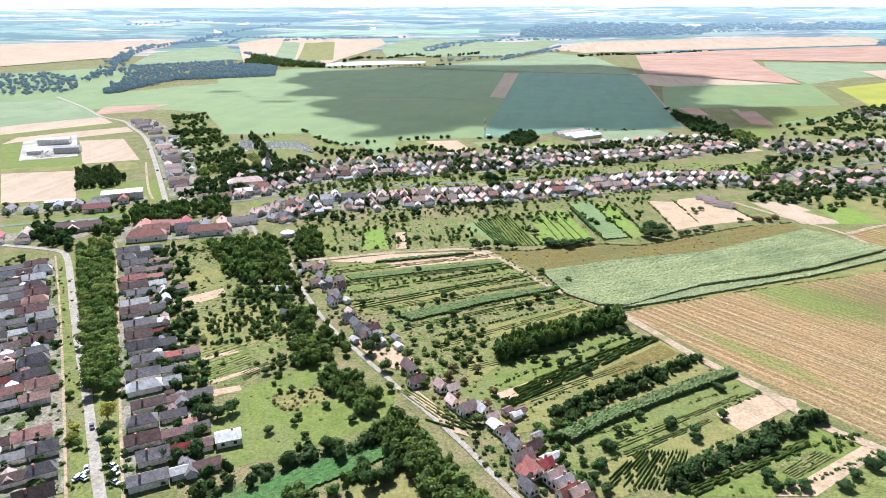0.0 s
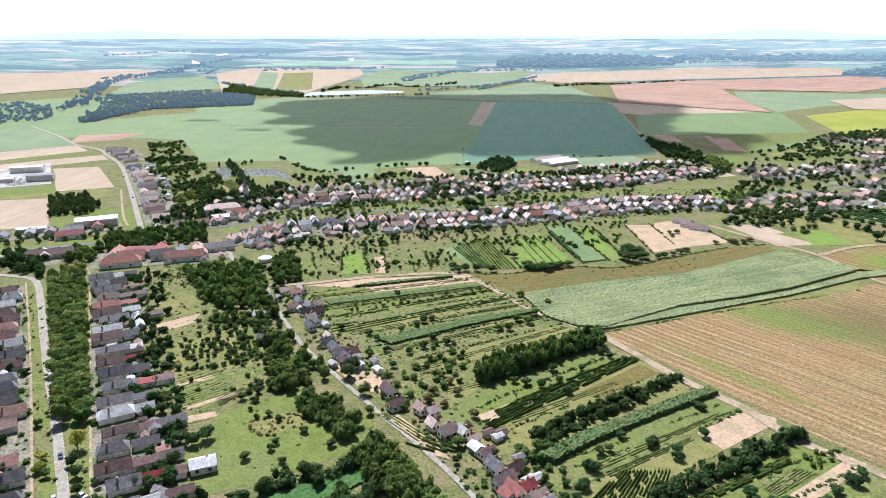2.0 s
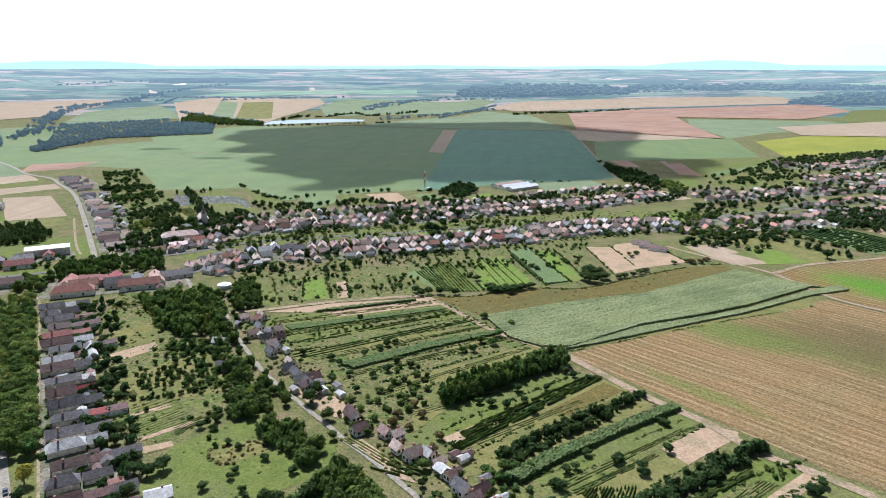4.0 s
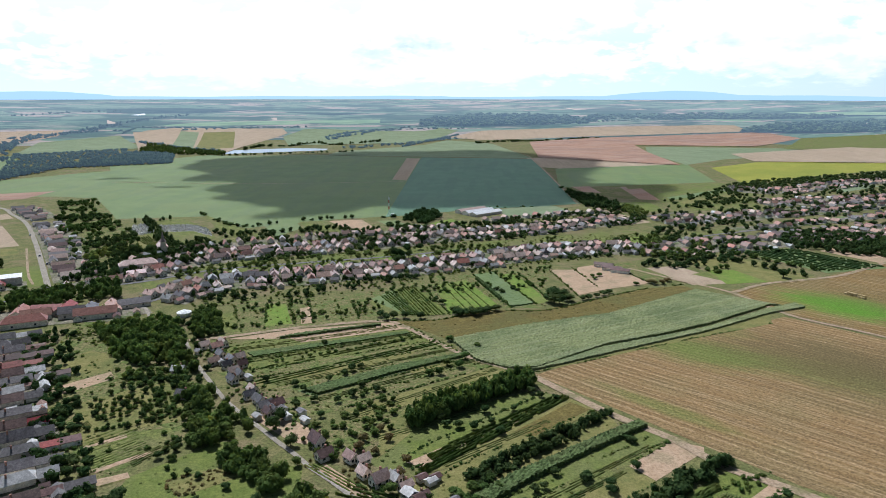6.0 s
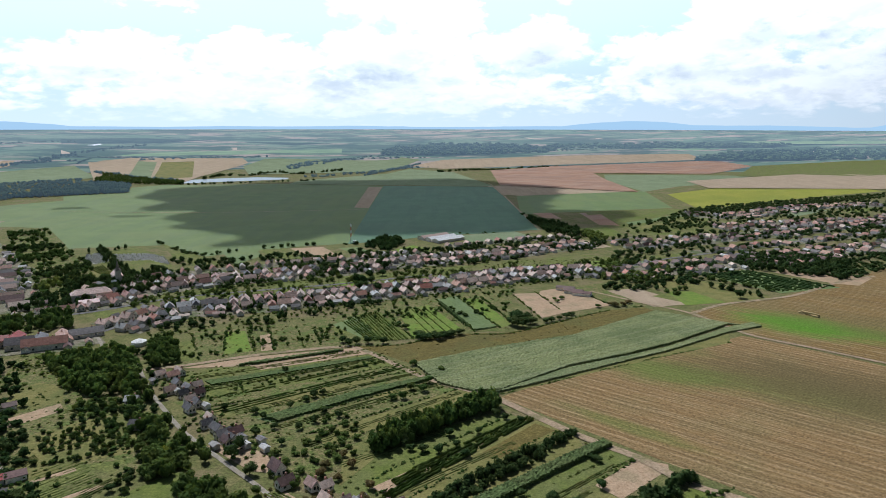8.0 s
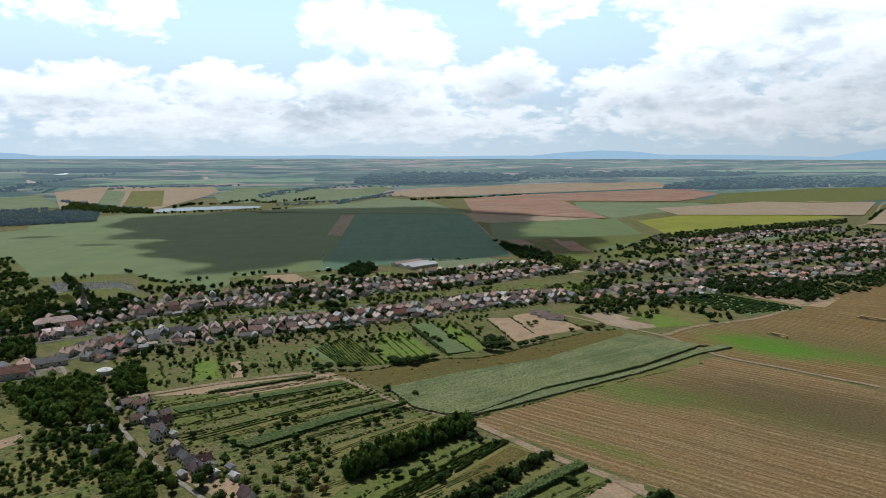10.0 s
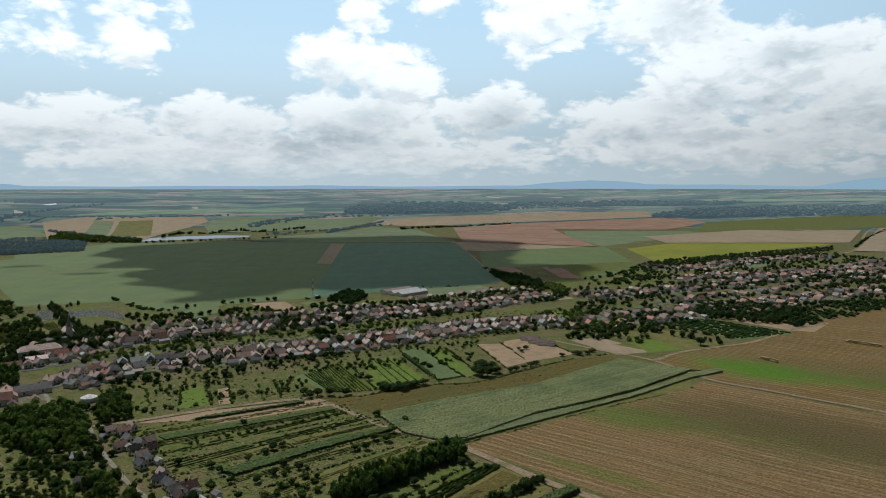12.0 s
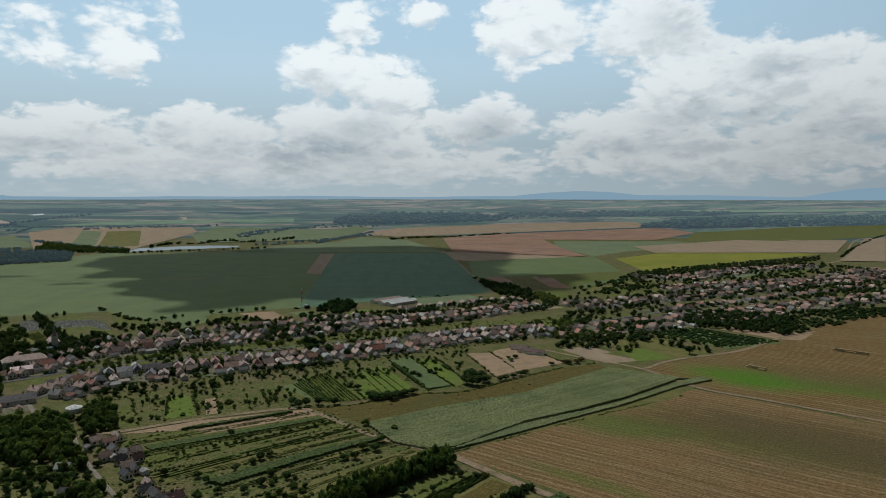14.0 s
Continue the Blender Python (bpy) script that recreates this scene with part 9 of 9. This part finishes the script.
house(-317.8, 543.6, 15, 22, 7, 3.5, 1, 5, False, 'low hall with a pale sheet roof', '', 'hall', plain=True)
house(-268.6, 477.1, 16, 30, 9, 3.5, 3, 6, False, 'long brown-roofed building with a small gable', '', 'house', plain=False)
house(-278.6, 525.6, 18, 20, 9, 3.5, 3, 3, False, 'house with a long red roof', '', 'house', plain=False)
house(-179.0, 598.3, 22, 30, 11, 6, 3.5, 1, True, 'large village hall with a pale tiled roof', '', 'hall', plain=False)
house(-173.9, 573.5, 22, 14, 9, 4, 2, 3, False, 'village shop with a red roof', '', 'house', plain=False)
house(-459.4, 799.4, 14, 34, 12, 6, 1.2, 7, False, 'white works hall in the yard', '', 'hall', plain=True)
house(-418.8, 750.8, 14, 26, 12, 6, 1, 2, False, 'open works shed in the yard', '', 'hall', plain=True)
house(-450.5, 741.7, 14, 14, 8, 4, 1, 7, False, 'small works building in the yard', '', 'hall', plain=True)
house(172.3, 826.0, 31, 44, 12, 3.2, 2.2, 7, False, 'long white greenhouse hall behind the village', 'greenhouse halls', 'greenhouse_hall', plain=True)
house(165.0, 838.0, 31, 44, 12, 3.2, 2.2, 7, False, 'long white greenhouse hall behind the village', 'greenhouse halls', 'greenhouse_hall', plain=True)
house(157.7, 850.0, 31, 44, 12, 3.2, 2.2, 1, False, 'long hall with a faded pink roof', 'greenhouse halls', 'greenhouse_hall', plain=True)
house(224.1, 541.2, -35, 16, 6, 2.6, 1.2, 6, False, 'long low farm shed', 'farm sheds', 'shed', plain=True)
house(228.0, 533.0, -35, 16, 6, 2.6, 1.2, 6, False, 'long low farm shed', 'farm sheds', 'shed', plain=True)
house(221.4, 553.1, -35, 16, 6, 2.6, 1.2, 6, False, 'long low farm shed', 'farm sheds', 'shed', plain=True)
church(-175.0, 663.0, 110)
radio_mast(51.1, 833.6)
straw_stack((373, 448), (379, 431))
straw_stack((487, 478), (500, 453))
gravestones([(-235, 766), (-244, 812), (-232, 819), (-208, 766), (-218, 754)], 260)
gravestones([(-215, 805), (-197, 830), (-156, 780), (-142, 737), (-170, 767), (-199, 766)], 420)
car(-129.9, 199.9, 60, 0)
car(-128.1, 198.7, 150, 0)
car(-120.3, 205.3, -30, 0)
car(-118.1, 201.8, -30, 0)
car(-115.6, 196.4, -30, 0)
car(-129.9, 198.7, 60, 1)
car(-129.4, 203.7, -60, 1)
car(-140.0, 229.6, -60, 2)
car(-264.3, 628.0, 115, 2)
car(-335.0, 764.7, 115, 1)
car(-284.1, 661.8, 115, 2)
round_tent(-112.2, 463.9)
rubble([(-456, 733), (-457, 751), (-438, 757), (-422, 734), (-437, 717)], 60)
